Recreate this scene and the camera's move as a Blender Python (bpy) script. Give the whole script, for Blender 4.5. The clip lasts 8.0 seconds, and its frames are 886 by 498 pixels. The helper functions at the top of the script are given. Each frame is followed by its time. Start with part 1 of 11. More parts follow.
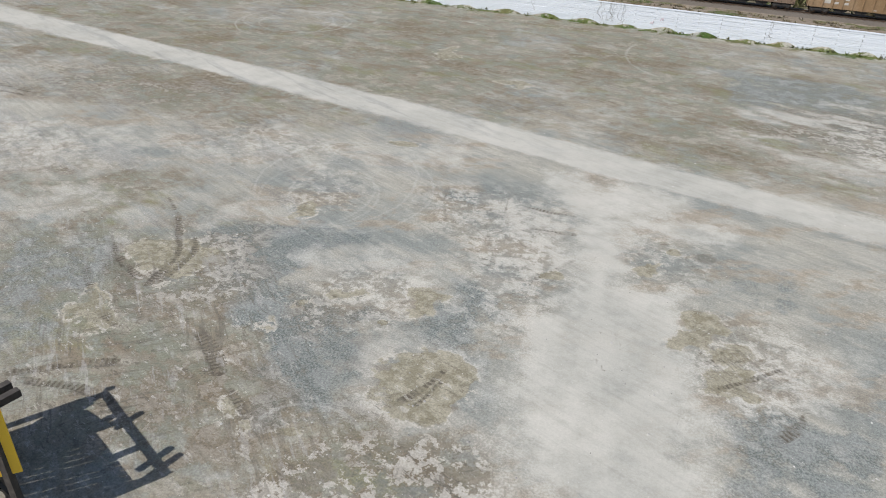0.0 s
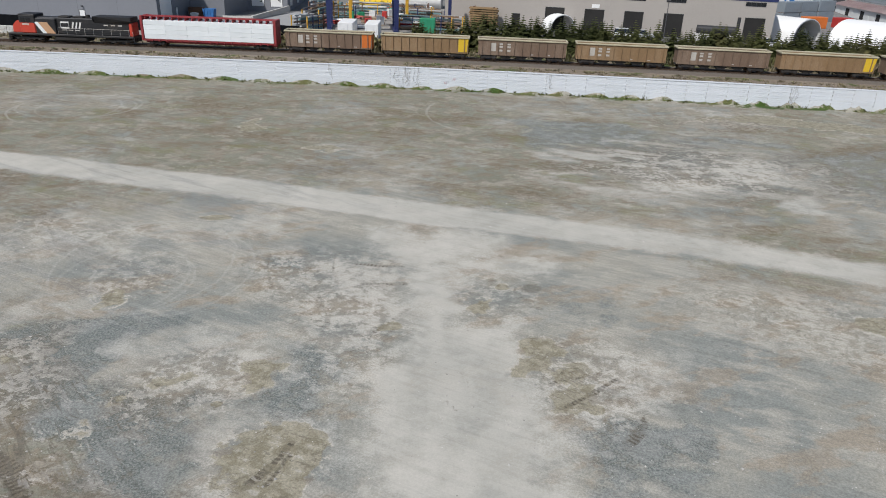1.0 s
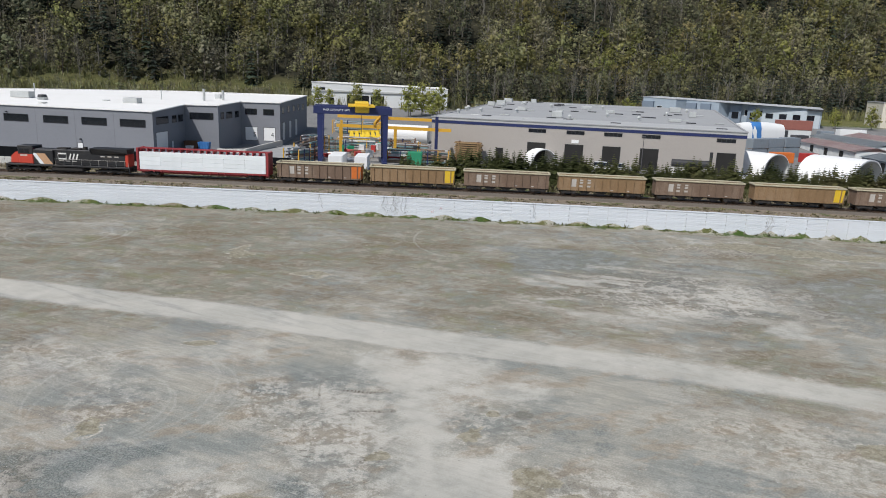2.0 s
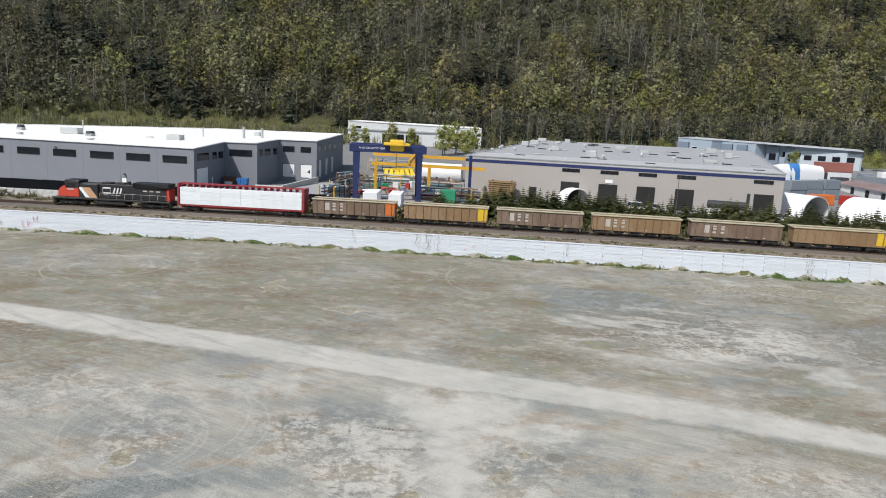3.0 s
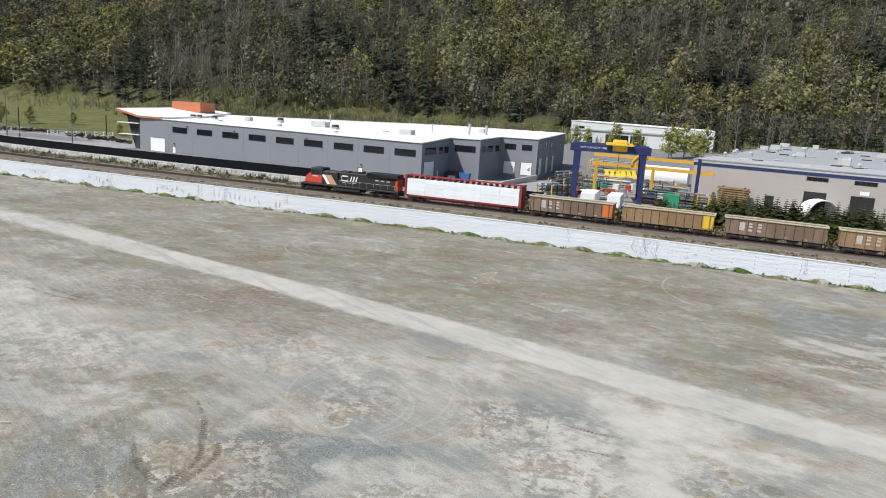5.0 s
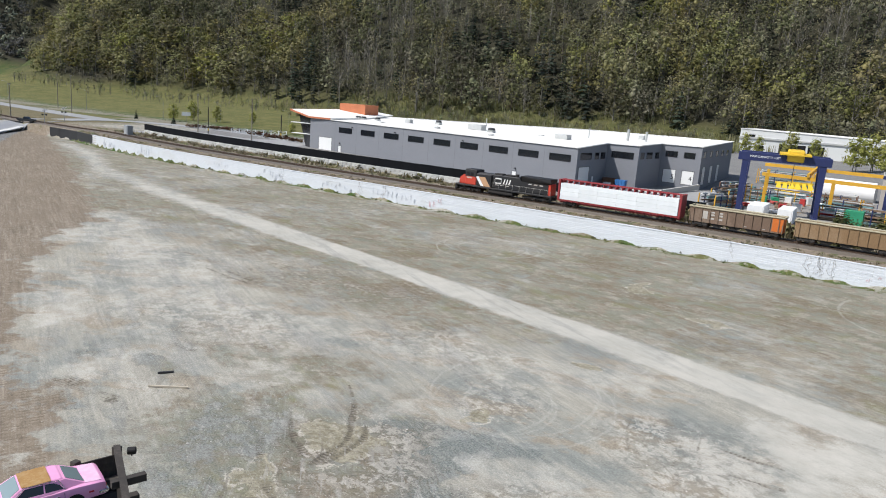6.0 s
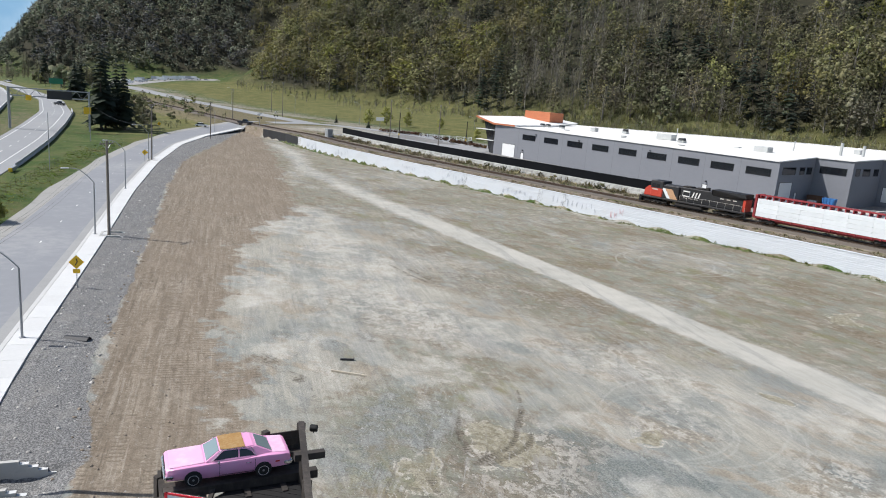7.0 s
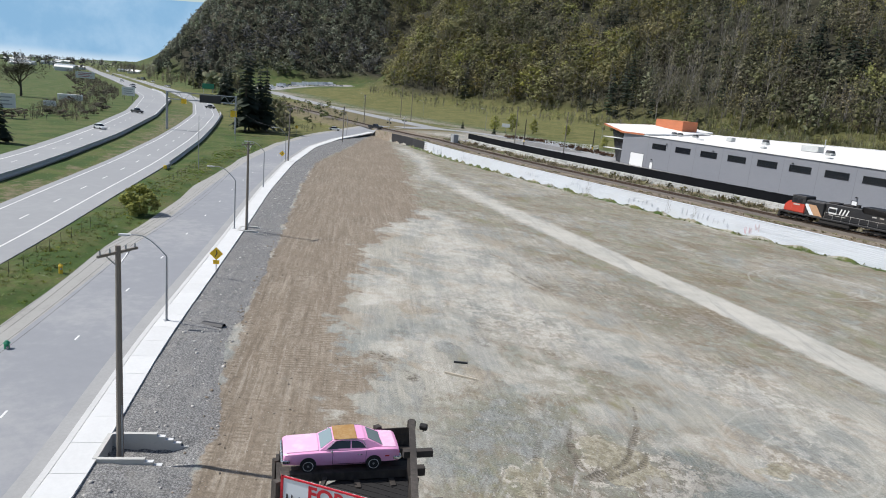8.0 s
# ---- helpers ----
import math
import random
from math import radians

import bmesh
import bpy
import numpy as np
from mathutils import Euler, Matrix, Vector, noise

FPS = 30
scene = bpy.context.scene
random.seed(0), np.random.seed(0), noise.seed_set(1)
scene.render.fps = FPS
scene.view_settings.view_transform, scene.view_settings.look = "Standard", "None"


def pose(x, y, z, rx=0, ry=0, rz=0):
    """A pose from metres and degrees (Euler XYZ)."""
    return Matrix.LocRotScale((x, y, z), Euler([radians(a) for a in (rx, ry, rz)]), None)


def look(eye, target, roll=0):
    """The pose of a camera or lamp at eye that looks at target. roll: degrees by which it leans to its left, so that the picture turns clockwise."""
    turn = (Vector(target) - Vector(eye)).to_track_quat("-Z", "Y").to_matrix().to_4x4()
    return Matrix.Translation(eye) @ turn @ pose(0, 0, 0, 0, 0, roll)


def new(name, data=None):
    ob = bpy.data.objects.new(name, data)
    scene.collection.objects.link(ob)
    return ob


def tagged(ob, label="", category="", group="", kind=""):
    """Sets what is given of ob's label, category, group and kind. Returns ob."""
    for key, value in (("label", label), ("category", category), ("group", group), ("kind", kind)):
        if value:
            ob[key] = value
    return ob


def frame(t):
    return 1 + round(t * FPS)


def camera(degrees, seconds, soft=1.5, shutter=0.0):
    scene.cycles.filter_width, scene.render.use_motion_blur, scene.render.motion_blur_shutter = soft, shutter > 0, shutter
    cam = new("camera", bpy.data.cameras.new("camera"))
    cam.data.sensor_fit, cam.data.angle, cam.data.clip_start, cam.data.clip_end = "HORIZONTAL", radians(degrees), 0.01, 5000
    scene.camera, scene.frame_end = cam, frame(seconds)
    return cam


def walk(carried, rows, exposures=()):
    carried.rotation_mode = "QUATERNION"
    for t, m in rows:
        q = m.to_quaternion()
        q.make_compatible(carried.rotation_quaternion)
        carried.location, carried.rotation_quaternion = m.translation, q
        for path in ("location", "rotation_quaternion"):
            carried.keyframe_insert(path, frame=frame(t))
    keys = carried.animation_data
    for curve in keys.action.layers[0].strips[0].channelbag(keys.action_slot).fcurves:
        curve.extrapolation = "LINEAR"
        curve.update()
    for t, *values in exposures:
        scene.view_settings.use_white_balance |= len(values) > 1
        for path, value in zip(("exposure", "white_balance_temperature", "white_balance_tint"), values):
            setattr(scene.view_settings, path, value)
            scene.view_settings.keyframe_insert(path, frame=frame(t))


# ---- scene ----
cam = camera(65.07, 8.0, soft=1.0)
PATH = [
    (0.0, pose(0.631, -0.403, 22.706, 59.536, -2.648, 10.179)),
    (0.5, pose(0.560, -0.235, 22.082, 61.149, -2.074, -0.386)),
    (1.0, pose(0.420, -0.132, 21.459, 65.973, -1.942, -6.236)),
    (1.5, pose(0.285, -0.011, 21.216, 71.927, -2.517, -7.323)),
    (1.7, pose(0.221, 0.005, 21.185, 74.002, -2.453, -7.393)),
    (2.8, pose(0.055, -0.107, 21.119, 79.638, -2.778, -6.431)),
    (3.0, pose(0.039, -0.106, 21.145, 79.544, -2.670, -4.649)),
    (3.5, pose(-0.000, 0.000, 21.000, 79.051, -3.068, 2.956)),
    (4.0, pose(0.065, 0.063, 20.867, 78.652, -3.571, 10.036)),
    (4.2, pose(0.085, 0.072, 20.845, 78.611, -3.520, 11.058)),
    (5.3, pose(0.226, -0.053, 20.657, 78.524, -3.815, 15.543)),
    (5.5, pose(0.141, -0.105, 20.599, 78.443, -3.986, 17.844)),
    (6.0, pose(0.068, -0.088, 20.443, 78.089, -4.280, 26.005)),
    (6.5, pose(-0.011, 0.007, 20.364, 77.713, -4.550, 34.442)),
    (7.0, pose(-0.038, -0.064, 20.316, 77.525, -4.752, 40.922)),
    (7.5, pose(-0.015, -0.008, 20.277, 77.205, -4.985, 48.183)),
    (8.0, pose(0.070, 0.049, 20.267, 77.163, -5.142, 51.195)),
]
walk(cam, PATH, [(0.0, 0.12), (0.5, 0.02), (1.0, -0.10), (1.5, -0.12), (3.0, 0.16), (3.5, 0.20), (4.0, 0.24), (8.0, 0.26)])

# ---- light ----
SUN_EL, SUN_FROM = radians(51), Vector((-0.707, -0.707, 0))
world = bpy.data.worlds.new("world")
scene.world = world
world.use_nodes = True
wt = world.node_tree
sky = wt.nodes.new("ShaderNodeTexSky")
sky.sky_type, sky.sun_disc, sky.sun_elevation, sky.sun_rotation = "NISHITA", False, SUN_EL, radians(225)
sky.air_density, sky.dust_density, sky.ozone_density = 1.0, 1.2, 1.0
wt.nodes["Background"].inputs["Strength"].default_value = 0.10
wt.links.new(sky.outputs[0], wt.nodes["Background"].inputs["Color"])
sun_data = bpy.data.lights.new("sun", "SUN")
sun_data.energy, sun_data.angle, sun_data.color = 4.05, radians(0.55), (1.0, 0.977, 0.95)
sun = new("sun", sun_data)
sun.matrix_world = look((0, 0, 60), Vector((0, 0, 60)) - (SUN_FROM * math.cos(SUN_EL) + Vector((0, 0, math.sin(SUN_EL)))))

# ---- materials ----
MATS = {}


def nodes_of(name):
    m = bpy.data.materials.new(name)
    m.use_nodes = True
    t = m.node_tree
    return m, t, t.nodes["Principled BSDF"]


def nd(t, kind, **sets):
    n = t.nodes.new(kind)
    for key, value in sets.items():
        n.inputs[key].default_value = value
    return n


def rgb_mix(t, fac, a, b, mode="MIX"):
    n = t.nodes.new("ShaderNodeMix")
    n.data_type, n.blend_type = "RGBA", mode
    for sock, value in ((n.inputs[0], fac), (n.inputs[6], a), (n.inputs[7], b)):
        if isinstance(value, (int, float)):
            sock.default_value = value
        elif isinstance(value, tuple):
            sock.default_value = (*value[:3], 1)
        else:
            t.links.new(value, sock)
    return n.outputs[2]


def math_node(t, op, a, b=0.5, c=0.0):
    n = t.nodes.new("ShaderNodeMath")
    n.operation = op
    for sock, value in zip(n.inputs, (a, b, c)):
        if isinstance(value, (int, float)):
            sock.default_value = value
        else:
            t.links.new(value, sock)
    return n.outputs[0]


def noise_fac(t, vec, scale, detail=4.0, rough=0.55):
    n = nd(t, "ShaderNodeTexNoise", Scale=scale, Detail=detail, Roughness=rough)
    t.links.new(vec, n.inputs["Vector"])
    return n.outputs["Fac"]


def step_fac(t, value, lo, hi):
    n = nd(t, "ShaderNodeMapRange", **{"From Min": lo, "From Max": hi})
    n.interpolation_type = "SMOOTHSTEP"
    t.links.new(value, n.inputs["Value"])
    return n.outputs[0]


def surface(name, base, rough=0.7, metal=0.0, var=0.25, big=0.35, fine=6.0, bump=0.15, dirt=None, dirt_amount=0.35,
            random=0.0, island=0.0, coat=0.0, stretch=(1, 1, 1), spec=0.5):
    """A painted, worn or grown surface: two scales of variation, dirt, fine relief."""
    if name in MATS:
        return MATS[name]
    m, t, p = nodes_of(name)
    co = t.nodes.new("ShaderNodeTexCoord")
    mp = nd(t, "ShaderNodeMapping", Scale=stretch)
    t.links.new(co.outputs["Object"], mp.inputs[0])
    vec = mp.outputs[0]
    a, b = noise_fac(t, vec, big, 3), noise_fac(t, vec, fine, 5, 0.65)
    lo, hi = tuple(c * (1 - var) for c in base), tuple(min(1, c * (1 + var)) for c in base)
    col = rgb_mix(t, step_fac(t, a, 0.3, 0.7), lo, hi)
    col = rgb_mix(t, 0.6, col, rgb_mix(t, step_fac(t, b, 0.25, 0.75), lo, hi))
    if dirt:
        d = math_node(t, "MULTIPLY", step_fac(t, math_node(t, "ADD", math_node(t, "MULTIPLY", a, 0.6), math_node(t, "MULTIPLY", b, 0.4)), 0.47, 0.66), dirt_amount)
        col = rgb_mix(t, d, col, dirt)
    if random:
        info = t.nodes.new("ShaderNodeObjectInfo")
        hs = nd(t, "ShaderNodeHueSaturation")
        t.links.new(math_node(t, "MULTIPLY_ADD", info.outputs["Random"], random, 1 - random / 2), hs.inputs["Value"])
        t.links.new(col, hs.inputs["Color"])
        col = hs.outputs[0]
    if island:
        geo = t.nodes.new("ShaderNodeNewGeometry")
        hs = nd(t, "ShaderNodeHueSaturation")
        t.links.new(math_node(t, "MULTIPLY_ADD", geo.outputs["Random Per Island"], island, 1 - island / 2), hs.inputs["Value"])
        t.links.new(col, hs.inputs["Color"])
        col = hs.outputs[0]
    t.links.new(col, p.inputs["Base Color"])
    t.links.new(math_node(t, "MULTIPLY_ADD", b, 0.25, rough - 0.12), p.inputs["Roughness"])
    p.inputs["Metallic"].default_value = metal
    p.inputs["Coat Weight"].default_value = coat
    p.inputs["Specular IOR Level"].default_value = spec
    if bump:
        bp = nd(t, "ShaderNodeBump", Strength=bump, Distance=0.04)
        t.links.new(b, bp.inputs["Height"])
        t.links.new(bp.outputs[0], p.inputs["Normal"])
    MATS[name] = m
    return m


def glass_dark(name="dark_glass", tone=(0.012, 0.014, 0.018)):
    if name not in MATS:
        m, t, p = nodes_of(name)
        p.inputs["Base Color"].default_value = (*tone, 1)
        p.inputs["Roughness"].default_value = 0.08
        p.inputs["Specular IOR Level"].default_value = 0.6
        MATS[name] = m
    return MATS[name]


# ---- building blocks ----
def obj(name, me, parent=None, mat=None):
    ob = new(name, me)
    if mat:
        me.materials.append(mat)
    if parent:
        ob.parent = parent
    return ob


def part(name, bm, material, parent, label=""):
    """Links a bmesh as ONE mesh object under a thing or a part."""
    me = bpy.data.meshes.new(name)
    bm.to_mesh(me)
    bm.free()
    ob = obj(name, me, parent, material)
    return tagged(ob, label) if label else ob


def empty(name, m=None):
    ob = new(name)
    ob.empty_display_size = 0.3
    if m is not None:
        ob.matrix_world = m
    return ob


def smooth(ob, angle=40):
    ob.data.shade_smooth()
    ob.data.set_sharp_from_angle(angle=radians(angle))
    return ob


def prism(bm, poly, z0, z1, m=None):
    """An upright prism over a plan polygon (counter-clockwise)."""
    lo = [bm.verts.new((x, y, z0)) for x, y in poly]
    hi = [bm.verts.new((x, y, z1)) for x, y in poly]
    n = len(poly)
    fs = [bm.faces.new(lo[::-1]), bm.faces.new(hi)]
    fs += [bm.faces.new((lo[i], lo[(i + 1) % n], hi[(i + 1) % n], hi[i])) for i in range(n)]
    if m is not None:
        bmesh.ops.transform(bm, matrix=m, verts=lo + hi)
    return fs


def box(bm, x0, y0, z0, x1, y1, z1, m=None, bevel=0.0):
    vs = [bm.verts.new(c) for c in ((x0, y0, z0), (x1, y0, z0), (x1, y1, z0), (x0, y1, z0), (x0, y0, z1), (x1, y0, z1), (x1, y1, z1), (x0, y1, z1))]
    fs = [bm.faces.new([vs[i] for i in f]) for f in ((3, 2, 1, 0), (4, 5, 6, 7), (0, 1, 5, 4), (1, 2, 6, 5), (2, 3, 7, 6), (3, 0, 4, 7))]
    if bevel:
        es = list({e for f in fs for e in f.edges})
        r = bmesh.ops.bevel(bm, geom=es, offset=bevel, segments=1, profile=0.5, affect="EDGES")
        vs = list({v for f in r["faces"] for v in f.verts} | {v for v in vs if v.is_valid})
    if m is not None:
        bmesh.ops.transform(bm, matrix=m, verts=vs)
    return vs


def rod(bm, p, q, r0, r1=None, n=8, caps=True):
    """A round or polygonal bar from p to q."""
    p, q = Vector(p), Vector(q)
    r1 = r0 if r1 is None else r1
    d = (q - p).normalized()
    u = d.orthogonal().normalized()
    w = d.cross(u)
    ring = lambda c, r: [bm.verts.new(c + (u * math.cos(a) + w * math.sin(a)) * r) for a in (2 * math.pi * i / n + math.pi / n for i in range(n))]
    a, b = ring(p, r0), ring(q, r1)
    for i in range(n):
        bm.faces.new((a[i], a[(i + 1) % n], b[(i + 1) % n], b[i]))
    if caps:
        bm.faces.new(a[::-1])
        bm.faces.new(b)


def bar(bm, p, q, w, h):
    """A timber or steel bar of rectangular section from p to q (h is its upright side)."""
    p, q = Vector(p), Vector(q)
    d = (q - p).normalized()
    side = d.cross(Vector((0, 0, 1)))
    side = side.normalized() if side.length > 1e-4 else Vector((1, 0, 0))
    up = side.cross(d)
    a = [bm.verts.new(p + side * (sx * w / 2) + up * (sz * h / 2)) for sx, sz in ((-1, -1), (1, -1), (1, 1), (-1, 1))]
    b = [bm.verts.new(q + side * (sx * w / 2) + up * (sz * h / 2)) for sx, sz in ((-1, -1), (1, -1), (1, 1), (-1, 1))]
    bm.faces.new(a[::-1]), bm.faces.new(b)
    for i in range(4):
        bm.faces.new((a[i], a[(i + 1) % 4], b[(i + 1) % 4], b[i]))


def tube(bm, pts, r, n=6):
    for p, q in zip(pts, pts[1:]):
        rod(bm, p, q, r, r, n)


def from_arrays(name, verts, faces, mat=None, parent=None):
    me = bpy.data.meshes.new(name)
    me.from_pydata(np.asarray(verts).tolist(), [], np.asarray(faces).tolist() if not isinstance(faces, list) else faces)
    me.validate()
    return obj(name, me, parent, mat)


def strip(name, left, right, z, mat, parent=None, thick=0.0):
    """A band between two plan polylines of equal length; z a number or a function of x and y."""
    zf = z if callable(z) else (lambda x, y: z)
    vs = [(x, y, zf(x, y)) for x, y in left] + [(x, y, zf(x, y)) for x, y in right]
    n = len(left)
    fs = [(i, n + i, n + i + 1, i + 1) for i in range(n - 1)]
    if thick:
        vs += [(x, y, zz - thick) for x, y, zz in vs]
        k = 2 * n
        fs = fs + [(k + i, k + i + 1, k + n + i + 1, k + n + i) for i in range(n - 1)]
        fs += [(i, i + 1, k + i + 1, k + i) for i in range(n - 1)] + [(n + i, k + n + i, k + n + i + 1, n + i + 1) for i in range(n - 1)]
        fs += [(0, k, k + n, n), (n - 1, 2 * n - 1, k + 2 * n - 1, k + n - 1)]
    return from_arrays(name, vs, fs, mat, parent)


def offset_line(pts, d):
    """A plan polyline moved sideways by d (left of its direction)."""
    p = np.array(pts, float)
    t = np.gradient(p, axis=0)
    t /= np.linalg.norm(t, axis=1)[:, None]
    return [tuple(q) for q in p + d * np.stack([-t[:, 1], t[:, 0]], 1)]


def resample(pts, step):
    p = np.array(pts, float)
    s = np.concatenate([[0], np.cumsum(np.linalg.norm(np.diff(p, axis=0), axis=1))])
    q = np.arange(0, s[-1] + step * 0.5, step)
    c = np.stack([np.interp(q, s, p[:, i]) for i in range(p.shape[1])], 1)
    for _ in range(3):
        c[1:-1] = (c[:-2] + 2 * c[1:-1] + c[2:]) / 4
    return [tuple(v) for v in c]


# ---- noise on arrays ----
def lattice(ix, iy, seed):
    h = (ix.astype(np.int64) * 374761393 + iy.astype(np.int64) * 668265263 + seed * 144269504) & 0x7FFFFFFF
    h = ((h ^ (h >> 13)) * 1274126177) & 0x7FFFFFFF
    return ((h ^ (h >> 16)) & 0xFFFF) / 65535.0


def vnoise(x, y, seed=0):
    ix, iy = np.floor(x), np.floor(y)
    fx, fy = x - ix, y - iy
    fx, fy = fx * fx * (3 - 2 * fx), fy * fy * (3 - 2 * fy)
    a, b = lattice(ix, iy, seed), lattice(ix + 1, iy, seed)
    c, d = lattice(ix, iy + 1, seed), lattice(ix + 1, iy + 1, seed)
    return (a * (1 - fx) + b * fx) * (1 - fy) + (c * (1 - fx) + d * fx) * fy


def fbm(x, y, size, octaves=4, seed=0):
    s, amp, tot = 0, 1.0, 0
    for o in range(octaves):
        s = s + amp * vnoise(x / size * 2 ** o + 17.3 * o, y / size * 2 ** o - 9.1 * o, seed + o)
        tot, amp = tot + amp, amp * 0.55
    return s / tot


def sstep(v, lo, hi):
    u = np.clip((v - lo) / (hi - lo), 0, 1)
    return u * u * (3 - 2 * u)


def line_distance(x, y, pts):
    """Distance of plan points to a polyline, and the side (positive: left)."""
    best, side = np.full(np.shape(x), 1e9), np.zeros(np.shape(x))
    for (ax, ay), (bx, by) in zip(pts, pts[1:]):
        dx, dy = bx - ax, by - ay
        u = np.clip(((x - ax) * dx + (y - ay) * dy) / (dx * dx + dy * dy), 0, 1)
        d = np.hypot(x - ax - u * dx, y - ay - u * dy)
        s = np.sign(dx * (y - ay) - dy * (x - ax))
        near = d < best
        best, side = np.where(near, d, best), np.where(near, s, side)
    return best, side


def inside(x, y, poly):
    odd = np.zeros(np.shape(x), bool)
    for (ax, ay), (bx, by) in zip(poly, poly[1:] + poly[:1]):
        hit = ((ay > y) != (by > y)) & (x < (bx - ax) * (y - ay) / (by - ay + 1e-12) + ax)
        odd ^= hit
    return odd

# ---- the lie of the land ----
WALL_FIT = np.polyfit([-190, -110, -63, -38, -16, 8, 35, 71, 110, 200], [145, 126.5, 120.3, 117.2, 114, 109.6, 104, 96.8, 88.5, 69], 4)
ROAD_PALE = [(-190, 138), (-168, 128), (-137, 107.8), (-104, 94.8), (-79, 86.0), (-63, 80.4), (-48, 75.2), (-38, 71.8), (-28, 68.2), (-16, 63.8), (-3, 58.8), (7, 54.7), (17, 51.0), (28, 46.7), (39, 41.5), (80, 25), (140, 1)]
KERB = [(-2, -16), (-33, 4.4), (-50, 13.8), (-80, 32), (-114, 52.2), (-150, 75.0), (-188, 101.8), (-214, 125), (-237, 156), (-262, 188)]
GRAVEL_IN = [(-12, -4), (-29, 10), (-37, 14.5), (-47, 19.6), (-70, 33.6), (-119, 63), (-152, 84), (-204, 128)]
BROWN_IN = [(-14, 6), (-27.4, 17.6), (-32, 21.4), (-38, 24), (-47, 29), (-60, 38.3), (-74, 48.5), (-82, 58), (-87, 68), (-107, 82), (-150, 110), (-196, 138)]


def wall_y(x):
    x = np.asarray(x, float)
    xc = np.clip(x, -200, 150)
    slope = np.polyval(np.polyder(WALL_FIT), xc)
    slope = np.where(x < -200, -0.17, slope)
    return np.polyval(WALL_FIT, xc) + (x - xc) * slope


def land(x, y):
    """Height of the ground."""
    off = y - wall_y(x)
    west = sstep(x, -268, -217)
    bank = (2.9 + 0.25 * sstep(off, 12, 22)) * sstep(off, 0.15, 1.1)
    ramp = 2.6 * sstep(off, -9, 3) * (1 - west)
    z = bank * west + ramp * 1.0 + (1 - west) * 0.5 * sstep(off, 4, 20)
    z = z + 0.04 * np.clip(off - 75, 0, 420) + 8 * sstep(off, 20, 150) * sstep(-x, 380, 600)
    az = np.degrees(np.arctan2(x, y))
    r = np.hypot(x, y)
    spur = np.radians(az + 55.5) * r
    near = np.minimum(y - (398 + 0.03 * x + 22 * (vnoise(x / 140.0, x * 0 + 3.0, 5) - 0.5)), spur * 2.4)
    near = np.where(az > 100, 0, near)
    h1 = 0.56 * np.clip(near, 0, 480)
    far = np.minimum(-0.883 * x + 0.469 * y - 915, np.radians(az + 73.2) * r * 1.75)
    h2 = np.where((az > -78) & (az < 20), 0.66 * np.clip(far, 0, 420), 0)
    hill = np.where(y > 100, np.maximum(h1, h2), 0)
    hill = hill * (0.9 + 0.2 * fbm(x, y, 120, 3, 9))
    rough = (fbm(x, y, 5, 3, 21) - 0.5) * 0.10 * sstep(-off, 1, 6) + (fbm(x, y, 1.3, 2, 33) - 0.5) * 0.05 * sstep(-off, 1, 6)
    # the lot falls away from the pavement on the street side
    d, side = line_distance(x, y, KERB)
    lotside = (side < 0) & (d < 60)
    slope = np.where(lotside, 0.42 * (1 - sstep(d, 2.2, 9.0)), np.where(d < 40, 0.08 + 0.3 * sstep(d, 11.6, 13.5) * (1 - sstep(d, 13.5, 30)), 0.0)) * sstep(-off, -5, 6)
    # a pit round the utility pole
    pu, pv = (x + 35.5) * 0.5 + (y - 9.2) * 0.866, (x + 35.5) * -0.866 + (y - 9.2) * 0.5
    pit = 0.75 * sstep(pu, -1.2, -1.0) * (1 - sstep(pu, 1.5, 4.5)) * (1 - sstep(np.abs(pv), 1.2, 1.45))
    total = z + hill + rough + slope - pit
    bed = 0.18 + 2.3 * sstep(-x, 205, 262)
    return np.where((side > 0) & (d < 11.8) & (x > -262), np.minimum(total, bed), total)


def valley_floor(x, y):
    off = y - wall_y(x)
    return 3.2 + 0.04 * np.clip(off - 75, 0, 420) + 8 * sstep(off, 20, 150) * sstep(-x, 380, 600)


def graded(a, b, fine, spans):
    """Coordinates from a to b, dense in the middle span, coarser outwards."""
    out = list(np.arange(spans[0], spans[1], fine))
    s, v = fine, spans[0]
    while v > a:
        s = min(s * 1.09, 160)
        v -= s
        out.append(v)
    s, v = fine, spans[1]
    while v < b:
        s = min(s * 1.09, 160)
        v += s
        out.append(v)
    return np.array(sorted(out))


gx = np.unique(np.concatenate([graded(-4600, 1500, 0.42, (-62, 48)), np.arange(-44, 30, 0.42) + 0.21, np.arange(-26, -1, 0.21) + 0.105, np.arange(-268, -62, 1.5), np.arange(48, 130, 1.3)]).round(3))
gy = np.unique(np.concatenate([graded(-300, 1700, 0.42, (8, 78)), np.arange(16, 58, 0.42) + 0.21, np.arange(20, 37, 0.21) + 0.105, np.arange(78, 168, 1.0)]).round(3))
GX, GY = np.meshgrid(gx, gy)
PX, PY = GX.ravel(), GY.ravel()
PZ = land(PX, PY)
nx, ny = len(gx), len(gy)
idx = np.arange(nx * ny).reshape(ny, nx)
quads = np.stack([idx[:-1, :-1], idx[:-1, 1:], idx[1:, 1:], idx[1:, :-1]], -1).reshape(-1, 4)
gme = bpy.data.meshes.new("ground")
gme.vertices.add(nx * ny)
gme.vertices.foreach_set("co", np.stack([PX, PY, PZ], 1).astype(np.float32).ravel())
gme.loops.add(quads.size)
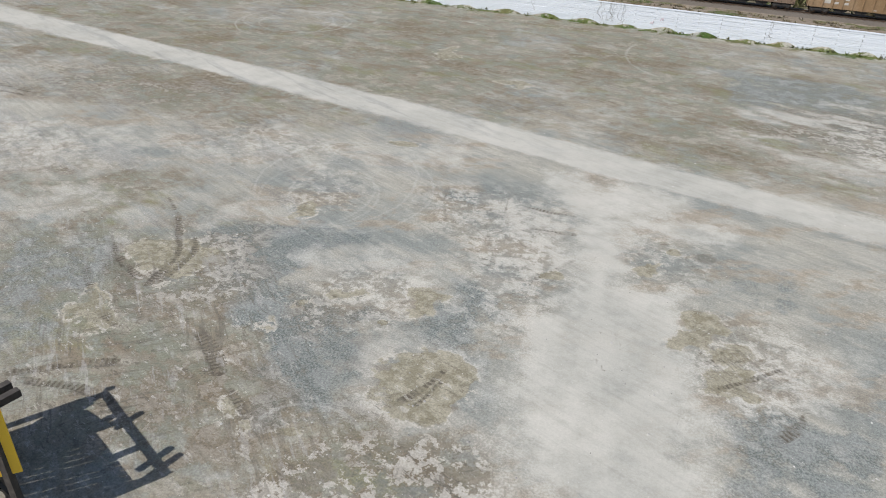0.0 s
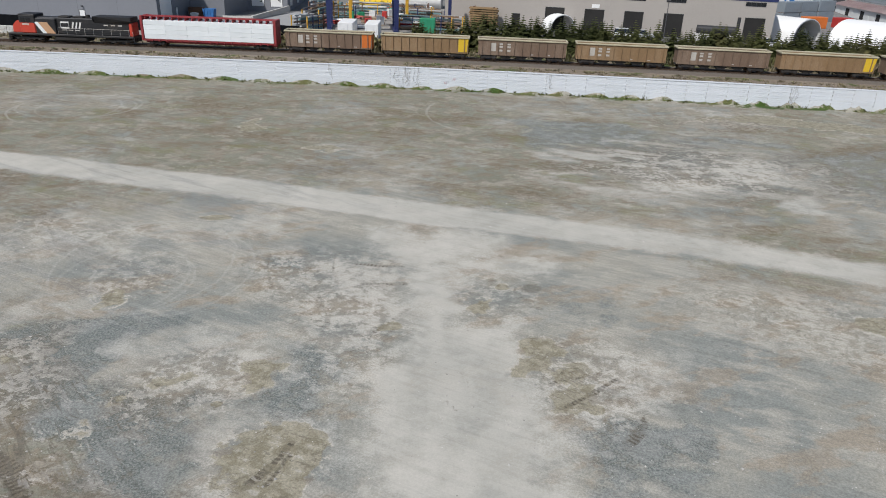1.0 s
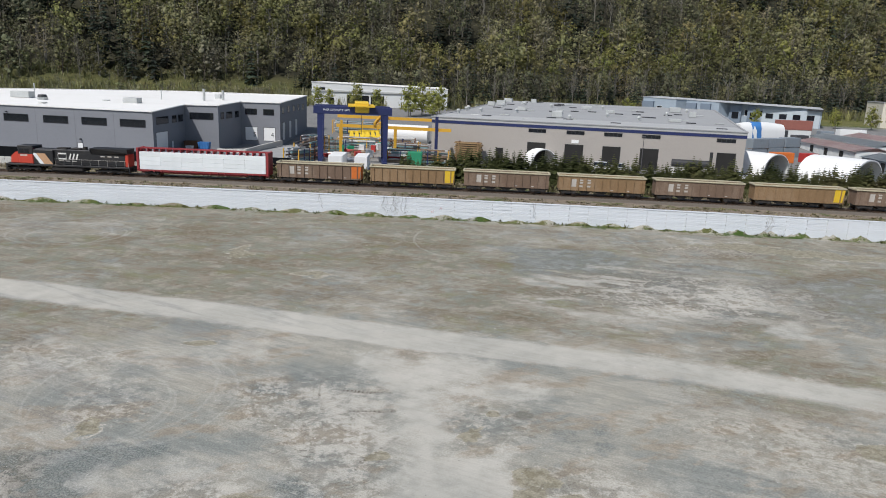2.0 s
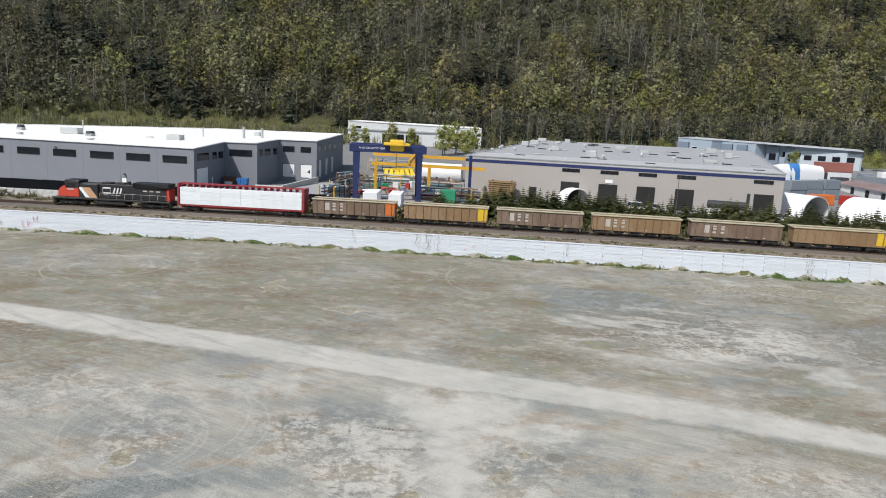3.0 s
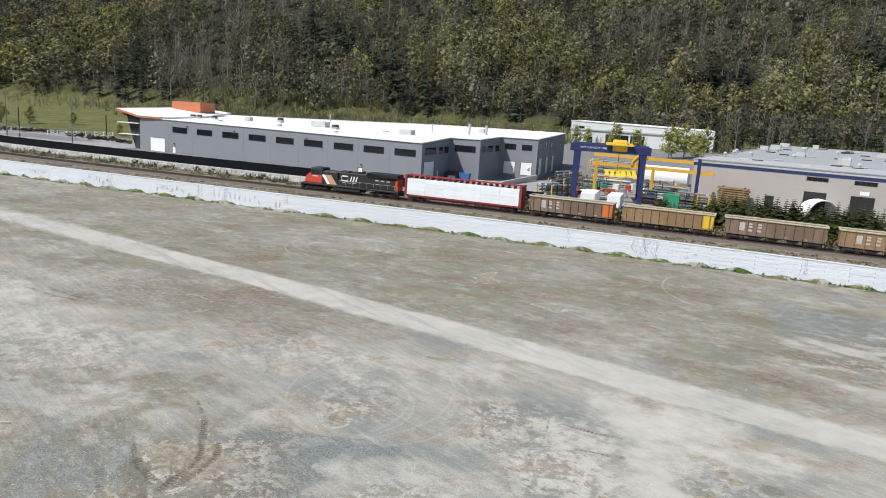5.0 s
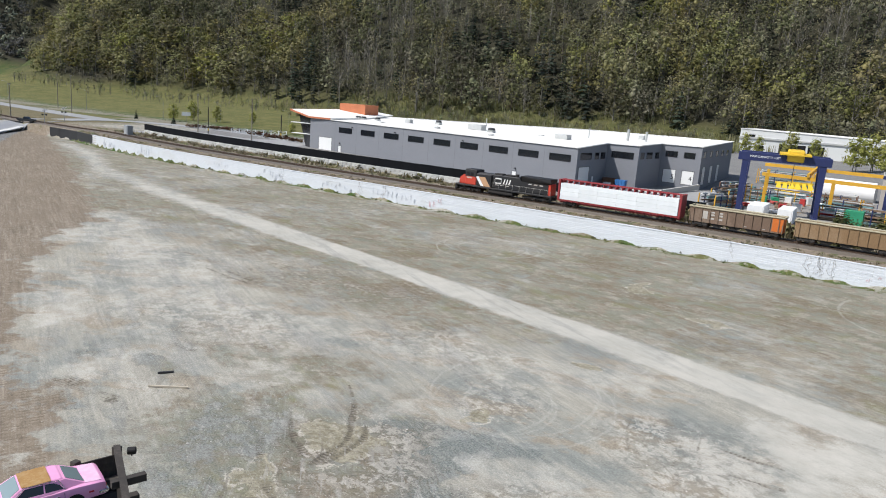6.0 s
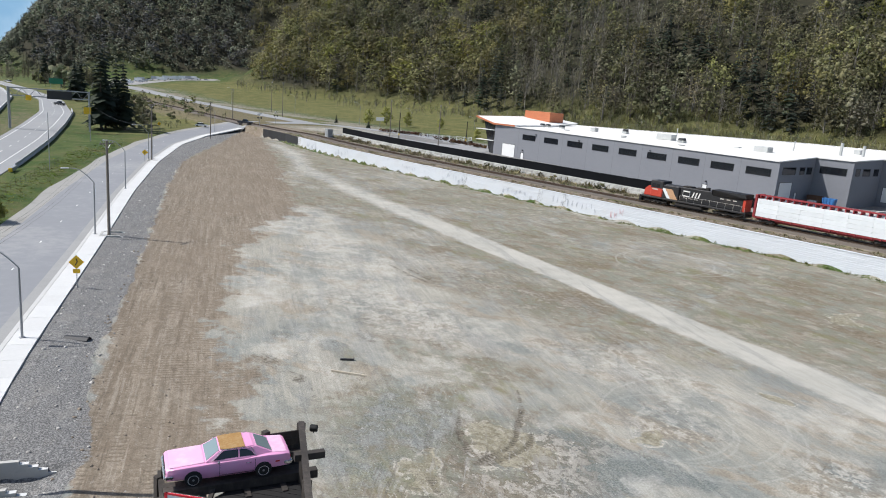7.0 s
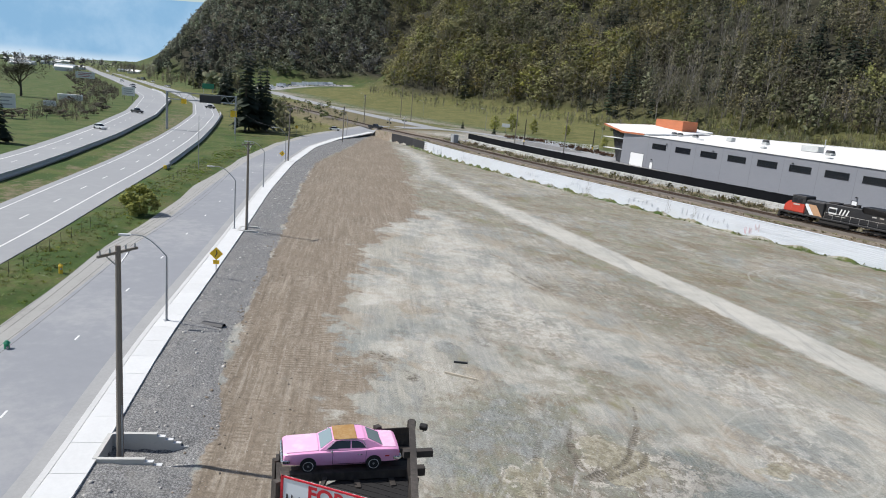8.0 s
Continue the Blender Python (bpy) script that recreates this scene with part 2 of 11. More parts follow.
gme.loops.foreach_set("vertex_index", quads.astype(np.int32).ravel())
gme.polygons.add(len(quads))
gme.polygons.foreach_set("loop_start", np.arange(0, quads.size, 4, dtype=np.int32))
gme.polygons.foreach_set("use_smooth", np.ones(len(quads), bool))
gme.update()
gme.validate()

# what covers the ground, place by place
OFF = PY - wall_y(PX)
n_big, n_mid, n_small = fbm(PX, PY, 16, 4, 1), fbm(PX, PY, 5, 4, 2), fbm(PX, PY, 1.6, 3, 3)
u_al, v_al = PX * 0.92 - PY * 0.39, PX * 0.39 + PY * 0.92
streak = fbm(u_al * 0.12, v_al, 2.2, 4, 4)
lot = (OFF < 0.3).astype(float)
RUTS_NEAR = (
    (((-25.3,33.3), (-23.2,30.5), (-21.0,28.5)), 0.3, 0.5),
    (((-23.2,37.4), (-21.6,34.6), (-20.8,33.1), (-20.8,31.1), (-20.9,29.5)), 0.26, 1),
    (((-20.9,35.2), (-20.1,34.0), (-20.0,32.3), (-20.6,29.9)), 0.28, 1),
    (((-24.2,31.9), (-22.5,30.6), (-21.8,30.2)), 0.3, 1),
    (((-15.9,26.1), (-14.6,24.9), (-13.7,23.6)), 0.42, 1),
    (((-23.0,21.2), (-21.7,21.9), (-20.2,22.7), (-18.9,23.0)), 0.3, 1),
    (((-21.9,20.9), (-20.8,20.9), (-19.5,21.2), (-17.6,20.4)), 0.3, 1),
    (((-12.6,22.4), (-11.7,21.6), (-11.0,20.9)), 0.3, 0.9),
    (((-25.5,30.5), (-22.5,27.1), (-20.6,25.7)), 0.4, 0.45),
    (((-3.0,26.1), (-3.4,25.2), (-4.0,24.1), (-4.7,23.4)), 0.22, 1),
    (((-3.0,25.3), (-3.4,24.3), (-3.9,23.3)), 0.16, 0.8),
    (((-1.7,48.5), (-1.7,43.7), (-0.9,39.8)), 0.16, 0.42),
    (((-2.8,41.7), (-2.0,38.4), (-1.6,34.7)), 0.2, 0.42))
RUTS_DELTA = (
    (((-0.2,45.4), (1.5,44.9), (3.4,44.7)), 0.3, 0.6),
    (((0.2,42.1), (2.0,42.0), (3.1,42.0)), 0.3, 0.6),
    (((0.8,35.8), (2.2,37.1), (3.1,38.4)), 0.35, 0.45),
    (((10.4,27.8), (12.0,28.8), (14.0,30.2)), 0.2, 0.7),
    (((10.2,29.9), (11.4,30.7), (12.6,30.5)), 0.2, 0.5),
    (((13.2,30.6), (14.9,32.0), (13.3,32.6)), 0.2, 0.5),
    (((12.8,25.0), (13.7,25.6), (14.2,26.7)), 0.35, 0.6),
    (((5.5,37.1), (5.5,32.9), (5.9,28.9), (6.5,26.9)), 0.14, 0.35),
    (((4.4,28.8), (5.1,27.6), (5.7,26.6)), 0.14, 0.4),
    (((-6.4,47.2), (-6.3,44.3), (-5.6,41.8)), 0.18, 0.5),
    (((-7.4,19.6), (-5.3,19.2), (-2.4,19.2), (-0.4,20.2)), 0.5, 0.35))
RUTS_WEST = (
    (((-56.6,58.1), (-52.0,56.7), (-48.7,56.1)), 0.3, 0.7),
    (((-53.9,56.8), (-50.0,55.6)), 0.2, 0.6),
    (((-61.0,53.3), (-56.4,51.6), (-52.5,50.5)), 0.2, 0.5),
    (((-25.4,40.0), (-23.4,37.8)), 0.2, 0.7),
    (((-26.4,34.6), (-23.5,30.9), (-21.2,28.8)), 0.25, 0.4),
    (((-55.0,58.9), (-49.4,57.1)), 0.25, 0.7),
    (((-41.9,29.5), (-38.5,29.2), (-36.6,29.1)), 0.9, 0.5),
    (((-24.0,31.9), (-21.2,29.0), (-19.6,26.5)), 0.3, 0.4),
    (((-40.8,38.5), (-38.6,38.3), (-37.3,40.3)), 0.5, 0.4),
    (((-24.1,31.1), (-22.3,29.5)), 0.3, 0.45))
MUD_POLYS = (
    (((-23.5,33.1), (-22.6,34.4), (-20.8,34.9), (-19.1,33.9), (-18.9,31.6), (-19.5,29.4), (-21.1,29.7))),
    (((-5.7,25.8), (-5.5,27.0), (-3.9,27.6), (-2.7,26.9), (-2.0,24.9), (-2.8,22.7), (-4.6,22.5), (-5.5,23.7))),
    (((7.1,37.6), (8.0,39.0), (8.9,39.0), (8.2,37.4))),
    (((9.7,33.9), (10.8,34.2), (11.9,32.6), (10.5,31.4), (9.3,31.7))),
    (((10.5,31.4), (11.9,31.8), (12.7,31.0), (11.4,30.2))),
    (((10.5,28.7), (11.5,29.2), (11.0,27.8), (10.3,27.6))),
    (((-17.2,40.8), (-16.2,42.5), (-14.7,41.5), (-14.6,39.8), (-15.9,39.1))),
    (((-13.7,27.4), (-13.0,28.1), (-12.1,27.0), (-12.5,26.2))))
MUD_POLYS_B = (
    (((-12.7,22.0), (-12.1,22.5), (-10.8,21.3), (-10.6,20.1), (-11.8,20.5))),
    (((-23.5,26.6), (-22.8,28.1), (-20.8,25.9), (-21.9,25.2))),
    (((-6.0,32.3), (-4.7,32.7), (-4.3,31.3), (-5.3,30.8))),
    (((-12.4,30.2), (-11.5,30.5), (-11.2,29.6), (-11.9,29.3))),
    (((-11.7,32.1), (-10.3,32.2), (-9.1,31.6), (-10.4,31.3))),
    (((45.4,90.3), (50.0,89.5), (60.1,85.2), (71.4,81.4), (73.9,84.5), (62.9,89.5), (54.6,93.2))),
    (((-14.6,85.5), (-13.0,88.6), (-11.3,83.7), (-13.7,81.9))),
    (((-5.4,75.5), (-3.3,76.8), (-0.5,75.0), (-3.2,73.8))))
PALE_POLYS = (
    (((-0.0,52.4), (8.9,51.6), (11.6,50.0), (7.7,45.8), (6.6,41.0), (6.1,36.3), (9.1,36.1), (9.2,29.7), (9.5,24.8), (8.4,20.6), (0.5,18.9), (0.1,23.4), (0.9,26.8), (1.0,30.7), (2.8,33.1), (4.1,39.6), (3.1,42.0), (1.8,48.0)), 1),
    (((10.6,47.1), (12.9,46.3), (14.6,44.7), (13.5,42.8), (10.9,42.9), (9.5,44.1)), 0.9),
    (((-7.2,27.7), (-5.5,28.6), (-2.3,27.7), (-0.9,24.7), (-1.9,21.9), (-4.6,21.5), (-6.5,23.4)), 0.62),
    (((-12.7,33.8), (-8.4,36.7), (-5.3,35.0), (-4.1,32.2), (-5.8,29.8), (-7.8,30.3), (-10.4,32.4)), 0.6))
PALE_POLYS_B = (
    (((-2.6,46.3), (2.9,45.4), (3.2,37.9), (1.4,35.4), (-0.9,34.2), (-2.1,37.2)), 0.75),
    (((-11.2,55.1), (-7.0,55.6), (-6.5,51.6), (-9.7,51.4)), 0.7),
    (((-36.9,46.1), (-31.6,46.9), (-28.5,45.0), (-33.1,42.6), (-36.6,43.5)), 0.6),
    (((-21.2,37.7), (-19.8,39.6), (-18.9,38.9), (-20.3,37.1)), 0.7),
    (((15.1,33.1), (19.9,32.7), (18.4,28.4), (13.8,27.3), (10.7,26.2)), 0.55),
    (((48.4,96.9), (56.0,92.6), (56.7,89.2), (49.7,90.5)), 0.8),
    (((38.8,56.6), (42.9,58.6), (41.1,54.1), (38.6,54.6)), 0.85),
    (((-12.5,52.2), (-7.3,54.9), (-5.9,51.7), (-10.6,50.3)), 0.7),
    (((-66.4,55.0), (-62.9,60.6), (-39.3,45.1), (-32.2,49.1), (-28.9,44.8), (-37.7,40.1), (-53.4,44.0)), 0.5))
PALE_POLYS_C = (
    (((-55.4,36.6), (-56.9,41.0), (-51.1,37.7), (-51.4,34.7)), 0.8),
    (((-44.3,30.9), (-42.4,35.1), (-41.0,30.6)), 0.8),
    (((-69.7,54.3), (-70.3,63.6), (-56.6,58.1), (-42.1,50.1), (-34.8,51.2), (-33.5,42.0), (-44.4,44.8), (-55.7,46.9)), 0.6),
    (((-91.8,59.6), (-93.7,74.8), (-79.8,71.9), (-75.3,58.5)), 0.6),
    (((-26.1,57.0), (-23.2,56.1), (-22.0,52.6), (-25.0,53.9)), 0.6),
    (((-36.4,36.1), (-31.9,40.2), (-27.9,39.3), (-31.7,34.0)), 0.45))
BLUE_POLYS = (
    (((-20.1,37.0), (-17.0,38.3), (-12.4,38.7), (-10.1,37.4), (-12.4,34.0), (-11.5,31.4), (-8.4,30.1), (-6.2,27.9), (-6.6,24.0), (-6.5,21.7), (-7.8,20.7), (-10.7,20.8), (-12.8,24.0), (-15.3,27.8), (-18.2,31.7)), 0.95),
    (((-4.4,34.0), (-1.6,34.2), (-1.3,29.6), (-1.6,26.7), (0.1,23.4), (-0.7,22.5), (-2.0,24.9), (-3.0,26.8), (-6.1,28.5), (-4.6,30.4)), 0.9),
    (((-6.4,47.2), (-2.7,47.7), (-2.0,45.0), (-4.7,43.6)), 0.7),
    (((-31.9,31.6), (-25.0,32.7), (-22.0,28.9), (-25.1,26.4), (-28.1,26.8)), 0.6))
BLUE_POLYS_B = (
    (((9.8,27.0), (14.1,26.6), (18.3,28.0), (16.4,22.4), (10.0,21.0)), 0.75),
    (((11.6,37.7), (16.6,39.3), (16.4,35.6), (12.4,34.6)), 0.6),
    (((20.0,88.9), (33.8,88.0), (42.0,78.2), (35.7,66.7), (27.0,68.6), (19.0,77.5)), 0.65),
    (((27.0,68.6), (39.6,73.2), (65.3,73.8), (50.0,54.7), (36.6,57.9), (26.0,59.5)), 0.5),
    (((-47.3,34.4), (-44.6,38.7), (-41.5,36.8), (-43.1,32.1)), 0.7),
    (((-48.6,39.9), (-45.7,43.2), (-39.1,39.4), (-39.1,34.5), (-41.0,33.5)), 0.55),
    (((-34.1,32.9), (-27.2,34.5), (-24.1,31.1), (-28.8,29.6)), 0.5))


warp_x, warp_y = fbm(PX, PY, 2.6, 4, 91), fbm(PX, PY, 2.6, 4, 97)


def zone(poly, soft, ragged=1.6):
    """How far each ground point lies inside a ragged plan polygon, 0 to 1."""
    out = np.zeros_like(PX)
    px, py = [p[0] for p in poly], [p[1] for p in poly]
    m = soft + 2 * ragged + 1
    near = np.flatnonzero((PX > min(px) - m) & (PX < max(px) + m) & (PY > min(py) - m) & (PY < max(py) + m))
    x, y = PX[near] + (warp_x[near] - 0.5) * ragged * 1.6, PY[near] + (warp_y[near] - 0.5) * ragged * 1.6
    d, _ = line_distance(x, y, list(poly) + [poly[0]])
    d = np.where(inside(x, y, list(poly)), d, -d)
    out[near] = sstep(d + (n_mid[near] - 0.5) * ragged * 1.6 + (n_small[near] - 0.5) * ragged, -soft, soft)
    return out


def stroke(pts, half):
    """A wheel rut along a plan polyline: its cover, and the way along it."""
    out, phase = np.zeros_like(PX), np.zeros_like(PX)
    px, py = [p[0] for p in pts], [p[1] for p in pts]
    near = np.flatnonzero((PX > min(px) - 2) & (PX < max(px) + 2) & (PY > min(py) - 2) & (PY < max(py) + 2))
    x, y = PX[near], PY[near]
    best, far = np.full(len(near), 1e9), 0.0
    run_ = np.zeros(len(near))
    line = resample(pts, 0.5) if math.dist(pts[0], pts[-1]) > 1.2 else pts
    for (ax, ay), (bx, by) in zip(line, line[1:]):
        L = math.hypot(bx - ax, by - ay)
        u = ((x - ax) * (bx - ax) + (y - ay) * (by - ay)) / (L * L)
        v = np.clip(u, 0, 1)
        d = np.hypot(x - ax - v * (bx - ax), y - ay - v * (by - ay))
        closer = d < best
        best, run_ = np.where(closer, d, best), np.where(closer, far + v * L, run_)
        far += L
    out[near] = 1 - sstep(best + (n_small[near] - 0.5) * 0.35, half * 0.4, half * 1.25)
    phase[near] = run_
    return out, phase


d_road, _ = line_distance(PX, PY, ROAD_PALE)
road_half = 2.35 - 0.5 * sstep(PX, 0, 40)
soft_edge = 0.55 + 2.0 * (1 - sstep(PX, -120, -50)) + 0.6 * sstep(PX, 5, 40)
pale = 1 - sstep(d_road + (n_mid - 0.5) * 1.0, road_half - soft_edge, road_half + soft_edge)
pale *= 0.55 + 0.45 * sstep(PX, -110, -70)
for poly, k in PALE_POLYS + PALE_POLYS_B + PALE_POLYS_C:
    pale = np.maximum(pale, (0.95 if k > 0.9 else 0.8) * k * zone(poly, 2.2 if k > 0.9 else 1.1, 2.0))
for cx, cy, rx, ry, k in ((-52, 44, 20, 8, 0.55), (-72, 58, 22, 8, 0.62), (-34, 36, 12, 6, 0.45), (-20, 50, 12, 4, 0.35), (32, 68, 16, 12, 0.85)):
    q = np.hypot((PX - cx) / rx, (PY - cy) / ry)
    pale = np.maximum(pale, (1 - sstep(q, 0.5, 1.25)) * sstep(fbm(u_al * 0.35, v_al, 2.4, 4, 40), 0.42, 0.6) * k)
blue = np.zeros_like(PX)
for poly, k in BLUE_POLYS + BLUE_POLYS_B:
    blue = np.maximum(blue, k * zone(poly, 1.6, 2.4))
for cx, cy, rx, ry in ((44, 76, 12, 8), (-38, 26, 8, 4), (-26, 26, 5, 6)):
    q = np.hypot((PX - cx) / rx, (PY - cy) / ry)
    blue = np.maximum(blue, (1 - sstep(q, 0.3, 1.2)) * sstep(streak, 0.38, 0.62) * 0.6)
blue *= 1 - pale
mud = np.zeros_like(PX)
for poly in MUD_POLYS + MUD_POLYS_B:
    mud = np.maximum(mud, zone(poly, 0.7, 1.2))
for cx, cy, rx, ry in ((9.7, 41.2, 0.45, 0.4), (12.0, 27.5, 0.45, 0.4), (32.9, 34.6, 1.6, 1.2), (2.0, 36.4, 0.8, 0.6), (-7.0, 29.2, 0.4, 0.3), (-8.9, 20.5, 0.5, 0.3), (-11.8, 54.5, 1.4, 0.5)):
    q = np.hypot((PX - cx) / rx, (PY - cy) / ry) + (n_small - 0.5) * 0.8
    mud = np.maximum(mud, 1 - sstep(q, 0.6, 1.4))
puddle = 1 - sstep(np.hypot((PX - 11.7) / 0.75, (PY - 40.9) / 0.75) + (n_small - 0.5) * 0.3, 0.75, 1.05)
pale *= 1 - mud
dk, sk = line_distance(PX, PY, KERB)
dg, sg = line_distance(PX, PY, GRAVEL_IN)
dbr, sbr = line_distance(PX, PY, BROWN_IN)
lot_w = lot * (sk < 0) * (PX < 5)
gravel = lot_w * sstep(dg * sg + (n_mid - 0.5) * 2, -0.6, 0.6) * (dk < 40)
brown = lot_w * sstep(-dg * sg + (n_mid - 0.5) * 2, -0.5, 0.5) * sstep(dbr * sbr + (n_mid - 0.5) * 5 + (n_small - 0.5) * 4, -2.6, 2.6) * (PX < -12)
grass = np.where(OFF > 0, 0, 0) + lot * (1 - sstep(-OFF + (n_mid - 0.5) * 3, 0.3, 3.0)) * 0.62 * (PX > -205)
bankside = sstep(OFF, 0.2, 0.5) * (1 - sstep(OFF, 6.4, 8.4))
grass = np.maximum(grass, bankside * sstep(n_mid * 0.6 + n_small * 0.4, 0.4, 0.62) * 0.5)
brown = np.maximum(brown, sstep(OFF, 0.2, 0.5) * (1 - sstep(OFF, 19, 20.5)) * 0.9)
grass = np.maximum(grass, sstep(OFF, 13.5, 15) * (1 - sstep(OFF, 18.5, 20)) * 0.45)
outer = ((sk > 0) & (OFF < 30)) | (PX < -236)
grass = np.where(outer & (OFF < 60), 0.95, grass)
meadow = sstep(OFF, 60, 95) * (PX < -60) + sstep(OFF, 205, 240)
grass = np.maximum(grass, np.clip(meadow, 0, 1))
olive = lot * sstep(OFF, -52, -30) * sstep(n_big * 0.6 + streak * 0.4, 0.36, 0.6) * (1 - pale) * 0.8
olive = np.maximum(olive, lot * sstep(OFF, -62, -42) * (0.45 + 0.5 * sstep(n_big, 0.35, 0.65)) * (1 - pale))
for cx, cy, rx, ry in ((-34, 62, 26, 10), (-16, 23, 12, 12), (-24, 31, 13, 12), (-5, 19, 9, 5), (-34, 40, 14, 8), (34, 46, 12, 8)):
    q = np.hypot((PX - cx) / rx, (PY - cy) / ry)
    olive = np.maximum(olive, (1 - sstep(q, 0.2, 1.3)) * (0.55 + 0.6 * n_mid) * (1 - pale))
asphalt = sstep(OFF, 20.2, 20.8) * (1 - np.clip(meadow, 0, 1)) * (PX > -200)
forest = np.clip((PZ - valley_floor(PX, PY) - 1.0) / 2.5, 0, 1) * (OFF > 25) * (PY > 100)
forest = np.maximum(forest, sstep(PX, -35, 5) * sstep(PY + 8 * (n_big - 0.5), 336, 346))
tyre, rib_phase = np.zeros_like(PX), np.zeros_like(PX)
for pts, half, k in RUTS_NEAR + RUTS_DELTA + RUTS_WEST:
    cov, ph = stroke(pts, half)
    rib_phase = np.where(cov * k > tyre, ph, rib_phase)
    tyre = np.maximum(tyre, cov * k)
PZ -= 0.05 * tyre
gme.vertices.foreach_set("co", np.stack([PX, PY, PZ], 1).astype(np.float32).ravel())
olive = np.maximum(olive, np.clip(meadow, 0, 1) * (PY > 140) * (PX > -520) * 0.9)
olive = np.maximum(olive, ((PX < -225) & (PY > -0.42 * PX + 28) & (PX > -620)) * 0.95)
dry = 0.95 * zone(((-425, 180), (-445, 250), (-335, 228), (-288, 218), (-228, 190), (-218, 160), (-262, 140), (-330, 150)), 9, 9) * (OFF > -4)
dry = np.maximum(dry, 0.62 * zone(((-102, 12), (-121, 14.3), (-146, 31.4), (-215, 62.9), (-387, 132.4), (-281, 98.6), (-166, 47.3), (-115, 20.7)), 2.5, 4))
crust = np.zeros_like(PX)
for cx, cy, rx, ry, k in ((-0.5, 38, 4, 9, 1.0), (-3, 44, 6, 5, 0.8), (-8.3, 32.3, 4.2, 3.0, 1.0), (-4, 25, 3.4, 3.8, 0.9), (12, 30, 5, 4.5, 0.9), (-8, 30, 4, 3, 0.55), (36, 67, 14, 10, 1.0), (-20, 33, 5, 6, 0.7), (-14, 21, 5, 4, 0.3), (9, 40, 4, 4, 0.6), (28, 36, 8, 6, 0.55), (-15, 44, 4, 4, 0.6), (-40, 45, 14, 5, 0.55), (-50, 62, 18, 6, 0.4), (48, 88, 9, 4, 0.6), (-24, 52, 9, 4, 0.5)):
    q = np.hypot((PX - cx) / rx, (PY - cy) / ry) + (n_mid - 0.5) * 0.8
    crust = np.maximum(crust, k * (1 - sstep(q, 0.3, 1.3)))
smooth_silt = zone(PALE_POLYS[0][0], 1.5, 2.0)
crust = crust * (1 - 0.85 * smooth_silt)
crust = np.maximum(crust, 1.15 * zone(((-10, 19.6), (-6, 20.8), (-2.5, 21.4), (0.3, 23), (0.6, 18.6), (-2.5, 16.5), (-9, 16)), 0.8, 1.6))
scuff = np.zeros_like(PX)
for cx, cy, rx, ry, k in ((-19, 25, 9, 11, 1.0), (-30, 33, 10, 7, 0.6), (-0.5, 41, 4, 6, 0.7), (-10, 19, 5, 4, 0.8), (12.5, 29, 3.5, 4, 0.8), (-45, 44, 14, 8, 0.5), (-60, 56, 14, 8, 0.45), (-24, 50, 12, 6, 0.35), (30, 70, 16, 10, 0.35)):
    q = np.hypot((PX - cx) / rx, (PY - cy) / ry) + (n_mid - 0.5) * 0.7
    scuff = np.maximum(scuff, k * (1 - sstep(q, 0.4, 1.2)))
scuff = scuff * (1 - 0.8 * pale)
road_only = 1 - sstep(d_road + (n_mid - 0.5) * 0.8, road_half - soft_edge, road_half + soft_edge)
crust = crust * (1 - road_only)
pale = np.maximum(pale, (0.98 - 0.16 * n_big) * smooth_silt * (1 - mud) * (1 - 0.5 * tyre))
pale = np.maximum(pale, (1.2 - 0.4 * sstep(PX, 5, 45)) * (0.5 + 0.5 * sstep(PX, -125, -60)) * road_only)
for nm, cols in (("cover_a", (pale, blue, brown, mud)), ("cover_b", (gravel, grass, forest, dry)), ("cover_c", (asphalt, olive, tyre, crust)), ("cover_d", (rib_phase, puddle, scuff, scuff * 0))):
    at = gme.attributes.new(nm, "FLOAT_COLOR", "POINT")
    at.data.foreach_set("color", np.stack(cols, 1).astype(np.float32).ravel())


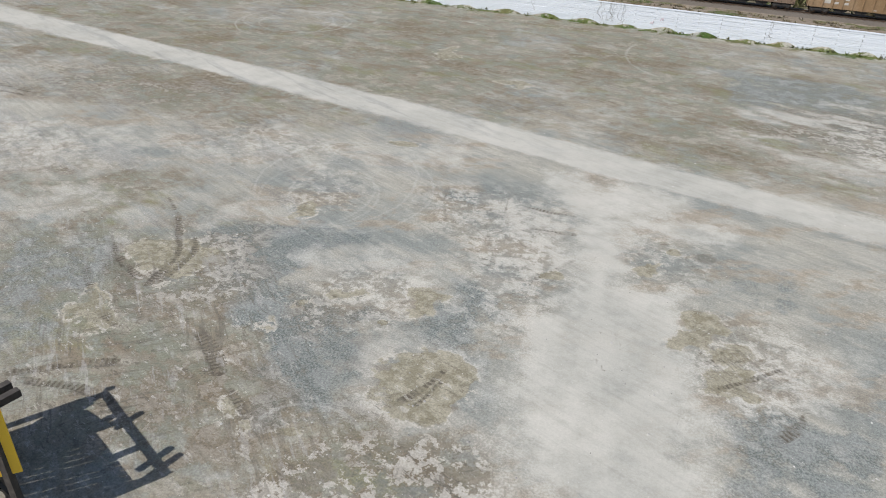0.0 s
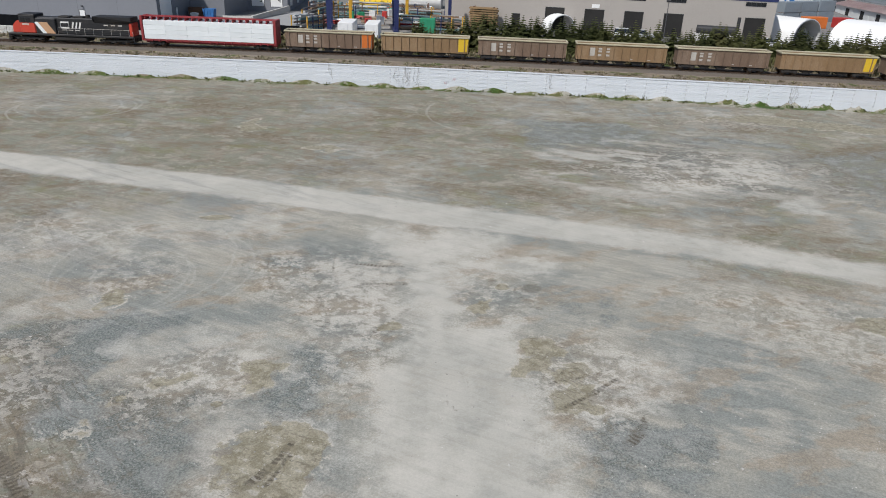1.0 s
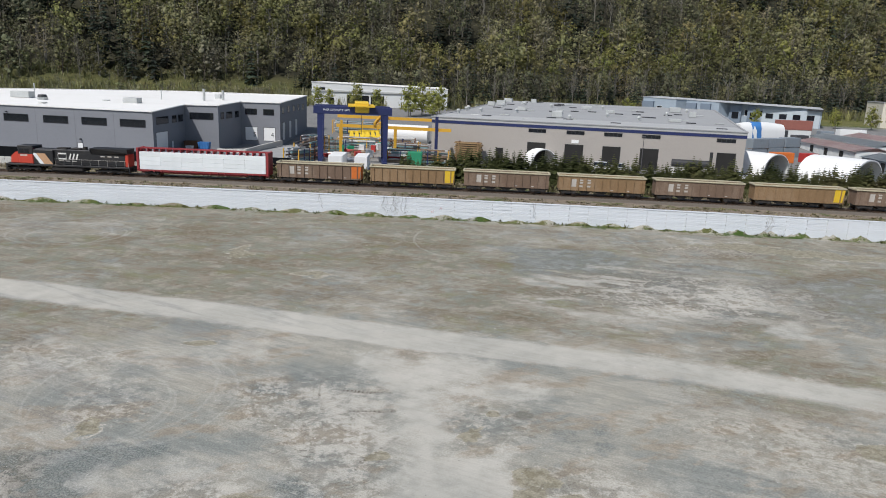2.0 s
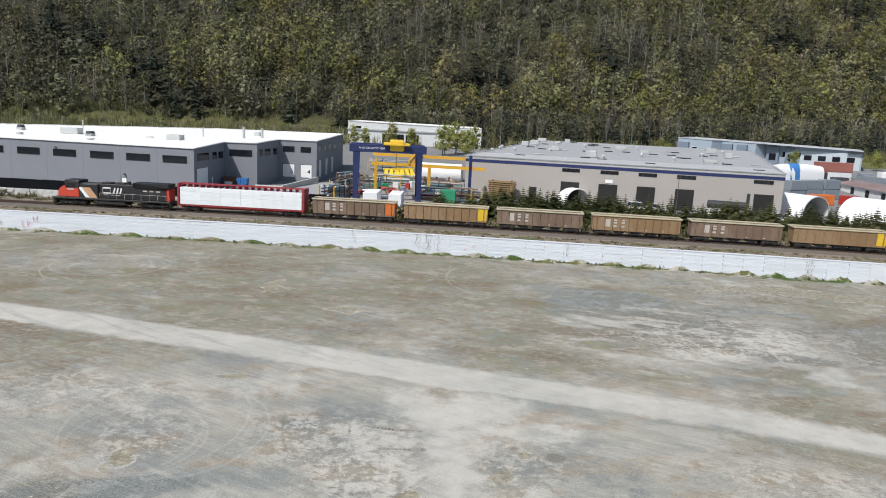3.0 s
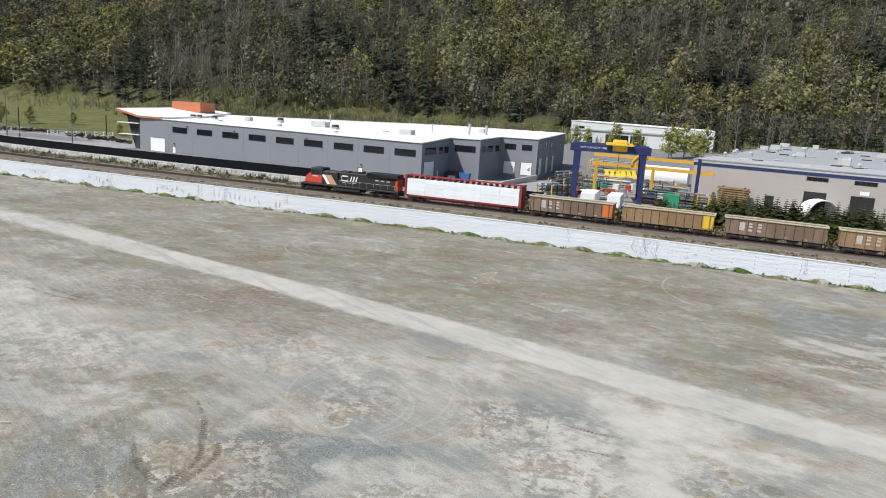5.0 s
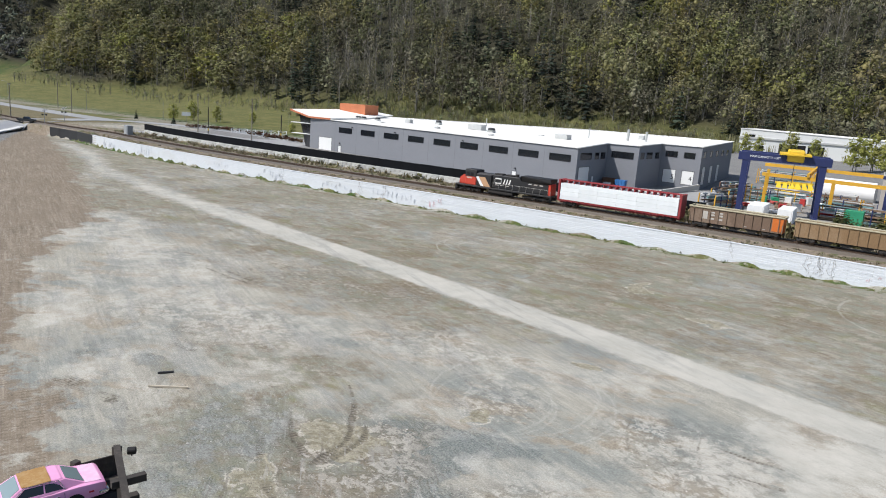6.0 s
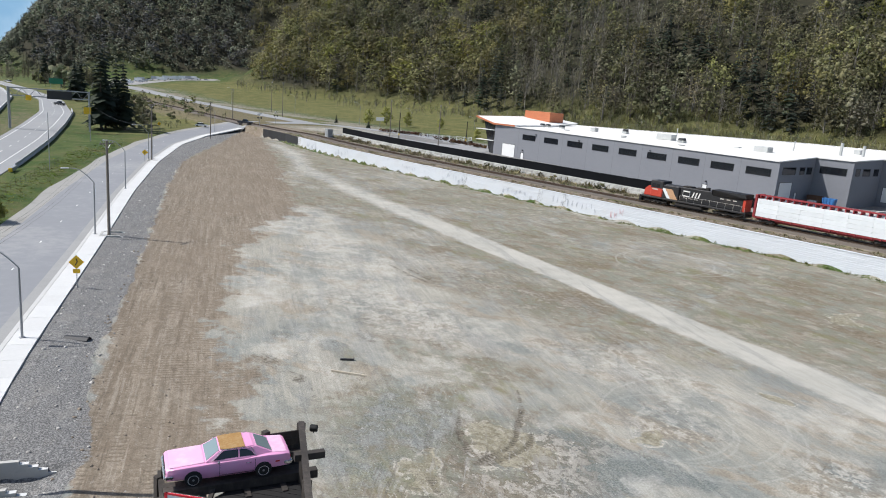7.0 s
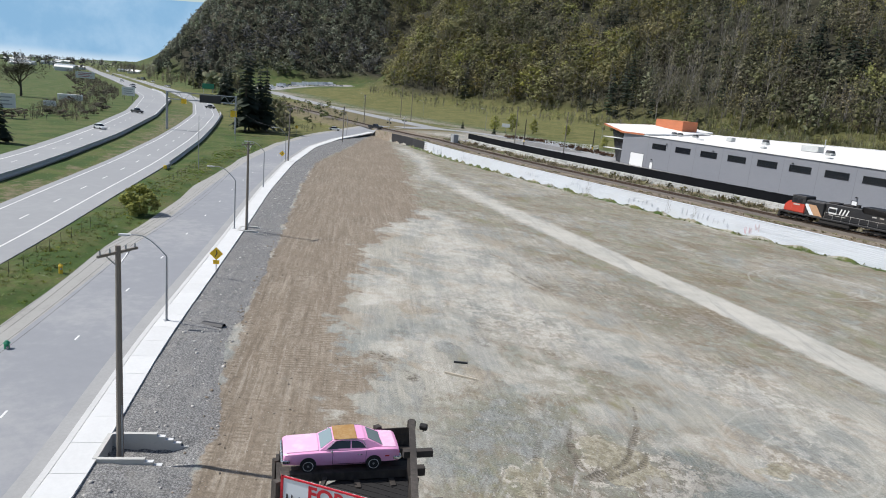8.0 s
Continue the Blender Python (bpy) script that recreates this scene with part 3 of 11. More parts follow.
def ground_material():
    m, t, p = nodes_of("lot_ground")
    geo = t.nodes.new("ShaderNodeNewGeometry")
    pos = geo.outputs["Position"]
    A, B, C, D = (t.nodes.new("ShaderNodeAttribute") for _ in range(4))
    A.attribute_name, B.attribute_name, C.attribute_name, D.attribute_name = "cover_a", "cover_b", "cover_c", "cover_d"
    sep = []
    for at in (A, B, C, D):
        s = t.nodes.new("ShaderNodeSeparateColor")
        t.links.new(at.outputs["Color"], s.inputs[0])
        sep.append((s.outputs[0], s.outputs[1], s.outputs[2], at.outputs["Alpha"]))
    pale_f, blue_f, brown_f, mud_f = sep[0]
    gravel_f, grass_f, forest_f, dry_f = sep[1]
    asphalt_f, olive_f, tyre_f, crust_f = sep[2]
    phase_f, puddle_f, scuff_f = sep[3][:3]
    mul = lambda a, b: math_node(t, "MULTIPLY", a, b)
    add = lambda a, b: math_node(t, "ADD", a, b)

    def along(degrees, sx, sy):
        """Coordinates whose first axis lies along a plan direction, then stretched."""
        rot = nd(t, "ShaderNodeMapping", Rotation=(0, 0, radians(-degrees)))
        sc = nd(t, "ShaderNodeMapping", Scale=(sx, sy, 1))
        t.links.new(pos, rot.inputs[0])
        t.links.new(rot.outputs[0], sc.inputs[0])
        return sc.outputs[0]
    wide = lambda n, lo=0.37, hi=0.63: step_fac(t, n, lo, hi)
    n1 = noise_fac(t, pos, 0.12, 6, 0.6)
    n2 = noise_fac(t, pos, 0.5, 8, 0.66)
    n3 = noise_fac(t, pos, 9.0, 5, 0.75)
    n4 = noise_fac(t, along(-23, 0.13, 0.28), 1.0, 9, 0.68)
    n5 = noise_fac(t, along(-33, 0.16, 3.0), 1.0, 6, 0.66)
    n6 = noise_fac(t, along(12, 0.16, 0.30), 1.0, 9, 0.66)
    n7 = noise_fac(t, pos, 1.7, 7, 0.7)
    w1, w2, w4, w5, w6, w7 = wide(n1), wide(n2), wide(n4), wide(n5), wide(n6), wide(n7)
    wob = add(add(mul(w2, 0.5), mul(w7, 0.25)), mul(w6, 0.25))

    def cover(sock, spread=1.0, soft=0.10):
        v = add(sock, mul(math_node(t, "SUBTRACT", wob, 0.5), spread))
        return mul(step_fac(t, v, 0.5 - soft, 0.5 + soft), step_fac(t, sock, 0.02, 0.15))

    # base: grey-green silt, drifting into warm and dark tones
    col = rgb_mix(t, w1, (0.225, 0.235, 0.215), (0.335, 0.318, 0.268))
    col = rgb_mix(t, mul(step_fac(t, w4, 0.45, 0.9), 0.6), col, (0.40, 0.375, 0.32))
    col = rgb_mix(t, mul(step_fac(t, w6, 0.55, 0.95), 0.6), col, (0.29, 0.235, 0.17))
    col = rgb_mix(t, mul(cover(olive_f, 0.8, 0.25), 0.85), col, rgb_mix(t, step_fac(t, w2, 0.2, 0.8), rgb_mix(t, n4, (0.13, 0.13, 0.07), (0.265, 0.263, 0.225)), rgb_mix(t, w6, (0.185, 0.145, 0.098), (0.275, 0.255, 0.205))))
    # drifts of brown dirt and thin weeds lying along the wall
    n9 = noise_fac(t, along(-14, 0.085, 0.15), 1.0, 9, 0.7)
    n10 = noise_fac(t, along(-20, 0.14, 0.23), 1.0, 9, 0.72)
    col = rgb_mix(t, mul(mul(step_fac(t, n9, 0.50, 0.62), step_fac(t, olive_f, 0.2, 0.6)), 0.85), col, rgb_mix(t, w7, (0.14, 0.11, 0.074), (0.225, 0.188, 0.135)))
    col = rgb_mix(t, mul(mul(step_fac(t, n10, 0.53, 0.64), step_fac(t, olive_f, 0.2, 0.6)), 0.55), col, (0.19, 0.185, 0.095))
    col = rgb_mix(t, mul(mul(step_fac(t, n10, 0.45, 0.36), step_fac(t, olive_f, 0.2, 0.6)), 0.25), col, (0.29, 0.30, 0.275))
    # blue-grey crushed stone
    stone_c = rgb_mix(t, step_fac(t, n3, 0.40, 0.60), (0.125, 0.14, 0.132), (0.205, 0.22, 0.206))
    stone_c = rgb_mix(t, mul(step_fac(t, w2, 0.45, 0.9), 0.65), stone_c, (0.255, 0.262, 0.245))
    col = rgb_mix(t, mul(cover(blue_f, 0.9, 0.34), 0.95), col, stone_c)
    # pale dried silt
    dust = rgb_mix(t, add(mul(w2, 0.4), mul(w1, 0.6)), (0.40, 0.387, 0.34), (0.52, 0.497, 0.442))
    dust = rgb_mix(t, mul(step_fac(t, w5, 0.5, 0.9), 0.3), dust, (0.34, 0.325, 0.285))
    col = rgb_mix(t, mul(cover(pale_f, 0.8, 0.55), 0.9), col, dust)
    # broken crust: pale flakes and bare dark spots in clusters
    zone = add(mul(crust_f, 1.1), mul(mul(step_fac(t, w6, 0.6, 0.8), step_fac(t, pale_f, 0.6, 0.2)), 0.22))
    zone = math_node(t, "MINIMUM", mul(zone, step_fac(t, grass_f, 0.5, 0.1)), 1.0)
    mixed = add(mul(w2, 0.5), mul(w7, 0.5))
    flake = mul(step_fac(t, mixed, 0.57, 0.605), zone)
    spot = mul(step_fac(t, mixed, 0.40, 0.365), zone)
    col = rgb_mix(t, mul(mul(step_fac(t, wob, 0.42, 0.52), olive_f), mul(step_fac(t, crust_f, 0.02, 0.2), 0.8)), col, (0.15, 0.122, 0.086))
    col = rgb_mix(t, mul(flake, 0.72), col, rgb_mix(t, w1, (0.44, 0.415, 0.365), (0.50, 0.47, 0.41)))
    col = rgb_mix(t, mul(spot, 0.5), col, rgb_mix(t, w1, (0.15, 0.148, 0.135), (0.20, 0.165, 0.118)))
    # graded brown strip: long dozer tracks with cleat marks across them
    n8 = noise_fac(t, along(-33, 0.05, 1.1), 1.0, 8, 0.74)
    n13 = noise_fac(t, along(-31, 0.12, 2.6), 1.0, 6, 0.7)
    way = nd(t, "ShaderNodeSeparateXYZ")
    t.links.new(along(-33, 1, 1), way.inputs[0])
    cleat = math_node(t, "SINE", add(mul(way.outputs[0], 2 * math.pi / 0.42), add(mul(n7, 9.0), mul(n2, 7.0))))
    cleats = mul(mul(step_fac(t, cleat, 0.0, 0.8), step_fac(t, n8, 0.44, 0.54)), step_fac(t, w6, 0.2, 0.6))
    earth = rgb_mix(t, step_fac(t, add(mul(n8, 0.55), mul(n7, 0.45)), 0.41, 0.59), (0.165, 0.13, 0.094), (0.285, 0.238, 0.182))
    earth = rgb_mix(t, mul(step_fac(t, n13, 0.54, 0.62), 0.5), earth, (0.335, 0.292, 0.235))
    earth = rgb_mix(t, mul(step_fac(t, n13, 0.45, 0.37), 0.6), earth, (0.125, 0.098, 0.07))
    earth = rgb_mix(t, mul(w1, 0.45), earth, (0.20, 0.158, 0.116))
    brown_m = cover(brown_f, 0.9, 0.2)
    # wheel-swept streaks of blue-grey grit on the west of the lot
    n14 = noise_fac(t, along(-37, 0.08, 0.5), 1.0, 8, 0.7)
    west = mul(mul(step_fac(t, math_node(t, "SUBTRACT", 0.0, way.outputs[0]), 22.0, 40.0), step_fac(t, n14, 0.50, 0.60)), step_fac(t, olive_f, 0.9, 0.4))
    col = rgb_mix(t, mul(west, 0.36), col, rgb_mix(t, step_fac(t, n3, 0.4, 0.6), (0.17, 0.18, 0.178), (0.25, 0.255, 0.245)))
    west_p = mul(mul(step_fac(t, math_node(t, "SUBTRACT", 0.0, way.outputs[0]), 22.0, 40.0), step_fac(t, n13, 0.55, 0.63)), step_fac(t, olive_f, 0.9, 0.4))
    col = rgb_mix(t, mul(west_p, 0.22), col, (0.45, 0.425, 0.375))
    col = rgb_mix(t, mul(brown_m, 0.94), col, earth)
    gv = rgb_mix(t, step_fac(t, n3, 0.42, 0.62), (0.118, 0.118, 0.118), (0.26, 0.256, 0.248))
    gv = rgb_mix(t, mul(step_fac(t, n2, 0.52, 0.62), 0.5), gv, (0.24, 0.232, 0.215))
    gravel_m = cover(gravel_f, 0.4, 0.08)
    col = rgb_mix(t, mul(gravel_m, 0.96), col, gv)
    rim = mul(step_fac(t, mud_f, 0.03, 0.25), step_fac(t, mixed, 0.45, 0.55))
    col = rgb_mix(t, mul(rim, 0.85), col, (0.45, 0.42, 0.36))
    mud_m = cover(mud_f, 1.25, 0.10)
    col = rgb_mix(t, mul(mud_m, 0.85), col, rgb_mix(t, step_fac(t, n7, 0.4, 0.6), (0.215, 0.192, 0.132), (0.295, 0.27, 0.2)))

    def arc(cx, cy, rx, ry, half, toward=None, spread=180):
        """A band round an ellipse, kept to a sector and broken up."""
        rel = nd(t, "ShaderNodeMapping", Location=(-cx / rx, -cy / ry, 0), Scale=(1 / rx, 1 / ry, 0))
        t.links.new(pos, rel.inputs[0])
        ln = t.nodes.new("ShaderNodeVectorMath")
        ln.operation = "LENGTH"
        t.links.new(rel.outputs[0], ln.inputs[0])
        d = mul(math_node(t, "ABSOLUTE", add(math_node(t, "SUBTRACT", ln.outputs["Value"], 1.0), mul(math_node(t, "SUBTRACT", n1, 0.5), 0.25)), 0), min(rx, ry))
        band = step_fac(t, d, half * 1.5, half * 0.7)
        if toward is not None:
            dot = t.nodes.new("ShaderNodeVectorMath")
            dot.operation = "DOT_PRODUCT"
            t.links.new(rel.outputs[0], dot.inputs[0])
            dot.inputs[1].default_value = (math.cos(radians(toward)), math.sin(radians(toward)), 0)
            band = mul(band, step_fac(t, dot.outputs["Value"], math.cos(radians(spread)) - 0.05, math.cos(radians(spread)) + 0.05))
        return band

    def union(bands):
        out = bands[0]
        for b in bands[1:]:
            out = math_node(t, "MAXIMUM", out, b)
        return out
    loops = union([arc(*v) for v in ((-15.6, 43.7, 4.1, 5.2, 0.10), (-14.8, 46.3, 6.0, 7.6, 0.09), (-14.2, 43.2, 3.2, 4.2, 0.08), (-12.5, 45.0, 5.2, 6.6, 0.09), (-36.2, 95, 7.6, 6.6, 0.13), (-35, 94, 6.0, 5.6, 0.12), (-37.5, 93.5, 6.5, 8.0, 0.12), (-9.5, 58.5, 2.6, 5, 0.12, 10, 80), (14, 92, 5, 9, 0.14, 190, 60), (-8.2, 20.6, 2.4, 1.8, 0.08, 95, 75))])
    col = rgb_mix(t, mul(mul(loops, math_node(t, "MULTIPLY_ADD", w1, 0.6, 0.4)), 0.36), col, (0.43, 0.42, 0.38))
    # wheel ruts: dark tread bars across the way, worn and broken
    bars = math_node(t, "SINE", add(mul(phase_f, 2 * math.pi / 0.27), mul(n7, 9.0)))
    ribs = step_fac(t, bars, -0.35, 0.45)
    tyre_m = mul(step_fac(t, add(tyre_f, mul(math_node(t, "SUBTRACT", wob, 0.5), 0.6)), 0.28, 0.7), step_fac(t, tyre_f, 0.05, 0.3))
    tyre_m = mul(tyre_m, math_node(t, "MULTIPLY_ADD", step_fac(t, w7, 0.2, 0.6), 0.55, 0.45))
    col = rgb_mix(t, mul(tyre_m, math_node(t, "MULTIPLY_ADD", ribs, 0.42, 0.45)), col, (0.088, 0.074, 0.055))
    # scuffs where machines have turned
    n11 = noise_fac(t, along(-56, 0.28, 2.6), 1.0, 7, 0.66)
    n12 = noise_fac(t, along(28, 0.3, 2.4), 1.0, 7, 0.66)
    scuff = math_node(t, "MAXIMUM", mul(step_fac(t, n11, 0.54, 0.60), step_fac(t, w1, 0.3, 0.6)), mul(step_fac(t, n12, 0.55, 0.61), step_fac(t, w1, 0.7, 0.4)))
    col = rgb_mix(t, mul(mul(scuff, scuff_f), 0.62), col, (0.135, 0.12, 0.098))
    col = rgb_mix(t, mul(mul(mul(step_fac(t, n11, 0.47, 0.41), step_fac(t, w4, 0.3, 0.6)), scuff_f), 0.5), col, (0.36, 0.345, 0.32))
    col = rgb_mix(t, mul(puddle_f, 0.9), col, (0.17, 0.165, 0.14))
    treads = mul(cleats, brown_m)
    col = rgb_mix(t, mul(treads, 0.5), col, (0.115, 0.09, 0.065))
    # short dark and pale flecks of scraped, drying crust
    n15 = noise_fac(t, along(-28, 0.8, 2.6), 1.0, 7, 0.72)
    n16 = noise_fac(t, along(35, 0.9, 2.4), 1.0, 7, 0.72)
    worn = mul(math_node(t, "MULTIPLY_ADD", math_node(t, "MAXIMUM", crust_f, scuff_f), 0.75, 0.25), mul(step_fac(t, pale_f, 0.7, 0.3), step_fac(t, grass_f, 0.4, 0.1)))
    fleck = math_node(t, "MAXIMUM", mul(step_fac(t, n15, 0.565, 0.61), step_fac(t, w2, 0.35, 0.6)), mul(step_fac(t, n16, 0.575, 0.62), step_fac(t, w2, 0.65, 0.4)))
    col = rgb_mix(t, mul(mul(fleck, worn), 0.72), col, rgb_mix(t, w4, (0.10, 0.092, 0.075), (0.16, 0.132, 0.096)))
    chip = mul(step_fac(t, n15, 0.435, 0.40), step_fac(t, w7, 0.4, 0.6))
    col = rgb_mix(t, mul(mul(chip, worn), 0.65), col, (0.45, 0.425, 0.38))
    # grass, yard, forest floor
    gcol = rgb_mix(t, step_fac(t, n1, 0.40, 0.60), (0.045, 0.08, 0.016), (0.085, 0.112, 0.027))
    gcol = rgb_mix(t, mul(step_fac(t, w2, 0.3, 0.7), mul(w1, 0.8)), gcol, (0.11, 0.102, 0.045))
    gcol = rgb_mix(t, mul(step_fac(t, n7, 0.5, 0.6), 0.4), gcol, (0.042, 0.062, 0.016))
    gcol = rgb_mix(t, mul(olive_f, step_fac(t, grass_f, 0.6, 0.9)), gcol, rgb_mix(t, mul(add(w2, w1), 0.5), (0.078, 0.086, 0.024), (0.168, 0.155, 0.057)))
    gcol = rgb_mix(t, mul(cover(dry_f, 0.9, 0.3), 0.85), gcol, rgb_mix(t, add(mul(w2, 0.6), mul(w7, 0.4)), (0.105, 0.09, 0.048), (0.20, 0.165, 0.105)))
    col = rgb_mix(t, cover(grass_f, 0.9, 0.15), col, gcol)
    col = rgb_mix(t, mul(cover(asphalt_f, 0.1, 0.2), 0.95), col, rgb_mix(t, n1, (0.15, 0.15, 0.15), (0.24, 0.235, 0.225)))
    # forest floor: dark brown deepened, the shade between trees put into its colour
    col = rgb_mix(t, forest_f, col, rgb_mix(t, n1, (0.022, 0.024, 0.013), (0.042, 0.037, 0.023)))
    rough_f = math_node(t, "SUBTRACT", 1.0, mul(step_fac(t, pale_f, 0.3, 1.0), 0.75))
    grain = mul(add(mul(mul(math_node(t, "SUBTRACT", step_fac(t, n3, 0.36, 0.64), 0.5), 0.34), rough_f), 0.97), math_node(t, "MULTIPLY_ADD", w5, 0.14, 0.93))
    hs = nd(t, "ShaderNodeHueSaturation")
    t.links.new(grain, hs.inputs["Value"])
    t.links.new(col, hs.inputs["Color"])
    vor = nd(t, "ShaderNodeTexVoronoi", Scale=3.2)
    t.links.new(pos, vor.inputs["Vector"])
    stone = mul(math_node(t, "LESS_THAN", vor.outputs["Distance"], 0.1), math_node(t, "GREATER_THAN", add(noise_fac(t, pos, 1.1, 3), mul(blue_f, 0.06)), 0.54))
    col = rgb_mix(t, mul(stone, 0.5), hs.outputs[0], (0.55, 0.54, 0.51))
    t.links.new(col, p.inputs["Base Color"])
    p.inputs["Roughness"].default_value = 0.95
    p.inputs["Specular IOR Level"].default_value = 0.25
    bp = nd(t, "ShaderNodeBump", Strength=0.5, Distance=0.06)
    relief = add(add(mul(n7, 0.7), mul(n3, 0.14)), mul(add(treads, mul(tyre_m, ribs)), -0.3))
    t.links.new(relief, bp.inputs["Height"])
    t.links.new(bp.outputs[0], p.inputs["Normal"])
    return m


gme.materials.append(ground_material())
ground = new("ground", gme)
tagged(ground, "bare gravel and dirt lot with pale tracks, mud patches and weeds", "ground", kind="structure")

# clods thrown up along the edges and tracks of the graded strip
rng = random.Random(77)
CLOD = surface("clod_earth", (0.26, 0.215, 0.165), 0.95, var=0.25, big=0.5, fine=5, bump=0.4)
bm = bmesh.new()
edge = resample(GRAVEL_IN, 0.5)
for k in range(620):
    ex, ey = edge[min(len(edge) - 1, int(len(edge) * rng.random() ** 1.6))]
    w = rng.random()
    ex, ey = ex + 0.54 * (w * w * 9 - 0.4) + rng.uniform(-0.7, 0.7), ey + 0.84 * (w * w * 9 - 0.4) + rng.uniform(-0.7, 0.7)
    size = rng.uniform(0.03, 0.1) * (1.4 if w < 0.3 else 1.0)
    made = bmesh.ops.create_icosphere(bm, subdivisions=1, radius=size, matrix=pose(ex, ey, float(land(ex, ey)) + size * 0.1, 0, 0, rng.uniform(0, 360)))
    for v in made["verts"]:
        v.co += Vector((rng.uniform(-1, 1), rng.uniform(-1, 1), rng.uniform(-1, 0.3))) * size * 0.35
me = bpy.data.meshes.new("clods")
bm.to_mesh(me)
bm.free()
me.materials.append(CLOD)
tagged(new("clods", me), "brown clods of earth strewn along the graded strip", "earth clods", kind="stuff")

# ---- retaining wall, railway, fence ----
WHITE_WALL = surface("white_wall_paint", (0.63, 0.66, 0.70), 0.75, var=0.10, big=0.12, fine=1.1, bump=0.1, dirt=(0.42, 0.41, 0.38), dirt_amount=0.3, random=0.06, stretch=(1, 1, 3))
BLACK_WALL = surface("black_wall_paint", (0.02, 0.02, 0.022), 0.7, var=0.3)
CONCRETE = surface("concrete", (0.50, 0.49, 0.46), 0.85, var=0.12, big=0.5, fine=5, dirt=(0.28, 0.27, 0.24))
BLOCK = surface("block_paint", (0.52, 0.52, 0.50), 0.85, var=0.2, big=0.8, fine=3, dirt=(0.15, 0.14, 0.10), dirt_amount=0.85, random=0.35)
BALLAST = surface("ballast", (0.135, 0.115, 0.095), 0.95, var=0.4, big=0.6, fine=9, bump=0.6, dirt=(0.075, 0.06, 0.045), dirt_amount=0.6)
RAIL = surface("rail_steel", (0.10, 0.065, 0.045), 0.5, 0.6, var=0.3, fine=3)
SLEEPER = surface("sleeper_wood", (0.075, 0.058, 0.045), 0.9, var=0.35, fine=7, random=0.4)
MESH_BLACK = surface("black_screen", (0.008, 0.009, 0.011), 0.95, spec=0.1, var=0.3, fine=4, stretch=(1, 1, 0.3))
STEEL_GREY = surface("galvanised_steel", (0.36, 0.37, 0.38), 0.45, 0.7, var=0.15)


def shared(name, build, mat):
    bm = bmesh.new()
    build(bm)
    me = bpy.data.meshes.new(name)
    bm.to_mesh(me)
    bm.free()
    me.materials.append(mat)
    return me


def curve_points(offset, x0, x1, step):
    n = max(2, int(round((x1 - x0) / step)) + 1)
    xs = np.linspace(x0, x1, n)
    base = np.stack([xs, wall_y(xs)], 1)
    return [tuple(p) for p in offset_line(base, offset)]


def on_segment(p, q, z):
    """A pose at p with x towards q."""
    a = math.degrees(math.atan2(q[1] - p[1], q[0] - p[0]))
    return pose(p[0], p[1], z, 0, 0, a)


WALL_H = 3.05
wall = tagged(empty("retaining_wall"), "long white-painted plank retaining wall below the railway", "wall", kind="structure")
seg = curve_points(0.0, -186, 160, 6.0)
plank = shared("plank", lambda bm: box(bm, 0.006, 0, 0.004, 6.03, 0.22, 0.301, bevel=0.014), WHITE_WALL)
rest = bmesh.new()
rng = random.Random(4)
for i, (p, q) in enumerate(zip(seg, seg[1:])):
    for row in range(10):
        m = on_segment(p, q, -0.02 + row * 0.307) @ pose(3.0 * (row % 2), rng.uniform(-0.02, 0.015), 0)
        if -66 < p[0] < 70:
            ob = obj("plank", plank, wall)
            ob.matrix_world = m
        else:
            box(rest, 0.006, 0, 0.004, 6.03, 0.22, 0.301, m)
tagged(part("plank_far", rest, WHITE_WALL, wall), kind="stuff")
bm = bmesh.new()
for p, q in zip(seg, seg[1:]):
    box(bm, 0, 0.1, -0.3, 6.04, 0.5, WALL_H - 0.06, on_segment(p, q, 0))
part("backing", bm, CONCRETE, wall)
bm = bmesh.new()
for p, q in zip(seg, seg[1:]):
    box(bm, -0.01, -0.05, WALL_H - 0.02, 6.03, 0.55, WALL_H + 0.1, on_segment(p, q, 0))
part("cap", bm, WHITE_WALL, wall)
dark = tagged(empty("retaining_wall_end"), "black-painted end of the retaining wall", "wall", kind="structure")
bm = bmesh.new()
dseg = curve_points(0.0, -216, -186, 6.0)
for p, q in zip(dseg, dseg[1:]):
    box(bm, 0, -0.03, -0.3, 6.5, 0.5, WALL_H, on_segment(p, q, 0))
part("panel", bm, BLACK_WALL, dark)
# scrawled paint lines on the wall, nothing readable
SCRAWL = surface("grey_scrawl", (0.44, 0.47, 0.52), 0.8, var=0.3)
SCRAWL_RED = surface("red_scrawl", (0.60, 0.38, 0.40), 0.8, var=0.3)
rng = random.Random(11)


def scrawl(x0, x1, rows, mat, amp):
    bm = bmesh.new()
    x = x0
    while x < x1:
        w = rng.uniform(0.5, 1.3)
        zc = rng.uniform(0.9, 2.0)
        pts = []
        up_ = rng.choice((-1, 1))
        for k in range(rng.randint(3, 7)):
            xx = x + w * (0.15 + 0.12 * k) + rng.uniform(-0.14, 0.14)
            zz = min(2.7, max(0.35, zc + amp * up_ * rng.uniform(0.3, 1.0)))
            up_ = -up_ if rng.random() < 0.8 else up_
            pts.append((xx, float(wall_y(xx)) - 0.05, zz))
        for a, b in zip(pts, pts[1:]):
            bar(bm, a, b, 0.02, 0.045)
        x += w * rng.uniform(0.9, 1.5)
    part("scrawl", bm, mat, wall)


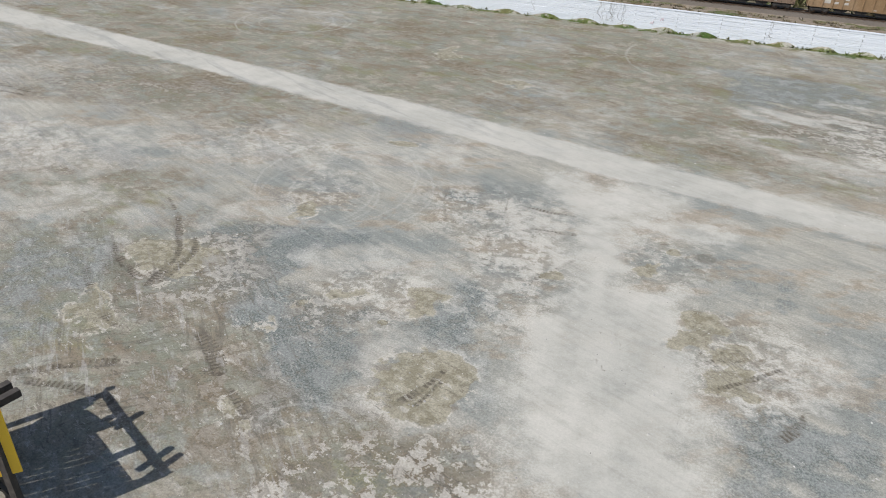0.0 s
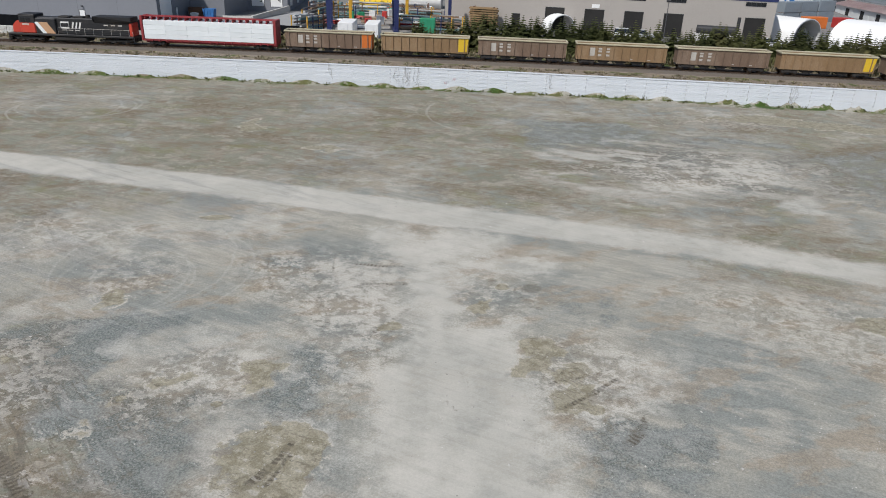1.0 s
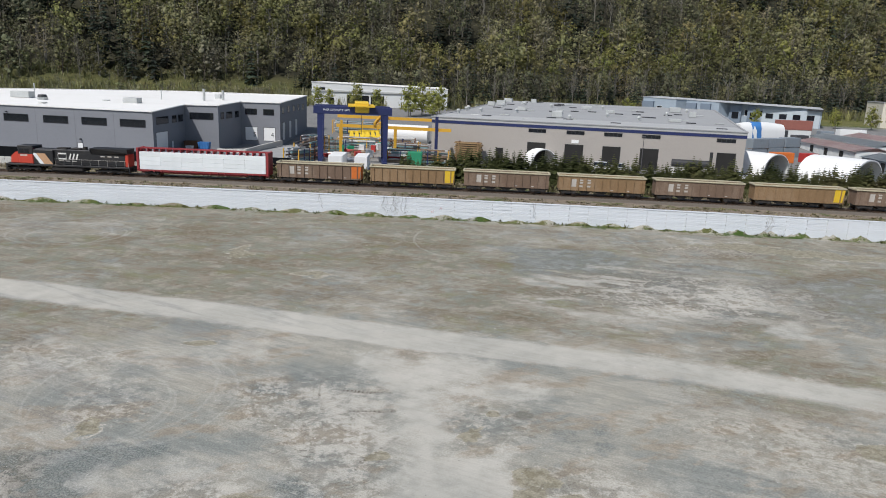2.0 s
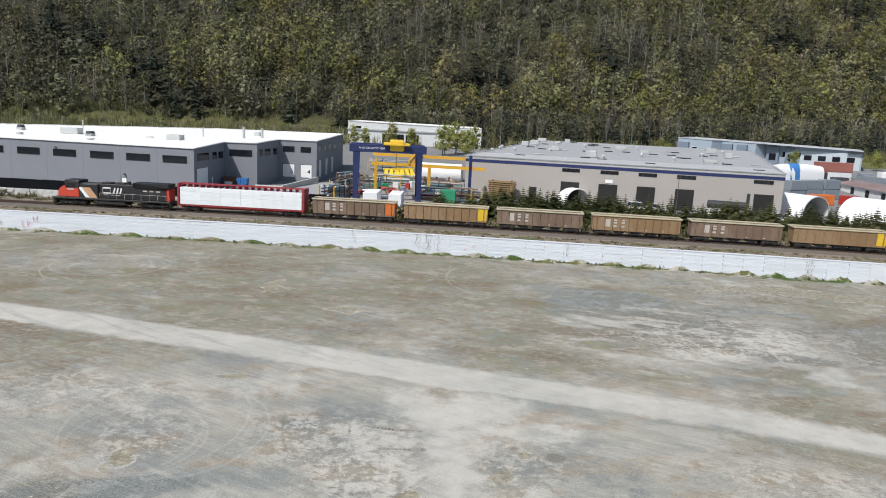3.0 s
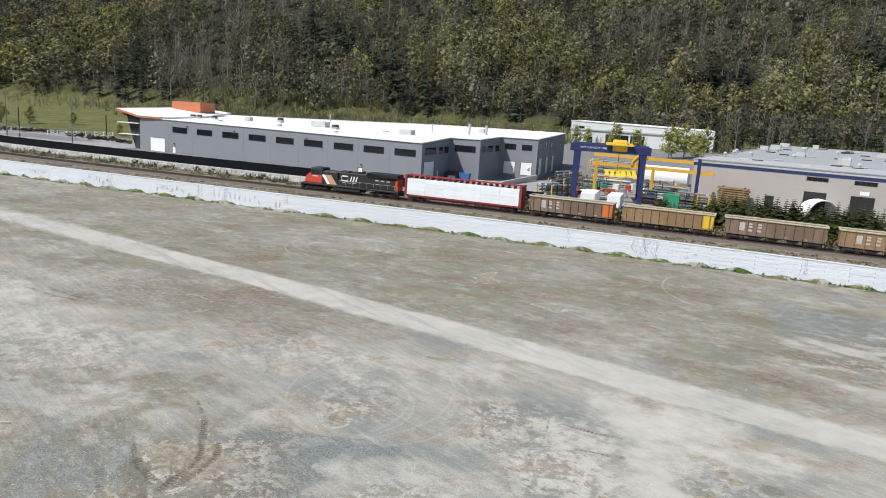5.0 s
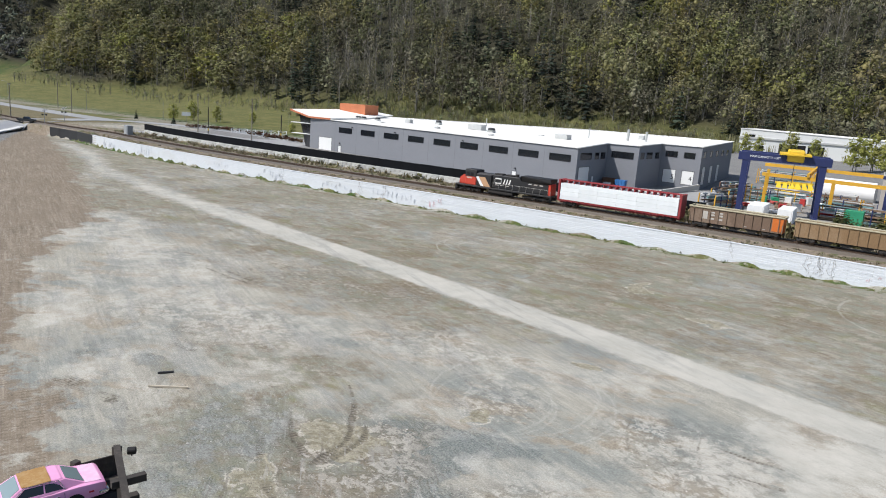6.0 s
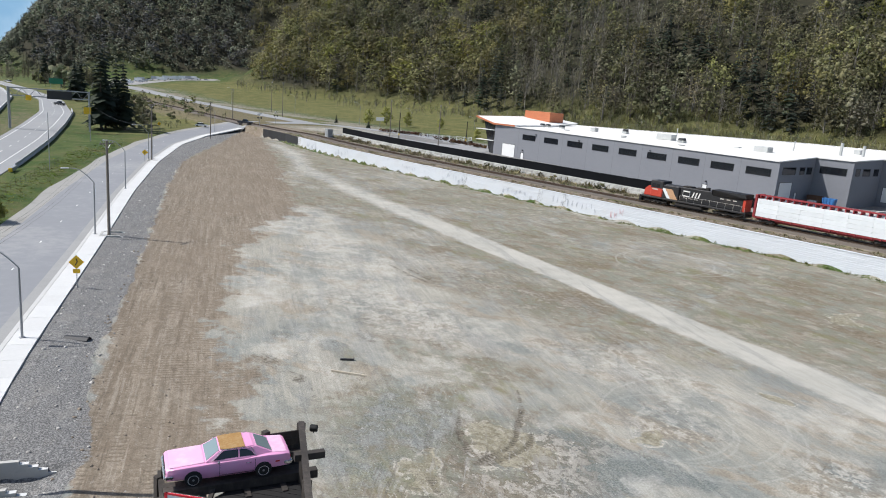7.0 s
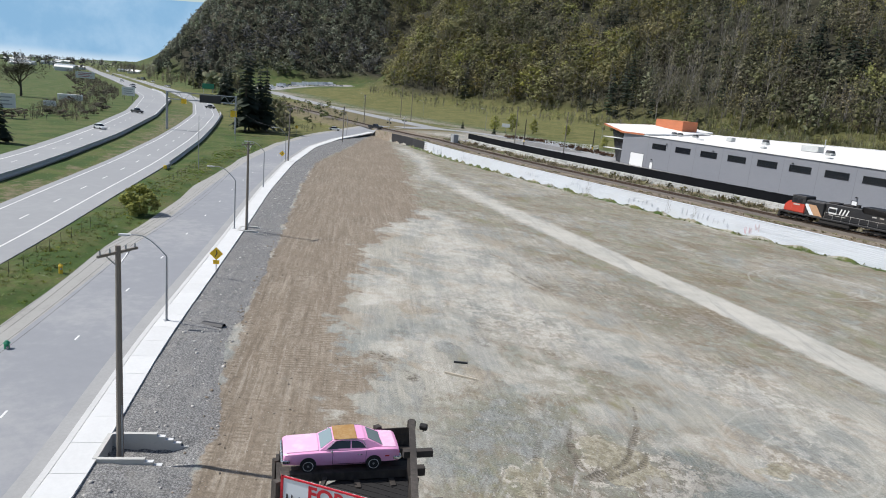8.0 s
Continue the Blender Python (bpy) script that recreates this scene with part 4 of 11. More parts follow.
for x0, x1, m_, amp in ((-178, -171, SCRAWL, 0.7), (-158, -150, SCRAWL, 0.95), (-124, -118, SCRAWL, 0.5), (-108, -99, SCRAWL, 0.7), (-88, -80, SCRAWL, 0.6), (-74, -63, SCRAWL, 0.8), (-60, -57, SCRAWL_RED, 0.8), (13, 15, SCRAWL_RED, 0.3)):
    scrawl(x0, x1, 1, m_, amp)

TRACK = resample([(-700, 281), (-600, 254), (-472, 220), (-376, 195), (-300, 176), (-246, 164), (-215, 158.5)], 3.0) + curve_points(10.5, -196, 210, 3.0)
track = tagged(empty("railway_track"), "single railway track on brown stone ballast", "railway", kind="structure")
TRACK = resample(TRACK, 3.0)
strip("ballast_bed", offset_line(TRACK, 2.9), offset_line(TRACK, -2.9), lambda x, y: 3.07, BALLAST, track, 0.5)
bm = bmesh.new()
left, right = offset_line(TRACK, 4.6), offset_line(TRACK, -4.6)
for side_a, side_b in ((offset_line(TRACK, 2.9), left), (right, offset_line(TRACK, -2.9))):
    lo = [bm.verts.new((*p, 3.068 if side_a is not right else 2.7)) for p in side_a]
    hi = [bm.verts.new((*p, 2.7 if side_a is not right else 3.068)) for p in side_b]
    for i in range(len(lo) - 1):
        bm.faces.new((lo[i], lo[i + 1], hi[i + 1], hi[i]))
bmesh.ops.recalc_face_normals(bm, faces=bm.faces)
part("ballast_shoulder", bm, BALLAST, track)
for s in (-0.75, 0.75):
    bm = bmesh.new()
    ln = offset_line(TRACK, s)
    for p, q in zip(ln, ln[1:]):
        bar(bm, (*p, 3.19), (*q, 3.19), 0.075, 0.17)
    part("rail", bm, RAIL, track)
tie = shared("sleeper", lambda bm: box(bm, -0.12, -1.3, -0.08, 0.12, 1.3, 0.05), SLEEPER)
tp = resample(TRACK, 0.62)
bm = bmesh.new()
for p, q in zip(tp, tp[1:]):
    m = on_segment(p, q, 3.08)
    if -160 < p[0] < 22:
        obj("sleeper", tie, track).matrix_world = m
    else:
        box(bm, -0.12, -1.3, -0.08, 0.12, 1.3, 0.05, m)
tagged(part("sleeper_far", bm, SLEEPER, track), kind="stuff")

# block wall with a screened fence behind the track
fence = tagged(empty("screen_fence"), "black screened fence on a whitewashed block wall", "fence", kind="structure")
bseg = resample(curve_points(19.6, -196, -14, 6), 1.52)
blk = shared("block", lambda bm: box(bm, 0.02, 0, 0.015, 1.5, 0.75, 0.745, bevel=0.04), BLOCK)
rng = random.Random(2)
for i, (p, q) in enumerate(zip(bseg, bseg[1:])):
    for row in range(2):
        ob = obj("block", blk, fence)
        ob.matrix_world = on_segment(p, q, 2.9 + row * 0.75) @ pose(0.7 * row, rng.uniform(-0.04, 0.04), 0)
bm = bmesh.new()
for p, q in zip(bseg, bseg[1:]):
    box(bm, 0, 0.36, 4.2, 1.56, 0.41, 6.3 + rng.uniform(-0.03, 0.03), on_segment(p, q, 0))
part("screen", bm, MESH_BLACK, fence)
for k, (p, q) in enumerate(zip(bseg[::2], bseg[1::2])):
    bm = bmesh.new()
    c = on_segment(p, q, 0) @ Vector((0, 0.47, 0))
    rod(bm, (c.x, c.y, 4.4), (c.x, c.y, 6.4), 0.035, n=5)
    part("post", bm, STEEL_GREY, fence)

# ---- buildings north of the track ----
GREY_PANEL = surface("grey_wall_panel", (0.205, 0.213, 0.235), 0.75, var=0.06, big=0.15, fine=2, bump=0.06, dirt=(0.21, 0.215, 0.23), dirt_amount=0.3)
ROOF_WHITE = surface("white_roof_membrane", (0.78, 0.77, 0.74), 0.7, var=0.05, big=0.08, fine=0.8, dirt=(0.6, 0.58, 0.53), dirt_amount=0.35)
WHITE_PAINT = surface("white_paint", (0.78, 0.78, 0.77), 0.55, var=0.05, dirt=(0.55, 0.54, 0.5), dirt_amount=0.2)
OFF_WHITE = surface("off_white_cladding", (0.66, 0.67, 0.66), 0.65, var=0.06, stretch=(1, 1, 4), dirt=(0.5, 0.5, 0.47))
ORANGE_WOOD = surface("orange_cedar", (0.46, 0.15, 0.065), 0.6, var=0.15, stretch=(1, 1, 6))
TAN_BLOCK = surface("tan_block_wall", (0.365, 0.335, 0.305), 0.8, var=0.06, big=0.2, fine=2.5, dirt=(0.34, 0.31, 0.28), dirt_amount=0.35)
NAVY = surface("navy_paint", (0.018, 0.027, 0.10), 0.5, var=0.15, fine=2)
BLUE_PAINT = surface("blue_paint", (0.05, 0.19, 0.46), 0.5, var=0.15)
PARAPET = surface("light_parapet", (0.45, 0.45, 0.44), 0.6, 0.1, var=0.07, stretch=(4, 4, 1))
ROOF_GREY = surface("grey_gravel_roof", (0.33, 0.335, 0.335), 0.9, var=0.13, big=0.1, fine=1.5, dirt=(0.22, 0.22, 0.22), dirt_amount=0.5)
BLUE_GREY = surface("blue_grey_cladding", (0.29, 0.345, 0.40), 0.7, var=0.08)
# shade inside openings, put into one near-black sheet colour
DARK_OPEN = surface("dark_interior", (0.018, 0.017, 0.016), 0.9, var=0.3)
UNIT = surface("roof_unit_metal", (0.50, 0.51, 0.50), 0.5, 0.4, var=0.15)
GLASS = glass_dark()
YELLOW = surface("yellow_paint", (0.72, 0.47, 0.03), 0.55, var=0.12, dirt=(0.4, 0.27, 0.06))
ORANGE = surface("orange_paint", (0.62, 0.16, 0.03), 0.55, var=0.12)
RED = surface("red_paint", (0.42, 0.035, 0.03), 0.55, var=0.12, dirt=(0.2, 0.04, 0.03))
GREEN = surface("green_paint", (0.02, 0.24, 0.12), 0.6, var=0.12)
RUST = surface("rust_steel", (0.16, 0.085, 0.05), 0.8, 0.2, var=0.3)


def facade(p, q, z=0.0):
    """x along the wall from p to q, y into the building, z up."""
    return on_segment(p, q, z)


def block_poly(name, plan, z0, tops, mat, roof_mat, parent, parapet=0.35):
    """Walls over a plan polygon, and a roof sheet that follows the heights of its corners."""
    n = len(plan)
    bm = bmesh.new()
    lo = [bm.verts.new((x, y, z0)) for x, y in plan]
    hi = [bm.verts.new((x, y, h)) for (x, y), h in zip(plan, tops)]
    for i in range(n):
        bm.faces.new((lo[i], lo[(i + 1) % n], hi[(i + 1) % n], hi[i]))
    w = part(name, bm, mat, parent)
    md = w.modifiers.new("thickness", "SOLIDIFY")
    md.thickness, md.offset = 0.3, -1
    bm = bmesh.new()
    bm.faces.new([bm.verts.new((x, y, h - 0.04)) for (x, y), h in zip(plan, tops)])
    bmesh.ops.triangulate(bm, faces=bm.faces)
    part("roof", bm, roof_mat, parent)
    bm = bmesh.new()
    for i in range(n):
        a, b = plan[i], plan[(i + 1) % n]
        bar(bm, (*a, tops[i] + 0.02), (*b, tops[(i + 1) % n] + 0.02), 0.5, 0.22)
    part("roof_edge", bm, roof_mat, parent)


def opening(parent, name, fr, x0, x1, z0, z1, mat, frame_mat=None, depth=0.12, split=0, proud=0.05):
    """A window or door set in a wall: a frame that stands out a little, and a recessed pane or leaf."""
    bm = bmesh.new()
    t = 0.09
    y0, y1 = -proud, depth
    box(bm, x0 - t, y0, z0 - t, x0, y1, z1 + t, fr)
    box(bm, x1, y0, z0 - t, x1 + t, y1, z1 + t, fr)
    box(bm, x0, y0, z1, x1, y1, z1 + t, fr)
    box(bm, x0, y0, z0 - t, x1, y1, z0, fr)
    for k in range(1, split):
        c = x0 + (x1 - x0) * k / split
        box(bm, c - 0.04, -0.035, z0, c + 0.04, y1, z1, fr)
    w = part(name, bm, frame_mat or MATS["dark_frame"], parent)
    bm = bmesh.new()
    box(bm, x0, -0.018, z0, x1, -0.008, z1, fr)
    part("pane" if mat is GLASS else "leaf", bm, mat, w)
    return w


surface("dark_frame", (0.03, 0.032, 0.036), 0.5, var=0.2)

gw = tagged(empty("grey_warehouse", pose(0, 0, 0)), "long dark-grey panel warehouse with white roof and dark strip windows", "building")
PL, C1, I12, C2, I23, C3, C4 = (-136.5, 184.5), (-42.3, 160), (-39.5, 177.7), (-31.4, 176.5), (-28.2, 190.8), (-18, 189.2), (-13.5, 230)
BK1, BK2 = (-56, 238), (-118, 222)
BK3 = (-134, 226)
block_poly("wall", [PL, C1, I12, C2, I23, C3, C4, BK1, BK2, BK3], 2.6, [12.6, 12.5, 13.5, 13.6, 14.2, 14.3, 15.4, 15.1, 14.0, 13.6], GREY_PANEL, ROOF_WHITE, gw)
front = facade(PL, C1)
for x in (16.8, 26.6, 36.4, 46.1, 55.7, 65.1, 74.6, 83.7, 92.7):
    opening(gw, "window", front, x - 2.9, x + 2.9, 9.1, 10.6, GLASS)
JOINT = surface("panel_sealant", (0.165, 0.172, 0.19), 0.8, var=0.05)
for x in (12.0, 21.7, 31.4, 41.2, 50.9, 60.4, 69.8, 79.1, 88.3):
    bm = bmesh.new()
    box(bm, x - 0.05, -0.012, 2.8, x + 0.05, 0.05, 12.3, front)
    part("panel_joint", bm, JOINT, gw)
opening(gw, "loading_door", front, 4.5, 10.6, 2.9, 7.0, WHITE_PAINT)
for x in (80.0, 14.4):
    opening(gw, "door", front, x - 0.6, x + 0.6, 2.9, 5.0, WHITE_PAINT)
for x in (80.3, 14.6, 38, 63, 20):
    bm = bmesh.new()
    z = 5.7 if x in (80.3, 14.6) else 10.9
    box(bm, x - 0.15, -0.5, z, x + 0.15, 0, z + 0.28, front, 0.05)
    part("wall_lamp", bm, MATS["dark_frame"], gw)
side = facade(C1, I12)
opening(gw, "loading_door", side, 1.4, 7.5, 3.2, 7.9, WHITE_PAINT)
for x0, x1 in ((1.8, 8.2), (10.4, 12.8), (14.0, 16.6)):
    opening(gw, "window", side, x0, x1, 9.7, 11.2, GLASS)
opening(gw, "door", side, 9.6, 10.6, 3.2, 5.5, WHITE_PAINT)
f12 = facade(I12, C2)
opening(gw, "window", f12, 1.3, 6.9, 10.2, 11.7, GLASS)
s23 = facade(C2, I23)
for x0, x1 in ((1.4, 3.4), (5.0, 8.6), (10.6, 13)):
    opening(gw, "window", s23, x0, x1, 10.4, 11.9, GLASS)
f23 = facade(I23, C3)
for x0, x1 in ((1.2, 4.2), (6.0, 8.7)):
    opening(gw, "window", f23, x0, x1, 11.1, 12.5, GLASS)
DIGIT = surface("black_paint", (0.02, 0.02, 0.02), 0.6)


def lettering(text, size, m, mat, parent, depth=0.01, bold=0.0):
    """Raised lettering in the built-in font."""
    cu = bpy.data.curves.new("lettering", "FONT")
    cu.body, cu.size, cu.extrude, cu.offset, cu.align_x, cu.align_y = text, size, depth, bold, "CENTER", "CENTER"
    tmp = bpy.data.objects.new("lettering", cu)
    me = bpy.data.meshes.new_from_object(tmp)
    bpy.data.objects.remove(tmp)
    ob = obj("lettering", me, parent, mat)
    ob.matrix_world = m
    return ob


for x0, x1, digit in ((1.1, 4.3, "5"), (6.0, 9.0, "4")):
    dr = opening(gw, "dock_door", f23, x0, x1, 4.4, 7.8, WHITE_PAINT)
    lettering(digit, 1.7, f23 @ pose(x1 - 0.75, -0.03, 5.9, 90, 0, 0), DIGIT, dr)
s34 = facade(C3, C4)
for k in range(5):
    opening(gw, "window", s34, 2.5 + 7.6 * k, 5.0 + 7.6 * k, 11.5, 13, GLASS)
for k in range(3):
    opening(gw, "loading_door", s34, 3 + 9 * k, 6.2 + 9 * k, 4.4, 9, OFF_WHITE)
# projecting roof, slanted glazed end and cedar box at the west end
bm = bmesh.new()
wing = [(-147, 187.8, 14.3), (-136.6, 184.0, 12.62), (-127, 182, 12.7), (-124, 200, 13.3), (-128, 222, 14.2), (-141, 222, 15.4)]
lo = [bm.verts.new(c) for c in wing]
hi = [bm.verts.new((x, y, z + 0.4)) for x, y, z in wing]
bm.faces.new(hi), bm.faces.new(lo[::-1])
for i in range(6):
    bm.faces.new((lo[i], lo[(i + 1) % 6], hi[(i + 1) % 6], hi[i]))
bmesh.ops.triangulate(bm, faces=bm.faces)
part("canopy_roof", bm, ROOF_WHITE, gw)
bm = bmesh.new()
for a, b in ((wing[0], wing[1]), (wing[1], wing[2]), (wing[0], wing[5])):
    bar(bm, Vector(a) + Vector((0, -0.16, 0.16)), Vector(b) + Vector((0, -0.16, 0.16)), 0.3, 0.5)
part("fascia", bm, ORANGE_WOOD, gw)
bm = bmesh.new()
ends = [((-141.5, 190), (-137.2, 185.2))]
vs = [bm.verts.new(c) for c in ((-138.8, 185.6, 2.8), (-142.6, 186.4, 13.5), (-139.5, 215, 13.5), (-137, 215, 2.8), (-136.55, 184.6, 12.6), (-136.55, 184.6, 2.8))]
bm.faces.new((vs[0], vs[3], vs[2], vs[1]))
bm.faces.new((vs[0], vs[1], vs[4], vs[5]))
part("end_glazing", bm, GLASS, gw)
for z, k in ((7.2, 0.4), (10.6, 0.8)):
    bm = bmesh.new()
    box(bm, -144.4 + 1.2 * (1 - k), 184.2, z, -136.6, 186.6, z + 0.18)
    part("sun_shelf", bm, WHITE_PAINT, gw)
bm = bmesh.new()
prism(bm, [(-141.5, 208), (-129.5, 205.5), (-128.2, 212), (-140.2, 214.5)], 13.4, 17.6)
part("cedar_box", bm, ORANGE_WOOD, gw, "orange cedar-clad roof box")


VENT_DARK = surface("dark_vent", (0.05, 0.052, 0.055), 0.6, 0.3, var=0.2)


def roof_unit(x, y, z, w, d, h, kind=0):
    """A small roof unit: a plain housing, or a curb with a dark low cowl on it."""
    bm = bmesh.new()
    m = pose(x, y, z, 0, 0, -14)
    if kind:
        box(bm, -w / 2, -d / 2, 0, w / 2, d / 2, h * 0.5, m, bevel=0.04)
        part("roof_curb", bm, UNIT, gw)
        bm = bmesh.new()
        rod(bm, (x, y, z + h * 0.5), (x, y, z + h), w * 0.62, w * 0.5, 10)
        part("vent_cowl", bm, VENT_DARK, gw)
    else:
        box(bm, -w / 2, -d / 2, 0, w / 2, d / 2, h, m, bevel=0.06)
        part("roof_unit", bm, UNIT, gw)


for x, y, w, d, h, k in ((-126, 196, 1.5, 1.4, 0.9, 1), (-123.5, 195.4, 1.5, 1.4, 0.9, 1), (-118, 195, 1.5, 1.4, 0.9, 1), (-107, 196, 2, 1.6, 1.1, 0), (-98, 199, 1.6, 1.6, 1.3, 1), (-81, 190, 5, 2.4, 1.5, 0), (-74, 184, 1.8, 1.6, 1.2, 1), (-90, 182, 1.2, 1.2, 0.5, 0), (-52, 180, 3.6, 2.4, 1.3, 0), (-36, 204, 1.6, 1.6, 1.2, 0), (-70, 174, 1.4, 1.4, 0.2, 0), (-112, 188, 1.4, 1.4, 0.2, 0), (-60, 186, 1.4, 1.4, 0.2, 0)):
    roof_unit(x, y, 7.6 + 0.0097 * x + 0.03425 * y + 0.1, w, d, h, k)
for x, y, h in ((-38, 194, 3.2), (-33.5, 196, 2.8), (-49, 195, 2.6), (-88, 214, 2.4)):
    bm = bmesh.new()
    z = 7.6 + 0.0097 * x + 0.03425 * y
    rod(bm, (x, y, z), (x, y, z + h), 0.35 if x < -33 and x > -39 else 0.15, n=8)
    part("vent_stack", bm, UNIT, gw)

ramp = tagged(empty("loading_ramp"), "pale concrete ramp wall beside the loading dock", "ramp", kind="structure")
bm = bmesh.new()
bar(bm, (-31, 172, 3.3), (-24, 168, 3.6), 0.4, 1.0)
bar(bm, (-24, 168, 3.6), (-17.6, 188.5, 4.2), 0.5, 1.3)
part("ramp_wall", bm, CONCRETE, ramp)
bm = bmesh.new()
prism(bm, [(-38.5, 158), (-22, 152), (-12, 150), (-10, 215), (-16, 215), (-24, 168)], 3.17, 3.26)
part("apron", bm, surface("apron_concrete", (0.30, 0.30, 0.295), 0.9, var=0.1, big=0.2), ramp)


def skip(x, y, z, rot, w, d, h, mat, name, label, cat):
    t = tagged(empty(name, pose(x, y, z, 0, 0, rot)), label, cat)
    bm = bmesh.new()
    lo = [(-w / 2 + 0.2, -d / 2 + 0.1), (w / 2 - 0.2, -d / 2 + 0.1), (w / 2 - 0.2, d / 2 - 0.1), (-w / 2 + 0.2, d / 2 - 0.1)]
    hi = [(-w / 2, -d / 2), (w / 2, -d / 2), (w / 2, d / 2), (-w / 2, d / 2)]
    a, b = [bm.verts.new((*p, 0)) for p in lo], [bm.verts.new((*p, h)) for p in hi]
    c = [bm.verts.new((p[0] * 0.93, p[1] * 0.9, h)) for p in hi]
    e = [bm.verts.new((p[0] * 0.93, p[1] * 0.9, 0.15)) for p in lo]
    bm.faces.new(a[::-1])
    bm.faces.new(e)
    for i in range(4):
        j = (i + 1) % 4
        bm.faces.new((a[i], a[j], b[j], b[i]))
        bm.faces.new((b[i], b[j], c[j], c[i]))
        bm.faces.new((c[i], c[j], e[j], e[i]))
    part("bin", bm, mat, t)
    for k in range(4):
        bm = bmesh.new()
        xx = -w / 2 + w * (k + 0.5) / 4
        bar(bm, (xx, -d / 2 - 0.02, 0.1), (xx, -d / 2 - 0.08, h), 0.12, 0.1)
        part("rib", bm, mat, t)


skip(-34.4, 174, 3.24, -8, 2.7, 1.7, 1.8, BLUE_PAINT, "dumpster", "blue steel dumpster beside the loading dock", "dumpster")
skip(-37.5, 175, 3.24, -8, 3.4, 1.8, 1.9, RUST, "dumpster", "rusty brown dumpster in the shade of the dock", "dumpster")
skip(-37.2, 171, 3.24, -8, 1.6, 1.2, 1.1, OFF_WHITE, "dumpster", "small pale bin on the loading apron", "dumpster")

# tan warehouse
tw = tagged(empty("tan_warehouse"), "long tan block warehouse with a navy stripe and grey flat roof", "building")
T0, T1 = (20.2, 172.0), (89.0, 148.1)
tdir = (Vector((*T1, 0)) - Vector((*T0, 0))).normalized()
tin = Vector((-tdir.y, tdir.x, 0))
def tpt(u, v):
    c = Vector((*T0, 0)) + tdir * u + tin * v
    return (c.x, c.y)
TL = (Vector((*T1, 0)) - Vector((*T0, 0))).length
block_poly("wall", [tpt(0, 0), tpt(TL, 0), tpt(TL + 8, 96), tpt(6, 96)], 2.6, [13.0, 13.0, 15.6, 15.6], TAN_BLOCK, ROOF_GREY, tw)
tf = facade(T0, T1)
bm = bmesh.new()
box(bm, -0.1, -0.06, 11.6, TL + 0.1, 0.02, 12.25, tf)
part("stripe", bm, NAVY, tw, "navy painted stripe")
bm = bmesh.new()
box(bm, -0.1, -0.09, 12.35, TL + 0.1, 0.5, 13.15, tf)
part("parapet", bm, PARAPET, tw)
bm = bmesh.new()
q0, q1 = tpt(0, 0.6), tpt(0, 13)
for a, b in ((0, 13),):
    vs = [bm.verts.new((*tpt(u, v), 13.06 + 0.027 * v)) for u, v in ((0, 0.5), (TL, 0.5), (TL, 14), (0, 14))]
    bm.faces.new(vs)
part("front_roof", bm, PARAPET, tw, "pale metal roof strip")
for x in (25.8, 34.8, 43.5, 52.1, 68.6):
    opening(tw, "window", tf, x - 2.0, x + 2.0, 10.6, 11.3, GLASS, split=4)
for x0, x1 in ((23.7, 27.9), (32.6, 36.8), (41.4, 45.4), (50, 54), (67.0, 71.0)):
    opening(tw, "loading_door", tf, x0, x1, 3.2, 8.1, DARK_OPEN)
opening(tw, "door", tf, 16.2, 17.8, 3.2, 6.3, DARK_OPEN)
bm = bmesh.new()
box(bm, 34.0, -0.1, 8.5, 35.7, -0.02, 9.3, tf)
part("sign_plate", bm, WHITE_PAINT, tw)
rng = random.Random(8)
for k in range(70):
    u, v = rng.uniform(2, TL - 2), rng.uniform(6, 92)
    z = 13.0 + 0.027 * v
    c = tpt(u, v)
    bm = bmesh.new()
    kind = k % 5
    if kind == 0:
        w = rng.uniform(0.8, 1.7)
        box(bm, -w, -w * 0.7, 0, w, w * 0.7, rng.uniform(0.8, 1.6), pose(c[0], c[1], z, 0, 0, -19), bevel=0.08)
        part("roof_unit", bm, UNIT, tw)
    elif kind == 1:
        rod(bm, (*c, z), (*c, z + 0.7), 0.35, n=8)
        rod(bm, (*c, z + 0.7), (*c, z + 1.1), 0.6, 0.3, n=8)
        part("roof_vent", bm, UNIT, tw)
    else:
        box(bm, -1.2, -0.6, 0, 1.2, 0.6, 0.22, pose(c[0], c[1], z, 0, 0, -19), bevel=0.05)
        part("skylight", bm, MATS["dark_frame"] if kind > 2 else UNIT, tw)

# white building behind the yard
wb = tagged(empty("white_building"), "white low commercial building with a raised roof band", "building")
block_poly("wall", [(-17.2, 331), (45, 327), (48, 365), (-14, 369)], 6, [19.2, 18.2, 18.6, 19.4], OFF_WHITE, ROOF_WHITE, wb)
wf = facade((-17.2, 331), (45, 327))
bm = bmesh.new()
box(bm, -0.3, -0.5, 15.2, 62.6, 0.05, 15.9, wf)
part("canopy_band", bm, PARAPET, wb)
for x0, x1, z0, z1 in ((3.5, 6, 16.2, 17.5), (16, 26, 9.8, 14.5), (27, 33, 9.8, 14.5), (44, 48.5, 13.5, 15), (8, 10, 9.6, 13)):
    opening(wb, "window", wf, x0, x1, z0 - 0.6, z1 - 0.6, GLASS)

